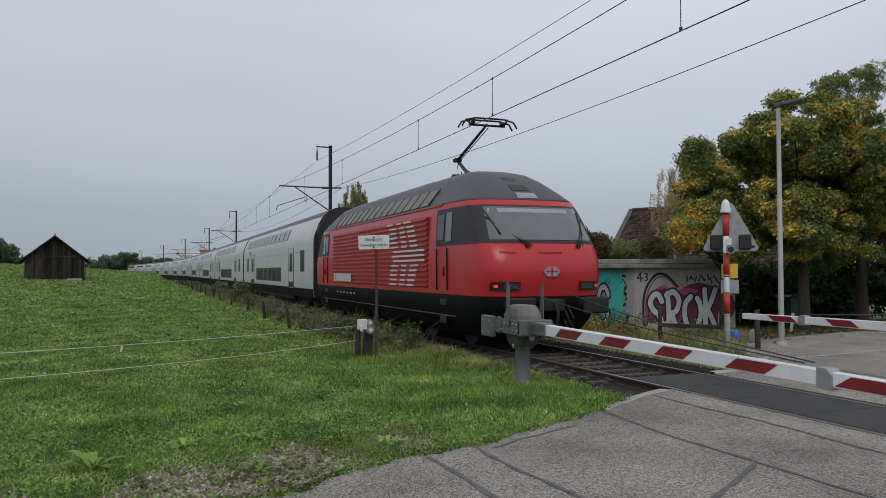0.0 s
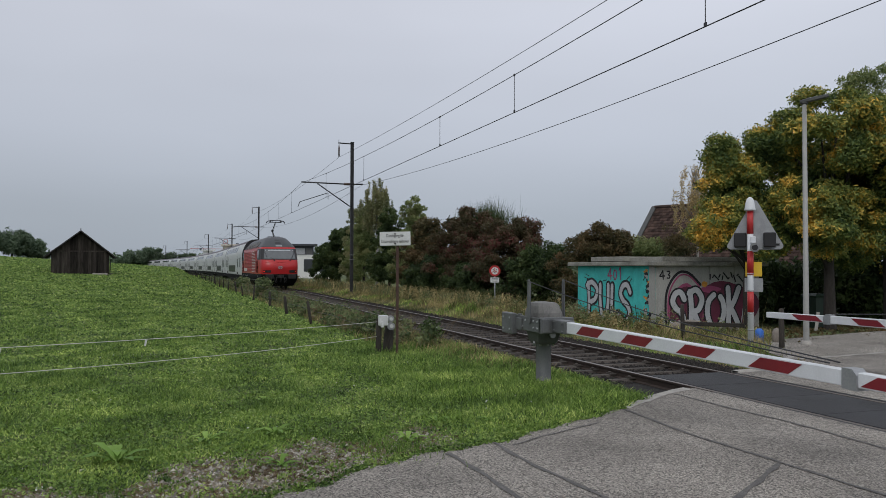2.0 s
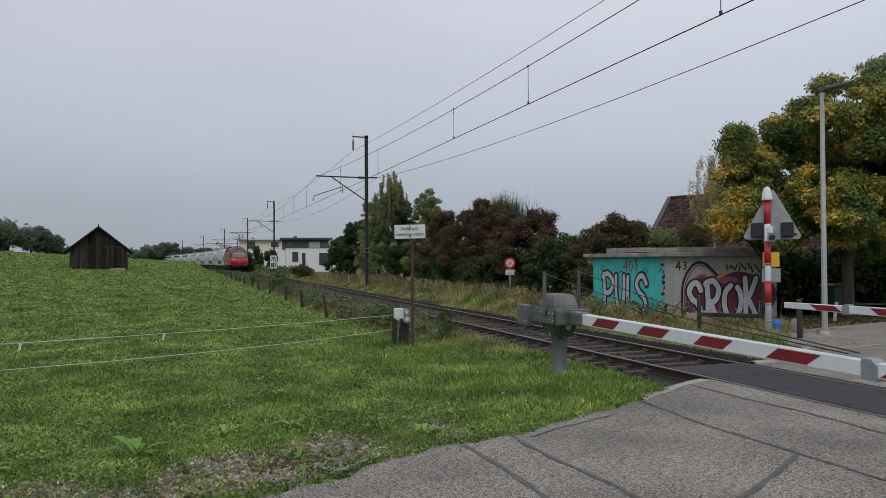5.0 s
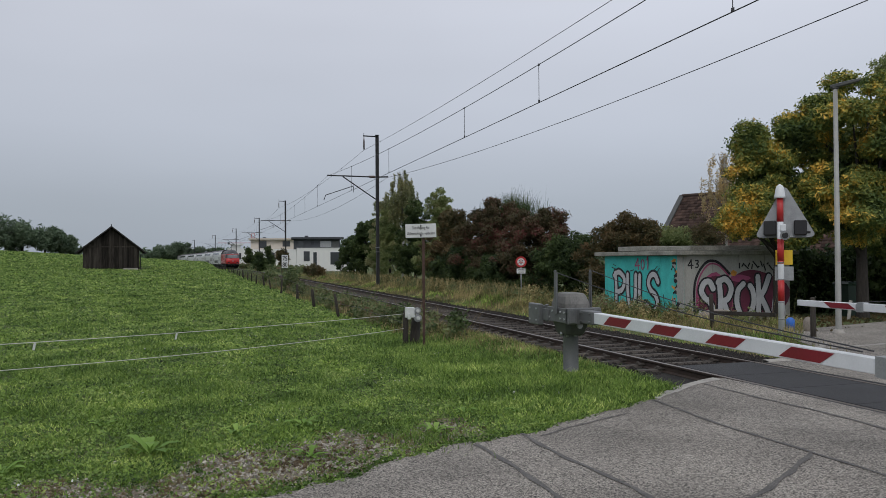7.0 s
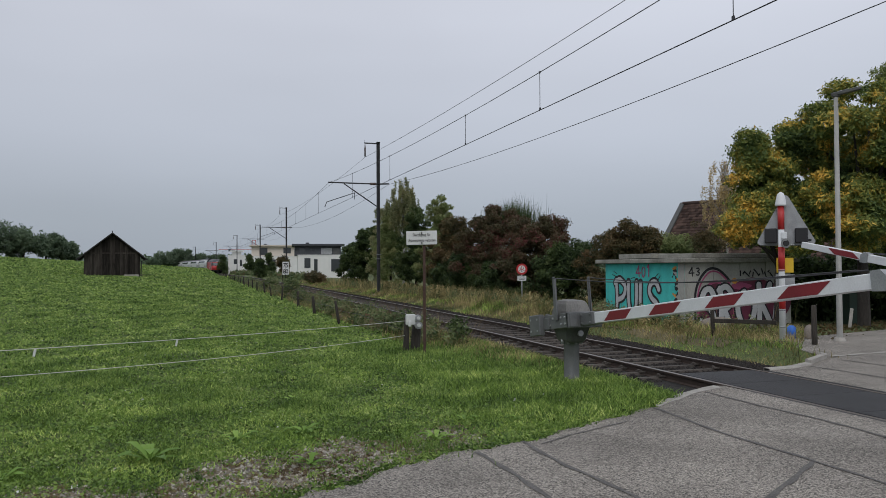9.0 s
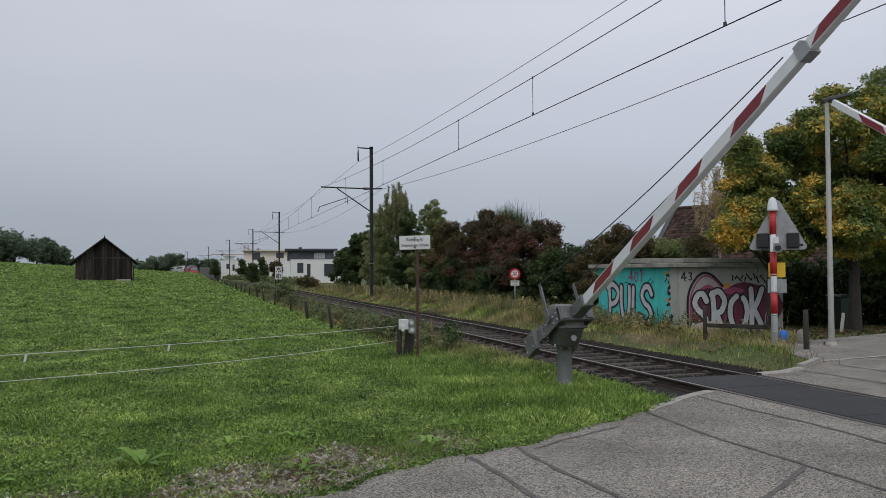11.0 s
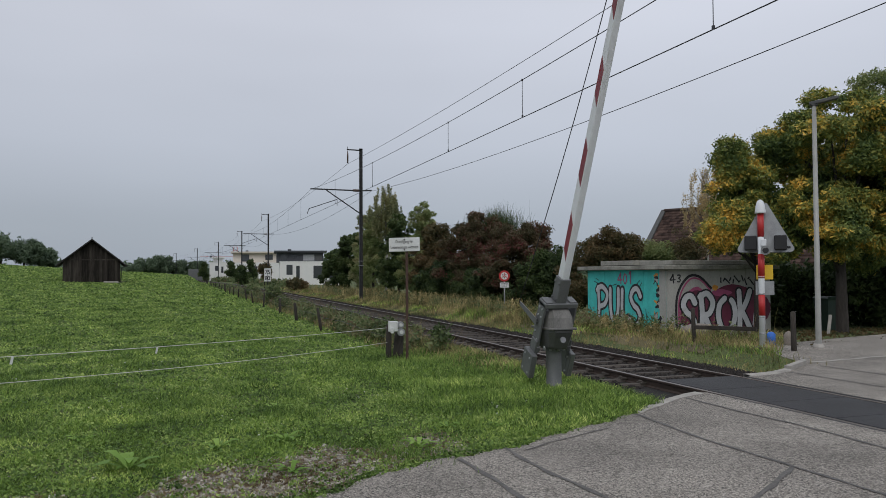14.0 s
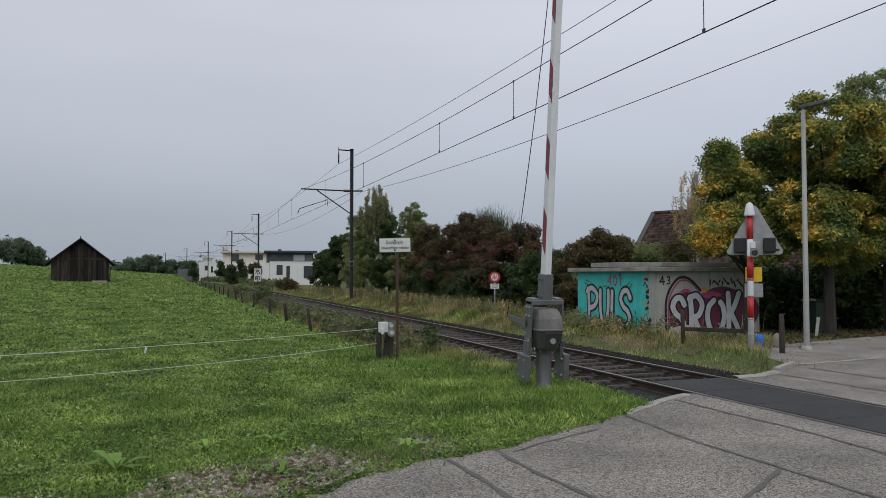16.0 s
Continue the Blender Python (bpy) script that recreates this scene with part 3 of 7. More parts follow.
def bed_place(r, n):
    y = 11.2 + (r.random(n) ** 1.8) * 90
    o = np.where(r.random(n) < 0.72, np.sign(r.random(n) - .3) * (0.95 + r.random(n) * 1.6), (r.random(n) - .5) * 1.4)
    z = np.interp(np.abs(o), [0, 1.3, 1.9, 2.6], [-.14, -.14, -.17, -.24]) + 0.01
    k = o > -1.75
    o, y, z = o[k], y[k], z[k]
    return np.stack([track_x(y) + o, y, z], 1)


st = part("ballast_stones", rocks("ballast_stones", 26000, bed_place, 0.045, M_BALLAST, 3), None, track_bed)
st["kind"] = "stuff"


# ---- the train ----
LOCO_NOSE = [(0.28, 0.62), (0.72, 0.36), (1.21, 0.16), (1.70, 0.06), (2.05, 0.10), (2.33, 0.28), (2.75, 0.60), (3.22, 1.0), (3.36, 1.12), (3.6, 1.45), (3.9, 1.95), (4.12, 2.45), (4.24, 3.0)]
LOCO_WIDE = [(0.28, 1.22), (0.72, 1.47), (1.21, 1.5), (2.33, 1.5), (3.0, 1.47), (3.22, 1.45), (3.36, 1.43), (3.6, 1.25), (3.9, 1.02), (4.12, 0.84), (4.24, 0.62)]
LOCO_LEN = 18.5


def table(rows, z):
    return float(np.interp(z, [r[0] for r in rows], [r[1] for r in rows]))


def nose_y(f, z):
    """How far back the end of the locomotive lies at width fraction f and height z."""
    a = abs(f)
    return table(LOCO_NOSE, z) + 0.10 * a ** 2 + 0.30 * a ** 7


def nose_pt(f, z, out=0.0):
    w = table(LOCO_WIDE, z) * 0.945
    return Vector((f * w, nose_y(f, z) - out, z))


def loco_ring(z):
    w = table(LOCO_WIDE, z)
    fs = [-1, -.96, -.88, -.72, -.5, -.25, 0, .25, .5, .72, .88, .96, 1]
    a = [nose_pt(f, z) for f in fs]
    k = nose_y(1, z)
    side = [Vector((w * 0.985, k + 0.8, z)), Vector((w, k + 1.7, z))]
    half = a + side
    back = [Vector((-p.x, LOCO_LEN - p.y, p.z)) for p in half]
    left = [Vector((-w, k + 1.7, z)), Vector((-w * 0.985, k + 0.8, z))]
    right2 = [Vector((w, LOCO_LEN - k - 1.7, z)), Vector((w * 0.985, LOCO_LEN - k - 0.8, z))]
    end = [Vector((p.x, LOCO_LEN - p.y, p.z)) for p in reversed(a)]
    return left + a + side + right2 + end + [Vector((-w * 0.985, LOCO_LEN - k - 0.8, z)), Vector((-w, LOCO_LEN - k - 1.7, z))]


def nose_patch(f0, f1, z0, z1, out, nf=8, nz=5, thick=0.02, skew=0.0):
    s = Shape()
    for o in (out, out - thick):
        rows = []
        for j in range(nz + 1):
            z = z0 + (z1 - z0) * j / nz
            k = skew * j / nz
            rows.append([nose_pt(f0 + (f1 - f0) * i / nf + (k if i == 0 else -k if i == nf else 0), z, o) for i in range(nf + 1)])
        s.loft(rows, closed=False)
    return s


def side_box(x, u0, u1, z0, z1, t=0.02, b=0.0):
    s = Shape()
    s.box((x, (u0 + u1) / 2, (z0 + z1) / 2), (t, u1 - u0, z1 - z0), b=b)
    return s


def side_patch(sx, u0, u1, z0, z1, out):
    """Panel on the tapering flank of the cab, from the nose corner (u0 = 0) or u0 back to u1."""
    s = Shape()
    for o in (out, out - 0.02):
        rows = []
        for z in [z0 + (z1 - z0) * i / 12 for i in range(13)]:
            w, k = table(LOCO_WIDE, z), nose_y(1, z)
            us = np.linspace(max(u0, k), u1, 7)
            rows.append([Vector((sx * (w * float(np.interp(u, [k, k + 0.8, k + 1.7], [0.945, 0.985, 1.0])) + o), u, z)) for u in us])
        s.loft(rows, closed=False)
    return s


def bogie(parent, u, base=2.7, frame_mat=None):
    s = Shape()
    for sx in (-1, 1):
        s.box((sx * 1.02, u, 0.55), (0.14, base + 1.1, 0.22), b=0.04)
        for d in (-1, 1):
            s.box((sx * 1.05, u + d * base / 2, 0.5), (0.2, 0.34, 0.36), b=0.05)
        for d in (-0.25, 0.25):
            s.tube([(sx * 1.05, u + d, 0.4), (sx * 1.05, u + d, 0.85)], 0.09, 8)
    s.box((0, u, 0.55), (2.0, 0.5, 0.24))
    b = part("bogie", s, M_UNDER, parent)
    for d in (-1, 1):
        w = Shape()
        for sx in (-1, 1):
            w.tube([(sx * 0.69, u + d * base / 2, 0.55), (sx * 0.83, u + d * base / 2, 0.55)], 0.55, 20)
        w.tube([(-0.7, u + d * base / 2, 0.55), (0.7, u + d * base / 2, 0.55)], 0.08, 8)
        part("wheelset", w, M_WHEEL, b)


def build_loco():
    lo = thing("locomotive", "red electric locomotive with dark grey roof and raised pantograph", "locomotive")
    zs = [z for z, _ in LOCO_NOSE]
    low = [z for z in zs if z <= 1.21]
    mid = [1.21, 1.45, 1.70, 2.05, 2.33, 2.55, 2.75, 3.0, 3.22, 3.36]
    top = [3.36, 3.42, 3.6, 3.75, 3.9, 4.02, 4.12, 4.24]
    s = Shape().loft([loco_ring(z) for z in (0.28, 0.5, 0.72, 0.95, 1.21)], cap=True)
    part("skirt", s, M_LDARK, lo, "dark grey lower body")
    body = part("body", Shape().loft([loco_ring(z) for z in mid]), M_RED, lo, "glossy red body shell")
    s = Shape().loft([loco_ring(z) for z in top], cap=True)
    roof = part("roof", s, M_LGREY, lo, "matt dark grey sloping roof")
    # bright line along the lower edge
    for sx in (-1, 1):
        part("sill_strip", side_box(sx * 1.48, 1.9, 16.6, 0.70, 0.725, 0.02), M_MACHD, lo)
        part("roof_gutter", side_box(sx * 1.44, 2.9, 15.6, 3.335, 3.375, 0.05), M_RED, lo)
    for end in (0, 1):
        turn = Matrix() if end == 0 else Matrix.Translation((0, LOCO_LEN, 0)) @ Matrix.Rotation(math.pi, 4, "Z")
        cab = part("windscreen_surround", nose_patch(-1.012, 1.012, 2.36, 3.24, 0.014, 20, 12), M_BLACK, lo, "black windscreen frame", turn)
        part("windscreen", nose_patch(-0.88, 0.88, 2.43, 3.19, 0.026, 16, 12, skew=0.045), M_SCREEN, cab, "large sloping glass windscreen")
        part("sunblind", nose_patch(-0.79, 0.79, 3.06, 3.15, 0.030, 8, 2, skew=0.01), M_GALV, cab)
        for x0, x1 in ((-0.33, -0.86), (0.55, 0.86)):
            w = Shape()
            a, b = nose_pt(x0, 2.30, 0.06), nose_pt(x1, 2.95, 0.07)
            w.tube([a, b], 0.014, 6)
            w.tube([a + Vector((0.10, 0, 0)), a.lerp(b, 0.85)], 0.010, 6)
            q, r = nose_pt(x1 * 0.98, 3.1, 0.05), nose_pt(x1 * 0.83, 2.55, 0.05)
            w.tube([q, r], 0.018, 6)
            w.tube([a + Vector((0, 0.08, 0)), a + Vector((0, -0.02, 0))], 0.05, 8)
            part("wiper", w, M_BLACK, cab)
        for f0, f1 in ((-0.80, -0.55), (-0.18, 0.22)):
            part("handrail", Shape().tube([nose_pt(f0, 2.16, 0.035), nose_pt((f0 + f1) / 2, 2.16, 0.05), nose_pt(f1, 2.16, 0.035)], 0.013, 6), M_RED, cab)
        for sx in (-1, 1):
            box = part("lamp_cluster", nose_patch(min(sx * 0.50, sx * 0.93), max(sx * 0.50, sx * 0.93), 1.33, 1.52, 0.02, 6, 2, 0.06), M_BLACK, lo, "black lamp housing", turn)
            part("tail_lamp", nose_patch(min(sx * 0.835, sx * 0.885), max(sx * 0.835, sx * 0.885), 1.395, 1.455, 0.032, 3, 2), M_TAIL if end == 0 else M_LENS, box, "glowing red tail lamp" if end == 0 else "")
            part("headlamp", nose_patch(min(sx * 0.53, sx * 0.76), max(sx * 0.53, sx * 0.76), 1.37, 1.48, 0.032, 3, 2), M_LENS, box)
            bf = Shape()
            bf.tube([(sx * 0.875, 0.3, 1.02), (sx * 0.875, -0.25, 1.02)], [0.16, 0.11], 12)
            bf.box((sx * 0.875, -0.31, 1.02), (0.62, 0.09, 0.36), b=0.06)
            part("buffer", bf, M_UNDER, lo, "", turn)
        cp = Shape()
        cp.box((0, 0.05, 1.02), (0.5, 0.3, 0.26), b=0.03)
        cp.tube([(0, -0.12, 1.05), (0.02, -0.2, 0.85), (0.0, -0.2, 0.62), (-0.06, -0.16, 0.6)], 0.035, 8)
        for x in (-0.42, -0.3, 0.3, 0.42):
            cp.tube([(x, 0.1, 0.98), (x * 1.05, -0.1, 0.75), (x, -0.12, 0.55), (x * 0.9, 0.0, 0.7)], 0.025, 6)
        part("coupling", cp, M_UNDER, lo, "", turn)
        # emblem: a plain pale plate
        em = Shape()
        em.prism([(-0.20, 0.0), (-0.11, 0.105), (0.11, 0.105), (0.20, 0.0), (0.11, -0.105), (-0.11, -0.105)], 0.03)
        me = part("emblem_plate", em, M_GALV, lo, "pale grey hexagonal emblem plate", turn @ Matrix.Translation((0, nose_y(0, 1.74) - 0.035, 1.74)))
        for c, d in (((0, -0.004, 0), (0.30, 0.008, 0.035)), ((0, -0.004, 0), (0.035, 0.008, 0.18))):
            part("emblem_bar", Shape().box(c, d), M_RED, me)
        # cab side windows, doors
        for sx in (-1, 1):
            part("cab_window_band", side_patch(sx, 0.0, 3.15, 2.36, 3.24, 0.013), M_BLACK, lo, "", turn)
            part("cab_window", side_patch(sx, 2.15, 2.5, 2.45, 3.14, 0.022), M_SCREEN, lo, "", turn)
            part("cab_window", side_patch(sx, 2.62, 3.05, 2.5, 3.1, 0.022), M_GLASSD, lo, "", turn)
            for u in (2.35, 3.05):
                part("grab_rail", Shape().tube([(sx * 1.525, u, 1.3), (sx * 1.53, u, 2.3)], 0.018, 6), M_LDARK, lo, "", turn)
            door = part("cab_door", side_box(sx * 1.497, 2.42, 2.98, 1.25, 2.34, 0.02, 0.004), M_RED, lo, "", turn)
            part("door_handle", Shape().tube([(sx * 1.52, 2.6, 1.65), (sx * 1.53, 2.6, 1.85)], 0.025, 6), M_BLACK, door)
            for z in (0.52, 0.95):
                part("step_recess", side_box(sx * 1.478, 2.5, 2.9, z, z + 0.18, 0.03), M_BLACK, lo, "", turn)
        # roof hatch and windows above the cab
        for z0, z1, f0, f1, m in ((3.42, 3.56, -0.18, 0.22, M_GALV), (3.62, 3.78, -0.22, 0.18, M_BLACK), (3.92, 4.0, -0.25, 0.1, M_BLACK)):
            part("roof_vent", nose_patch(f0, f1, z0, z1, 0.02, 4, 2, 0.05), m, roof, "", turn)
    # ribbed flanks with white bars
    for sx in (-1, 1):
        # panel behind the ribs in a darker, rougher red than the body
        part("flank_panel", side_box(sx * 1.494, 3.75, 14.5, 1.33, 3.12, 0.02), M_REDDULL, lo, "dull darker red ribbed flank")
        for i in range(14):
            z = 1.38 + i * 0.13
            r = Shape()
            r.loft([[Vector((sx * x, u, z + dz)) for x, dz in ((1.50, -0.045), (1.545, -0.012), (1.545, 0.02), (1.50, 0.035))] for u in (3.75, 14.5)], closed=False, smooth=False)
            part("rib", r, M_RED, lo)
            if 5 <= i <= 7:
                runs = [(3.95, 6.6 + (0.15 if i == 6 else 0))]
            else:
                sh = abs(i - 6) * 0.09
                runs = [(4.25 + sh, 4.85 + sh), (5.25 + sh * 0.6, 5.7 + sh * 0.6), (6.1 + sh * 0.4, 6.75 + sh * 0.4)] if i != 13 else [(5.0, 5.6), (5.9, 6.3), (6.7, 7.2)]
            for a, b in runs:
                part("white_bar", side_box(sx * 1.548, a, b, z - 0.018, z + 0.03, 0.014), M_SIGNW, lo)
        # lettering kept as plain bars
        for k in range(9):
            part("letter_bar", side_box(sx * 1.552, 11.6 + k * 0.3, 11.8 + k * 0.3, 1.40, 1.68, 0.012), M_SIGNW, lo)
        for k in range(6):
            part("small_marking", side_box(sx * 1.492, 11.2 + k * 0.5, 11.45 + k * 0.5, 0.98, 1.03, 0.01), M_GALV, lo)
        # roof grille
        gr = part("roof_grille", Shape().loft([[Vector((sx * (table(LOCO_WIDE, z) + 0.02), u, z + 0.01)) for z in (3.42, 3.6, 3.86)] for u in (4.0, 14.5)], closed=False, smooth=False), M_GRILLE, roof, "pale metal roof grille")
        for k in range(15):
            u = 4.0 + k * 0.75
            part("grille_bar", Shape().tube([(sx * 1.41, u, 3.43), (sx * 1.275, u, 3.61), (sx * 1.075, u, 3.87)], 0.022, 5), M_LGREY, gr)
    # roof gear
    s = Shape()
    s.box((0, 9.2, 4.26), (0.9, 6.0, 0.12), b=0.04)
    s.box((0, 4.6, 4.25), (0.9, 1.2, 0.04), b=0.01)
    part("roof_equipment", s, M_LGREY, roof)
    p = Shape()
    for sx in (-0.45, 0.45):
        p.tube([(sx, 4.7, 4.2), (sx, 4.7, 4.31)], 0.05, 8)
    p.tube([(-0.5, 4.6, 4.31), (0.5, 4.6, 4.31)], 0.035, 8)
    p.tube([(0, 4.2, 4.27), (0, 4.6, 4.31), (0, 5.5, 4.85)], [0.03, 0.055, 0.045], 8)
    p.tube([(0.1, 4.5, 4.3), (0.06, 5.55, 4.78)], 0.016, 6)
    p.tube([(0.05, 5.5, 4.85), (0.1, 5.75, 4.7), (0.1, 5.7, 4.5), (0.08, 5.4, 4.4), (0.0, 5.2, 4.5)], 0.012, 6)
    p.box((0, 5.5, 4.86), (0.22, 0.2, 0.12), b=0.03)
    p.tube([(0, 5.5, 4.85), (0, 3.45, 5.50)], [0.045, 0.03], 8)
    p.tube([(0.06, 5.4, 4.86), (0.06, 3.5, 5.43)], 0.012, 6)
    p.tube([(-0.5, 3.45, 5.48), (0.5, 3.45, 5.48)], 0.03, 8)
    for d in (-0.14, 0.14):
        p.tube([(-0.76, 3.4 + d, 5.40), (-0.66, 3.4 + d, 5.56), (-0.4, 3.4 + d, 5.62), (0.4, 3.4 + d, 5.62), (0.66, 3.4 + d, 5.56), (0.76, 3.4 + d, 5.40)], 0.024, 8)
    for x in (-0.45, 0.45):
        p.tube([(x, 3.18, 5.6), (x, 3.4, 5.48), (x, 3.62, 5.6)], 0.03, 6)
        p.box((x * 0.9, 3.4, 5.53), (0.10, 0.12, 0.08), b=0.02)
    part("pantograph", p, M_BLACK, lo, "raised black single-arm pantograph")
    bogie(lo, 3.9)
    bogie(lo, 14.6)
    s = Shape()
    s.box((0, 9.25, 0.62), (2.5, 5.2, 0.65), b=0.08)
    part("transformer_box", s, M_UNDER, lo)
    return lo


CAR_LEN, CAR_PITCH = 26.4, 26.8
CAR_PROF = [(1.30, 0.62), (1.385, 0.78), (1.39, 1.2), (1.39, 3.05), (1.36, 3.3), (1.17, 3.82), (0.98, 4.15), (0.72, 4.4), (0.4, 4.54), (0.0, 4.58)]


def car_half(prof):
    return prof + [(-x, z) for x, z in reversed(prof) if x > 0]


def build_car():
    car = thing("double_deck_coach", "white double-deck railway coach with plum roof", "railway coach", group="train coaches")
    wall = [p for p in CAR_PROF if p[1] <= 4.15]
    rf = [p for p in CAR_PROF if p[1] >= 4.15]
    for sx in (-1, 1):
        s = Shape().loft([[Vector((sx * x, u, z)) for x, z in wall] for u in (0.12, 4, 8, 14, 20, CAR_LEN - 0.12)], closed=False)
        part("side_wall", s, M_CWHITE, car, "clean white flank")
    s = Shape().loft([[Vector((x, u, z)) for x, z in rf + [(-x, z) for x, z in reversed(rf[:-1])]] for u in (0.12, 6, 13, 20, CAR_LEN - 0.12)], closed=False)
    part("roof", s, M_CROOF, car, "plum-coloured curved roof")
    ring = [(x, z) for x, z in CAR_PROF] + [(-x, z) for x, z in reversed(CAR_PROF[:-1])]
    for u in (0.0, CAR_LEN - 0.14):
        s = Shape().prism([(x * 0.995, z if z > 1 else z) for x, z in ring], 0.14, Matrix.Translation((0, u, 0)))
        part("end_wall", s, M_BLACK, car, "black end wall")
    for u, d in ((-0.2, 0.2), (CAR_LEN, 0.2)):
        s = Shape()
        s.prism([(-1.25, 0.9), (-1.25, 3.6), (-0.9, 4.15), (0.9, 4.15), (1.25, 3.6), (1.25, 0.9)], d, Matrix.Translation((0, u, 0)))
        part("gangway", s, M_BLACK, car, "black rubber gangway")
    s = Shape()
    s.box((0, CAR_LEN / 2, 0.62), (2.62, 15.5, 0.5), b=0.05)
    for u in (1.2, CAR_LEN - 1.2):
        s.box((0, u, 0.85), (2.5, 2.0, 0.25), b=0.03)
    part("underframe", s, M_UNDER, car)
    for sx in (-1, 1):
        part("skirt_line", side_box(sx * 1.392, 0.2, CAR_LEN - 0.2, 0.58, 0.98, 0.012), M_LDARK, car)
        # lower windows
        for k in range(6):
            u = 8.9 + k * 1.72
            part("lower_window", side_box(sx * 1.392, u, u + 1.60, 1.22, 1.98, 0.016, 0.004), M_GLASSC, car)
        # upper windows lean with the roof
        for k in range(12):
            u = 7.2 + k * 1.5
            if u + 1.3 > CAR_LEN - 0.4:
                break
            q = Shape()
            for o in (0.012, -0.012):
                q.loft([[Vector((sx * (1.345 + o), uu, 3.38)), Vector((sx * (1.188 + o), uu, 3.82)), Vector((sx * (1.13 + o), uu, 3.93))] for uu in (u, u + 1.25)], closed=False, smooth=False)
            part("upper_window", q, M_GLASSD, car)
        for u0, u1 in ((5.0, 6.4), (20.3, 21.7)):
            dr = part("door", side_box(sx * 1.395, u0, u1, 0.95, 2.95, 0.02, 0.006), M_CWHITE, car, "white passenger door")
            part("door_window", side_box(sx * 1.408, u0 + 0.3, u1 - 0.3, 1.75, 2.65, 0.01), M_GLASSC, dr)
            for e2 in (u0, u1):
                part("door_gap", side_box(sx * 1.402, e2 - 0.03, e2 + 0.03, 0.95, 2.95, 0.015), M_BLACK, dr)
            part("door_step", side_box(sx * 1.4, u0 + 0.1, u1 - 0.1, 0.98, 1.25, 0.02), M_UNDER, dr)
        part("end_window", side_box(sx * 1.394, 2.2, 3.2, 1.75, 2.75, 0.016, 0.004), M_GLASSC, car)
        part("end_window", side_box(sx * 1.394, 23.4, 24.2, 1.75, 2.65, 0.016, 0.004), M_GLASSC, car)
        part("deck_line", side_box(sx * 1.392, 0.3, CAR_LEN - 0.3, 2.66, 2.675, 0.008), M_GALV, car)
        for k in range(7):
            part("letter_bar", side_box(sx * 1.396, 21.9 + k * 0.17, 22.02 + k * 0.17, 2.9, 3.14, 0.008), M_GALV, car)
    bogie(car, 3.6, 2.5)
    bogie(car, CAR_LEN - 3.6, 2.5)
    return car


locomotive = build_loco()
first_car = build_car()
coaches = [first_car]
for k in range(10):
    coaches.append(copy_thing(first_car, Matrix()))
SPEED, START = 23.85, 14.9


def ride(ob, offset, length):
    """Rows along the line: both ends of the vehicle stay on the track."""
    rows = []
    for i in range(33):
        t = i * 0.5
        y = START + SPEED * t + offset
        a, b = track_pose(y + 3.5).translation, track_pose(y + length - 3.5).translation
        d = (b - a).normalized()
        p = a - d * 3.5
        rz = math.degrees(math.atan2(-d.x, d.y))
        rx = math.degrees(math.asin(d.z))
        rows.append((t, pose(p.x, p.y, p.z, rx, 0, rz)))
    walk(ob, rows)


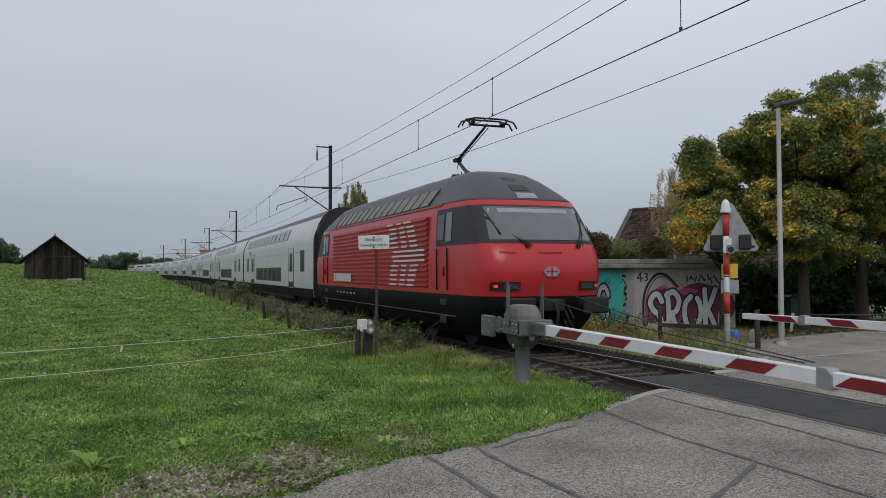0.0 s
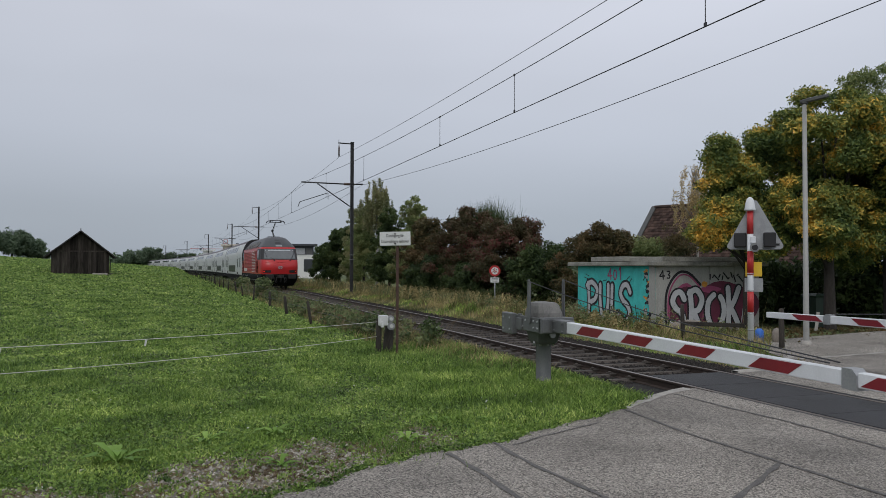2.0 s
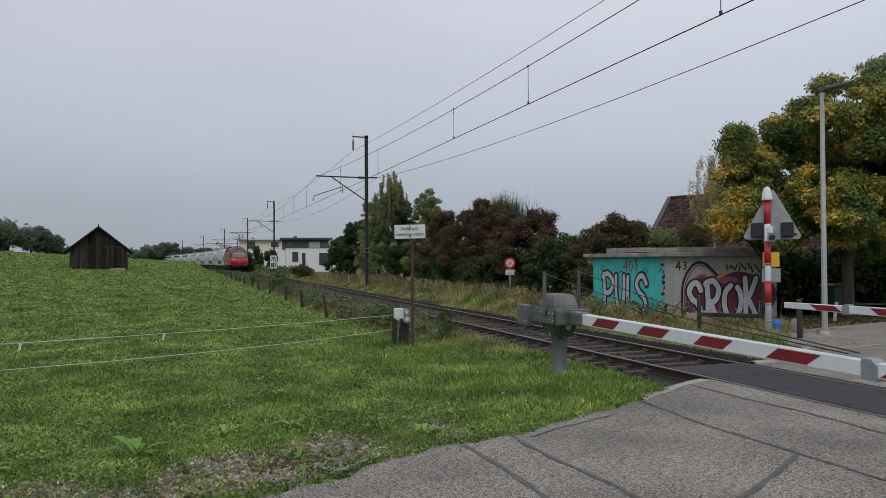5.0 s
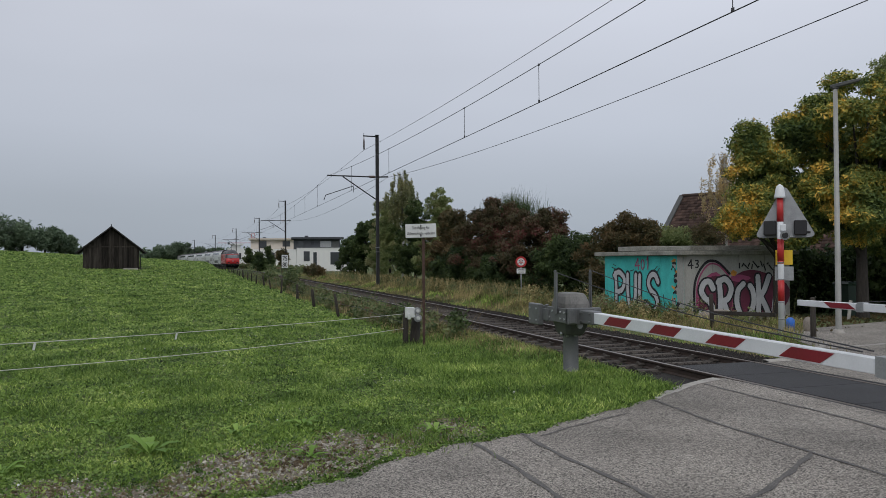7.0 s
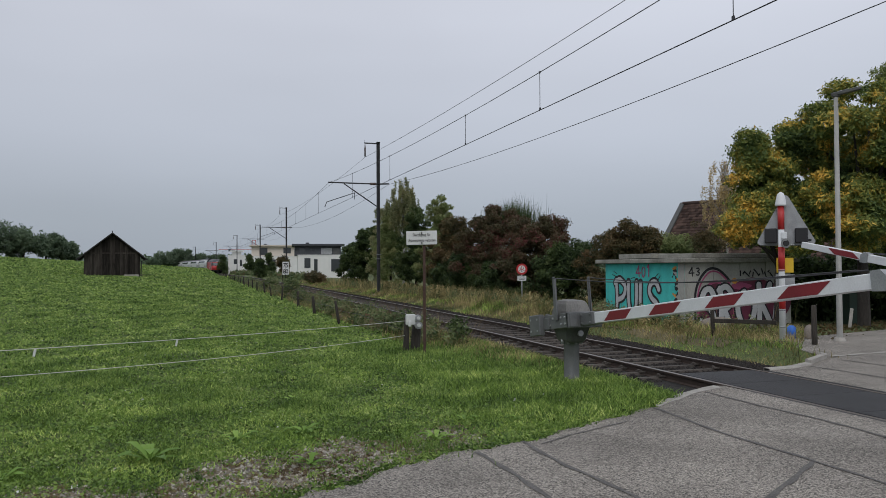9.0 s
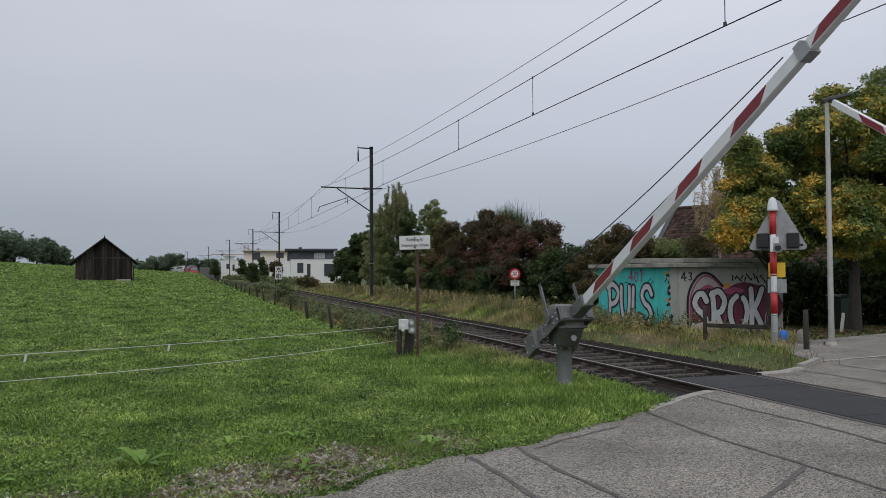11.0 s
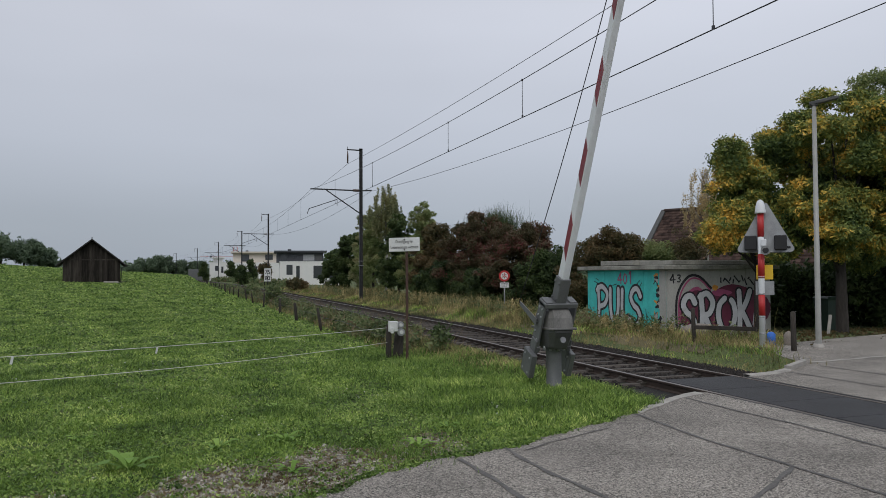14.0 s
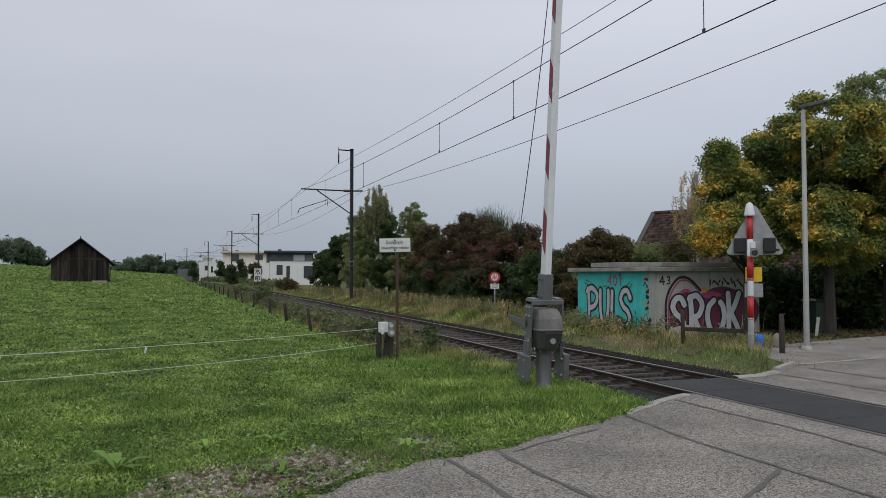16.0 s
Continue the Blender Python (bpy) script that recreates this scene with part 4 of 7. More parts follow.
# ---- level crossing barriers ----
def build_barrier(m, near=True):
    """Post with a tilting head: hood, side plates, balance weights, stays and the boom along -y."""
    b = thing("level_crossing_barrier", "grey barrier machine with red and white striped boom at the crossing", "crossing barrier", m, group="barriers")
    s = Shape()
    s.tube([(0, 0, -0.95), (0, 0, -0.9), (0, 0, -0.33), (0, 0, -0.28)], [0.15, 0.118, 0.118, 0.15], 20)
    part("post", s, M_MACH, b, "grey steel tube post")
    for k in range(8):
        a = k * math.pi / 4
        part("bolt", Shape().tube([(0.155 * math.cos(a), 0.155 * math.sin(a), -0.34), (0.155 * math.cos(a), 0.155 * math.sin(a), -0.27)], 0.022, 6), M_GALV, b)
    hsg = Shape()
    hsg.loft([[Vector((x * w, y * d, z)) for x, y in ((-1, -.7), (-.7, -1), (.7, -1), (1, -.7), (1, .7), (.7, 1), (-.7, 1), (-1, .7))] for z, w, d in ((-0.31, .14, .20), (-0.27, .165, .23), (-0.05, .205, .345), (-0.01, .205, .345))], smooth=False, cap=True)
    part("gearbox", hsg, M_MACHD, b, "dark grey gearbox casing")
    # the head turns about the x axis through the origin
    head = Shape()
    for sx in (-1, 1):
        head.box((sx * 0.26, 0.02, 0.0), (0.03, 0.92, 0.22), b=0.006)
        head.box((sx * 0.255, 0.30, 0.0), (0.05, 0.08, 0.26), b=0.006)
    head.box((0, -0.43, 0.0), (0.55, 0.08, 0.24), b=0.01)
    for sx in (-1, 1):
        head.box((sx * 0.2, -0.478, 0.0), (0.12, 0.02, 0.20), b=0.004)
    hd = part("head", head, M_MACH, b, "tilting grey steel frame")
    hood = Shape()
    hood.loft([[Vector((x * w, y * d, z)) for x, y in ((-1, -.75), (-.75, -1), (.75, -1), (1, -.75), (1, .75), (.75, 1), (-.75, 1), (-1, .75))] for z, w, d in ((-0.02, .20, .345), (0.02, .205, .345), (0.17, .20, .32), (0.27, .175, .26), (0.315, .15, .22), (0.33, .10, .16))], smooth=False, cap=True)
    part("hood", hood, M_HOOD, b, "weathered grey rounded hood")
    part("hood_ledge", Shape().box((0, 0.0, 0.005), (0.44, 0.72, 0.035), b=0.008), M_HOOD, b)
    part("hood_latch", Shape().tube([(-0.17, -0.375, 0.0), (-0.17, -0.40, 0.0), (0.17, -0.40, 0.0), (0.17, -0.375, 0.0)], 0.012, 6), M_MACHD, b)
    part("round_plate", Shape().tube([(0.0, -0.29, -0.16), (0.0, -0.325, -0.16)], 0.045, 12), M_GALV, b)
    for sx in (-1, 1):
        w = Shape()
        w.box((sx * 0.29, 0.42, -0.02), (0.03, 0.5, 0.18), b=0.006)
        w.box((sx * 0.325, 0.57, -0.03), (0.09, 0.40, 0.33), b=0.012)
        part("balance_weight", w, M_MACH, hd, "square steel balance weight")
        for yy, zz in ((.45, .06), (.7, .06), (.45, -.12), (.7, -.12), (-.22, .05), (-.22, -.05), (-.35, .05), (-.35, -.05), (.06, .05), (.16, -.05)):
            part("bolt", Shape().tube([(sx * 0.26, yy, zz), (sx * (0.382 if yy > .4 else 0.29), yy, zz)], 0.018, 6), M_GALV, hd)
        st = Shape()
        st.prism([(-0.055, 0.0), (-0.03, 0.66), (0.03, 0.66), (0.055, 0.0)], 0.012, Matrix.Translation((sx * 0.295, -0.10, 0.02)) @ Matrix.Rotation(radians(90), 4, "Z"))
        st.box((sx * 0.285, -0.10, 0.33), (0.04, 0.012, 0.64))
        part("stay_post", st, M_MACH, hd, "tapered grey stay post")
        wire = Shape()
        n = 14
        wire.tube([(sx * 0.33 * (1 - i / n) + sx * 0.06 * i / n, -0.10 - 5.55 * i / n, 0.66 - 0.55 * i / n - 0.09 * math.sin(math.pi * i / n)) for i in range(n + 1)], 0.007, 5)
        part("stay_wire", wire, M_WIRE, hd)
    clamp = Shape()
    clamp.box((0, -0.65, 0.0), (0.17, 0.42, 0.19), b=0.01)
    for zz in (-0.06, 0.06):
        for yy in (-.52, -.78):
            clamp.tube([(-0.105, yy, zz), (0.105, yy, zz)], 0.018, 6)
    part("boom_clamp", clamp, M_MACH, hd)
    boom = Shape()
    L = 7.4
    boom.loft([[Vector((x * w, -y, z * h)) for x, z in ((-1, -1), (-.8, -1.12), (.8, -1.12), (1, -1), (1, 1), (.8, 1.12), (-.8, 1.12), (-1, 1))] for y, w, h in ((0.83, .055, .072), (3.5, .052, .068), (5.85, .048, .062))], smooth=False, cap=True)
    part("boom", boom, M_BWHITE, hd, "white aluminium boom profile")
    jb = Shape()
    jb.prism([(-0.085, -0.085), (-0.085, 0.09), (0.02, 0.09), (0.07, 0.04), (0.07, -0.09), (0.0, -0.09)], 0.13, Matrix.Translation((0.065, -5.87, 0)) @ Matrix.Rotation(radians(90), 4, "Z") @ Matrix.Diagonal((-1, 1, 1, 1)))
    part("joint_block", jb, M_GALV, hd, "grey boom joint")
    tip = Shape()
    tip.loft([[Vector((x * w, -y, z * h)) for x, z in ((-1, -1), (-.8, -1.12), (.8, -1.12), (1, -1), (1, 1), (.8, 1.12), (-.8, 1.12), (-1, 1))] for y, w, h in ((5.94, .045, .058), (L, .040, .05))], smooth=False, cap=True)
    part("boom_tip", tip, M_BWHITE, hd)
    for a, c, hh in ((1.14, 1.72, .060), (2.29, 2.84, .058), (3.46, 3.97, .056), (4.63, 5.16, .054), (5.96, 6.55, .050)):
        for sx in (-1, 1):
            q = Shape()
            lean = 0.17
            pts = [(-a, -hh), (-a - lean, hh), (-c - lean, hh), (-c, -hh)]
            x = sx * (0.0565 if a < 5.9 else 0.0475)
            q.add([(x, y, z) for y, z in pts] + [(x - sx * 0.01, y, z) for y, z in pts], [(0, 1, 2, 3), (0, 4, 5, 1), (1, 5, 6, 2), (2, 6, 7, 3), (3, 7, 4, 0), (4, 7, 6, 5)])
            part("red_stripe", q, M_BRED, hd, "dark red reflective stripe")
    return b, hd


barrier, barrier_head = build_barrier(pose(5.45, 11.0, 0.90))
far_barrier, far_head = build_barrier(pose(11.2, 5.25, 0.84, 0, 0, 180))

# ---- overhead line ----
M_Y = [-9.0, 52.0, 112.0, 158.0, 211.0, 266.0, 325.0, 385.0]


def sag(z0, z1, low, t):
    return z0 + (z1 - z0) * t - low * 4 * t * (1 - t)


def build_mast(y, side=3.35):
    m = track_pose(y)
    k = thing("catenary_mast", "dark steel catenary mast with bracket arm beside the track", "catenary mast", m, group="catenary masts")
    s = Shape()
    for dx in (-0.09, 0.09):
        s.box((side + dx, 0, 4.9), (0.02, 0.20, 10.6))
    s.box((side, 0, 4.9), (0.18, 0.02, 10.6))
    s.box((side, 0, 10.2), (0.22, 0.22, 0.03))
    part("column", s, M_MAST, k, "dark H-section column")
    s = Shape()
    s.tube([(side, 0, 7.36), (-0.05, 0, 7.40)], 0.045, 8)
    s.tube([(side, 0, 5.78), (1.0, 0, 7.34)], 0.04, 8)
    s.tube([(side, 0, 7.36), (side + 0.75, 0, 7.40)], 0.05, 8)
    part("bracket", s, M_MAST, k)
    part("insulator", Shape().tube([(side - 0.55, 0, 7.37), (side - 0.15, 0, 7.365)], 0.085, 8), M_INS, k)
    s = Shape()
    s.tube([(1.7, -0.15, 6.72), (-0.3, -1.0, 6.0), (-0.45, -1.2, 5.66)], 0.026, 6)
    s.tube([(1.7, -0.15, 6.72), (1.72, -0.02, 6.3)], 0.02, 6)
    part("steady_arm", s, M_MAST, k)
    s = Shape()
    s.tube([(side, 0, 10.1), (side - 0.95, 0, 10.12)], 0.045, 6)
    s.tube([(side - 0.9, 0, 10.1), (side - 0.92, 0, 10.32)], 0.015, 5)
    part("top_arm", s, M_MAST, k)
    part("insulator", Shape().tube([(side - 0.9, 0, 10.05), (side - 0.9, 0, 9.75), (side - 0.9, 0, 9.2)], [0.02, 0.055, 0.05], 8), M_INS, k)
    s = Shape()
    s.box((side, 0, 2.3), (0.3, 0.3, 0.03))
    s.box((side, 0, 2.6), (0.3, 0.3, 0.03))
    part("clamp", s, M_GALV, k)
    s = Shape()
    s.box((side, 0, -0.35), (0.7, 0.7, 0.5), b=0.03)
    part("foundation", s, M_KERB, k)


for y in M_Y:
    build_mast(y)


def line(name, label, fn, r, extra=None):
    s = Shape()
    pts = []
    for a, b in zip(M_Y, M_Y[1:]):
        for i in range(24):
            pts.append(fn(a + (b - a) * i / 24, i / 24))
    s.tube(pts, r, 5)
    return solo(name, s, M_WIRE, label, "wire", group="overhead wires")


def w_at(off, z0, low):
    def fn(y, t):
        m = track_pose(y)
        return m @ Vector((off, 0, z0 - low * 4 * t * (1 - t)))
    return fn


line("contact_wire", "thin dark contact wire over the track", w_at(0.0, 5.66, 0.0), 0.011)
messenger = line("messenger_wire", "thin dark sagging carrier wire over the track", w_at(0.0, 7.38, 0.78), 0.010)
line("feeder_wire", "thin dark feeder wire hung from the mast tops", w_at(2.45, 9.16, 0.49), 0.010)
line("feeder_wire", "thin dark feeder wire along the mast brackets", w_at(4.05, 7.35, 0.80), 0.011)
for a, b in zip(M_Y[:5], M_Y[1:6]):
    for t in (0.08, 0.2, 0.32, 0.4426, 0.5377, 0.711, 0.86):
        y = a + (b - a) * t
        m = track_pose(y)
        z1 = 7.38 - 0.78 * 4 * t * (1 - t)
        s = Shape().tube([m @ Vector((0, 0, 5.66)), m @ Vector((0, 0, z1))], 0.008, 5)
        s.box(m @ Vector((0, 0, 5.69)), (0.03, 0.05, 0.07))
        s.box(m @ Vector((0, 0, z1)), (0.03, 0.05, 0.05))
        part("dropper", s, M_WIRE, messenger)

# ---- barn in the field ----
def build_barn():
    bx, by = -7.95, 79.5
    bz = float(land(bx, by))
    b = thing("field_barn", "small dark weathered timber barn with gable roof in the meadow", "barn", pose(bx, by, bz - 0.02, 0, 0, 5.5))
    W2, D, E, R = 2.42, 6.2, 2.15, 4.12
    s = Shape()
    s.prism([(-W2 + .04, -0.3), (-W2 + .04, E), (0, R - 0.28), (W2 - .04, E), (W2 - .04, -0.3)], D - 0.1, Matrix.Translation((0, 0.05, 0)))
    part("inner_wall", s, M_BARN, b)
    n = 22
    for k in range(n):
        x = -W2 + (k + 0.5) * 2 * W2 / n
        top = R - 0.22 - abs(x) * (R - E) / W2 * 0.98
        q = Shape()
        q.box((x, random.uniform(-0.012, 0.012), (top - 0.0) / 2 + random.uniform(0, 0.08)), (2 * W2 / n - 0.022, 0.035, top - 0.05))
        part("wall_board", q, M_BARN, b)
    for sx in (-1, 1):
        for k in range(26):
            q = Shape().box((sx * W2, 0.13 + k * D / 26, E / 2 + 0.03), (0.035, D / 26 - 0.02, E - 0.06))
            part("wall_board", q, M_BARN, b)
    part("tie_beam", Shape().box((0, -0.03, 2.18), (2 * W2, 0.05, 0.12)), M_BARN, b)
    for sx in (-1, 1):
        s = Shape()
        sl = (R - E) / W2
        ov = 0.55
        s.add([(0, -0.5, R), (0, D + 0.5, R), (sx * (W2 + ov), D + 0.5, E - ov * sl), (sx * (W2 + ov), -0.5, E - ov * sl), (0, -0.5, R - .13), (0, D + .5, R - .13), (sx * (W2 + ov), D + .5, E - ov * sl - .13), (sx * (W2 + ov), -.5, E - ov * sl - .13)], [(0, 1, 2, 3), (4, 7, 6, 5), (0, 3, 7, 4), (1, 5, 6, 2), (3, 2, 6, 7)])
        part("roof_slope", s, M_BARNROOF, b, "dark roofing sheet")
        part("gutter", Shape().tube([(sx * (W2 + 0.62), -0.5, E - 0.55), (sx * (W2 + 0.62), D + 0.5, E - 0.55)], 0.06, 8), M_MAST, b)
    part("downpipe", Shape().tube([(W2 + 0.6, -0.3, E - 0.55), (W2 + 0.12, -0.12, E - 0.75), (W2 + 0.08, -0.12, -0.2)], 0.045, 6), M_MAST, b)
    part("plinth_stone", Shape().box((1.65, -0.16, 0.06), (1.3, 0.3, 0.2), b=0.03), M_KERB, b)
    part("ridge_finial", Shape().box((0, -0.5, R + 0.06), (0.08, 0.08, 0.16)), M_BARNROOF, b)


build_barn()

# ---- fence along the line, with tape and insulators ----
def build_post(x, y, h, lean=0.0, r=0.07):
    z = float(land(x, y))
    p = thing("fence_post", "weathered grey-brown wooden fence post in the grass", "fence post", pose(x, y, z - 0.15, lean, lean * 0.6, random.uniform(0, 90)), group="fence posts")
    s = Shape()
    rr = r
    s.loft([[Vector((rr * k * math.cos(a + 0.3) * (1 + 0.12 * math.sin(3 * a + zz * 4)), rr * k * math.sin(a + 0.3), zz)) for a in np.linspace(0, 2 * math.pi, 9)[:-1]] for zz, k in ((0, 1.05), (h * 0.5, 1.0), (h * 0.9, 0.95), (h + 0.15, 0.9), (h + 0.17, 0.5))], cap=True)
    part("timber", s, M_WOODPOST, p)
    return p


py = 24.2
for k in range(26):
    build_post(4.12 + random.uniform(-.08, .08) - (0.0 if py < 125 else 3.4e-4 * (py - 125) ** 2), py, random.uniform(0.62, 0.95), random.uniform(-9, 9), r=random.uniform(0.045, 0.065))
    py += random.uniform(5.4, 6.6)
gate_post = build_post(4.10, 15.98, 0.72, 1.0, r=0.062)
build_post(4.33, 16.15, 0.6, 4.0, r=0.105)
ins = thing("fence_insulator_box", "white plastic fence insulator box with round reel on a post", "insulator box", pose(4.2, 15.88, 0.55))
s = Shape()
s.box((-0.02, 0.02, 0.10), (0.20, 0.08, 0.22), b=0.015)
s.box((-0.05, -0.03, 0.02), (0.06, 0.06, 0.12), b=0.01)
part("box", s, M_SIGNW, ins)
for x, z, r in ((0.14, 0.13, .07), (0.15, -0.02, .08)):
    part("reel", Shape().tube([(x, -0.02, z), (x, 0.05, z)], r, 14), M_GALV, ins)
    part("reel_hub", Shape().tube([(x, -0.05, z), (x, -0.01, z)], r * 0.5, 10), M_SIGNW, ins)
for z0, k1, k2 in ((0.622, 0.10, 0.31), (0.318, -0.06, 0.57)):
    s = Shape()
    a, b = Vector((4.06, 15.93, z0)), Vector((-6.0, 6.8, z0))
    pts = []
    for i in range(41):
        t = i / 40
        p = a.lerp(b, t)
        p.z += k1 * t + k2 * t * t
        pts.append(p)
    s.tube(pts, 0.005, 5)
    tape = solo("fence_tape", s, M_ROPE, "thin white electric fence tape strung over the meadow", "fence tape", group="fence tapes")
    if z0 > 0.5:
        for t in (0.437, 0.594, 0.8):
            p = a.lerp(b, t)
            p.z += k1 * t + k2 * t * t
            k = Shape().box((p.x, p.y, p.z - 0.05), (0.028, 0.014, 0.09), Matrix.Rotation(radians(12), 4, 'Y'), b=0.004)
            part("insulator_pin", k, M_SIGNW, tape)
# two wires along the post row
for zz in (0.45, 0.8):
    s = Shape()
    s.tube([(4.14 - (0 if y < 125 else 3.4e-4 * (y - 125) ** 2), y, float(land(4.12, y)) + zz + 0.03 * math.sin(y)) for y in np.linspace(16.1, 170, 60)], 0.005, 4)
    solo("fence_wire", s, M_WIRE, "thin rusty wire along the fence posts", "wire", group="fence wires")

# ---- warning sign on the rusty post ----
sg = thing("trespass_sign", "white enamel warning sign on a rusty steel post", "sign", pose(4.40, 15.60, -0.05, 0, 0, -16))
s = Shape()
s.box((0, 0.03, 1.2), (0.055, 0.012, 2.5))
s.box((0.022, 0.055, 1.2), (0.012, 0.05, 2.5))
part("post", s, M_SIGNRUST, sg, "rusty angle-iron post")
brd = part("board", Shape().box((-0.0, 0, 2.40), (0.635, 0.012, 0.285), b=0.004), M_SIGNW, sg, "white board with black lettering", Matrix.Rotation(radians(-1.2), 4, "Y"))
for txt, z, size in (("Durchgang für", 2.46, 0.088), ("Unberechtigte verboten", 2.345, 0.088)):
    me = letters(txt, size, M_PBLACK, "lettering")
    wd = max(v.co.x for v in me.vertices) - min(v.co.x for v in me.vertices)
    me.transform(Matrix.Diagonal(((0.36 if z > 2.4 else 0.57) / wd, 1, 1, 1)))
    ob = new("lettering", me)
    ob.parent = brd
    ob.matrix_local = Matrix.Translation((0, -0.009, z))
for z in (2.50, 2.295):
    part("bolt", Shape().tube([(0, -0.02, z), (0, 0, z)], 0.017, 8), M_BLACK, brd)

# ---- round prohibition sign ----
rs = thing("round_prohibition_sign", "round red-rimmed prohibition sign with plate on a post", "traffic sign", pose(14.68, 34.84, -0.3, 0, 0, -23))
part("post", Shape().tube([(0, 0.03, -0.2), (0, 0.03, 2.1)], 0.03, 8), M_GALV, rs)
disc = part("disc", Shape().tube([(0, 0.01, 1.91), (0, -0.01, 1.91)], 0.265, 28), M_SRED, rs, "red enamel disc")
part("white_field", Shape().tube([(0, -0.01, 1.91), (0, -0.016, 1.91)], 0.175, 24), M_SIGNW, disc)
for a in (90, 210, 330):
    part("pictogram_bar", Shape().box((0.07 * math.cos(radians(a)), -0.02, 1.91 + 0.07 * math.sin(radians(a))), (0.15, 0.008, 0.035), Matrix.Rotation(-radians(a), 3, "Y").to_4x4()), M_SRED, disc)
for dx, dz in ((-0.08, 0.05), (0.08, 0.05), (0, -0.09)):
    part("pictogram_mark", Shape().box((dx, -0.02, 1.91 + dz), (0.05, 0.008, 0.05)), M_PBLACK, disc)
pl = part("plate", Shape().box((0, -0.0, 1.47), (0.42, 0.012, 0.24), b=0.003), M_SIGNW, rs, "small white text plate")
for k in range(3):
    part("text_bar", Shape().box((0, -0.009, 1.54 - 0.06 * k), (0.32 - 0.06 * (k == 2), 0.004, 0.02)), M_MACHD, pl)

# ---- flashing light signal ----
sig = thing("crossing_signal", "red and white striped signal post with grey triangular lamp board", "crossing signal", pose(12.72, 14.92, 0.0, 0, 0, -41))
zb = [(-0.1, 0.30, M_BWHITE), (0.30, 0.36, M_GALV), (0.36, 0.68, M_BWHITE), (0.74, 1.22, M_SRED), (1.22, 1.60, M_BWHITE), (1.60, 1.66, M_SRED), (1.66, 2.16, M_SRED), (2.16, 2.56, M_BWHITE), (2.56, 3.10, M_SRED)]
part("pole", Shape().tube([(0, 0, -0.1), (0, 0, 3.15)], 0.068, 16), M_BWHITE, sig, "white post core")
for z0, z1, m in zb:
    if m is M_SRED:
        part("red_band", Shape().tube([(0, 0, z0), (0, 0, z1)], 0.072, 16), M_SRED, sig)
for z in (0.33, 0.71, 1.24, 1.63):
    part("band_clip", Shape().tube([(0, 0, z - 0.012), (0, 0, z + 0.012)], 0.076, 16), M_GALV, sig)
part("foot", Shape().box((0, 0, -0.03), (0.34, 0.34, 0.10), b=0.01), M_MACHD, sig)
part("bell", Shape().tube([(0, 0, 3.10), (0, 0, 3.14), (0, 0, 3.30), (0, 0, 3.38), (0, 0, 3.42)], [0.125, 0.12, 0.095, 0.07, 0.02], 16), M_BWHITE, sig, "white warning bell")
tri = Shape()
outl = []
cx = 0.10
for px_, pz_, a0, a1 in ((-0.54 + cx, 2.28, 150, 270), (0.54 + cx, 2.28, 270, 390), (cx, 3.28, 30, 150)):
    for k in range(6):
        a = radians(a0 + (a1 - a0) * k / 5)
        outl.append((px_ + 0.06 * math.cos(a) * 1.2, pz_ + 0.06 * math.sin(a) * 1.2))
tri.prism(outl, 0.035, Matrix.Translation((0, 0.12, 0)))
part("lamp_board", tri, M_GALV, sig, "grey back of triangular lamp board")
for x in (-0.22, 0.42):
    h = Shape().box((x, 0.06, 2.42), (0.27, 0.16, 0.34), b=0.02)
    part("lamp_housing", h, M_BLACK, sig, "black lamp housing")
s = Shape()
s.tube([(-0.45, 0.1, 2.21), (0.65, 0.1, 2.21)], 0.02, 6)
part("board_rail", s, M_GALV, sig)
part("junction_box", Shape().box((0.06, -0.08, 2.42), (0.12, 0.1, 0.16), b=0.012), M_BWHITE, sig)
part("speaker", Shape().tube([(0.06, -0.08, 2.27), (0.10, -0.24, 2.24)], [0.06, 0.11], 14), M_GALV, sig, "small round speaker")
part("speaker_mouth", Shape().tube([(0.10, -0.245, 2.24), (0.101, -0.25, 2.24)], 0.07, 12), M_BLACK, sig)
part("yellow_plate", Shape().box((0.07, 0.08, 1.74), (0.36, 0.015, 0.34), b=0.004), M_YELLOW, sig, "yellow plate")
part("grey_plate", Shape().box((0.07, 0.08, 1.37), (0.40, 0.02, 0.32), b=0.004), M_GALV, sig)
part("label_mark", Shape().box((0.58, 0.115, 2.31), (0.10, 0.006, 0.05)), M_BLACK, sig)

# ---- street lamp ----
lp = thing("street_lamp", "tall grey street lamp with flat arm at the crossing", "street lamp", pose(13.86, 14.42, 0.0, 0, 0, -44))
part("pole", Shape().tube([(0, 0, -0.1), (0, 0, 0.0), (0, 0, 5.58)], [0.066, 0.066, 0.045], 14), M_LAMPOST, lp, "tapered grey pole")
part("base_collar", Shape().tube([(0, 0, -0.05), (0, 0, 0.10)], [0.16, 0.10], 14), M_KERB, lp)
hd_ = Shape()
hd_.box((0.0, 0, 5.62), (0.16, 0.12, 0.12), b=0.03)
hd_.loft([[Vector((x, y * w, z + dz * h)) for y, dz in ((-1, -1), (1, -1), (1, .6), (.5, 1), (-.5, 1), (-1, .6))] for x, z, w, h in ((-0.1, 5.64, .05, .03), (0.12, 5.67, .10, .04), (0.42, 5.72, .10, .035), (0.52, 5.74, .05, .02))], cap=True, smooth=False)
part("lamp_head", hd_, M_MACHD, lp, "flat dark lamp head")

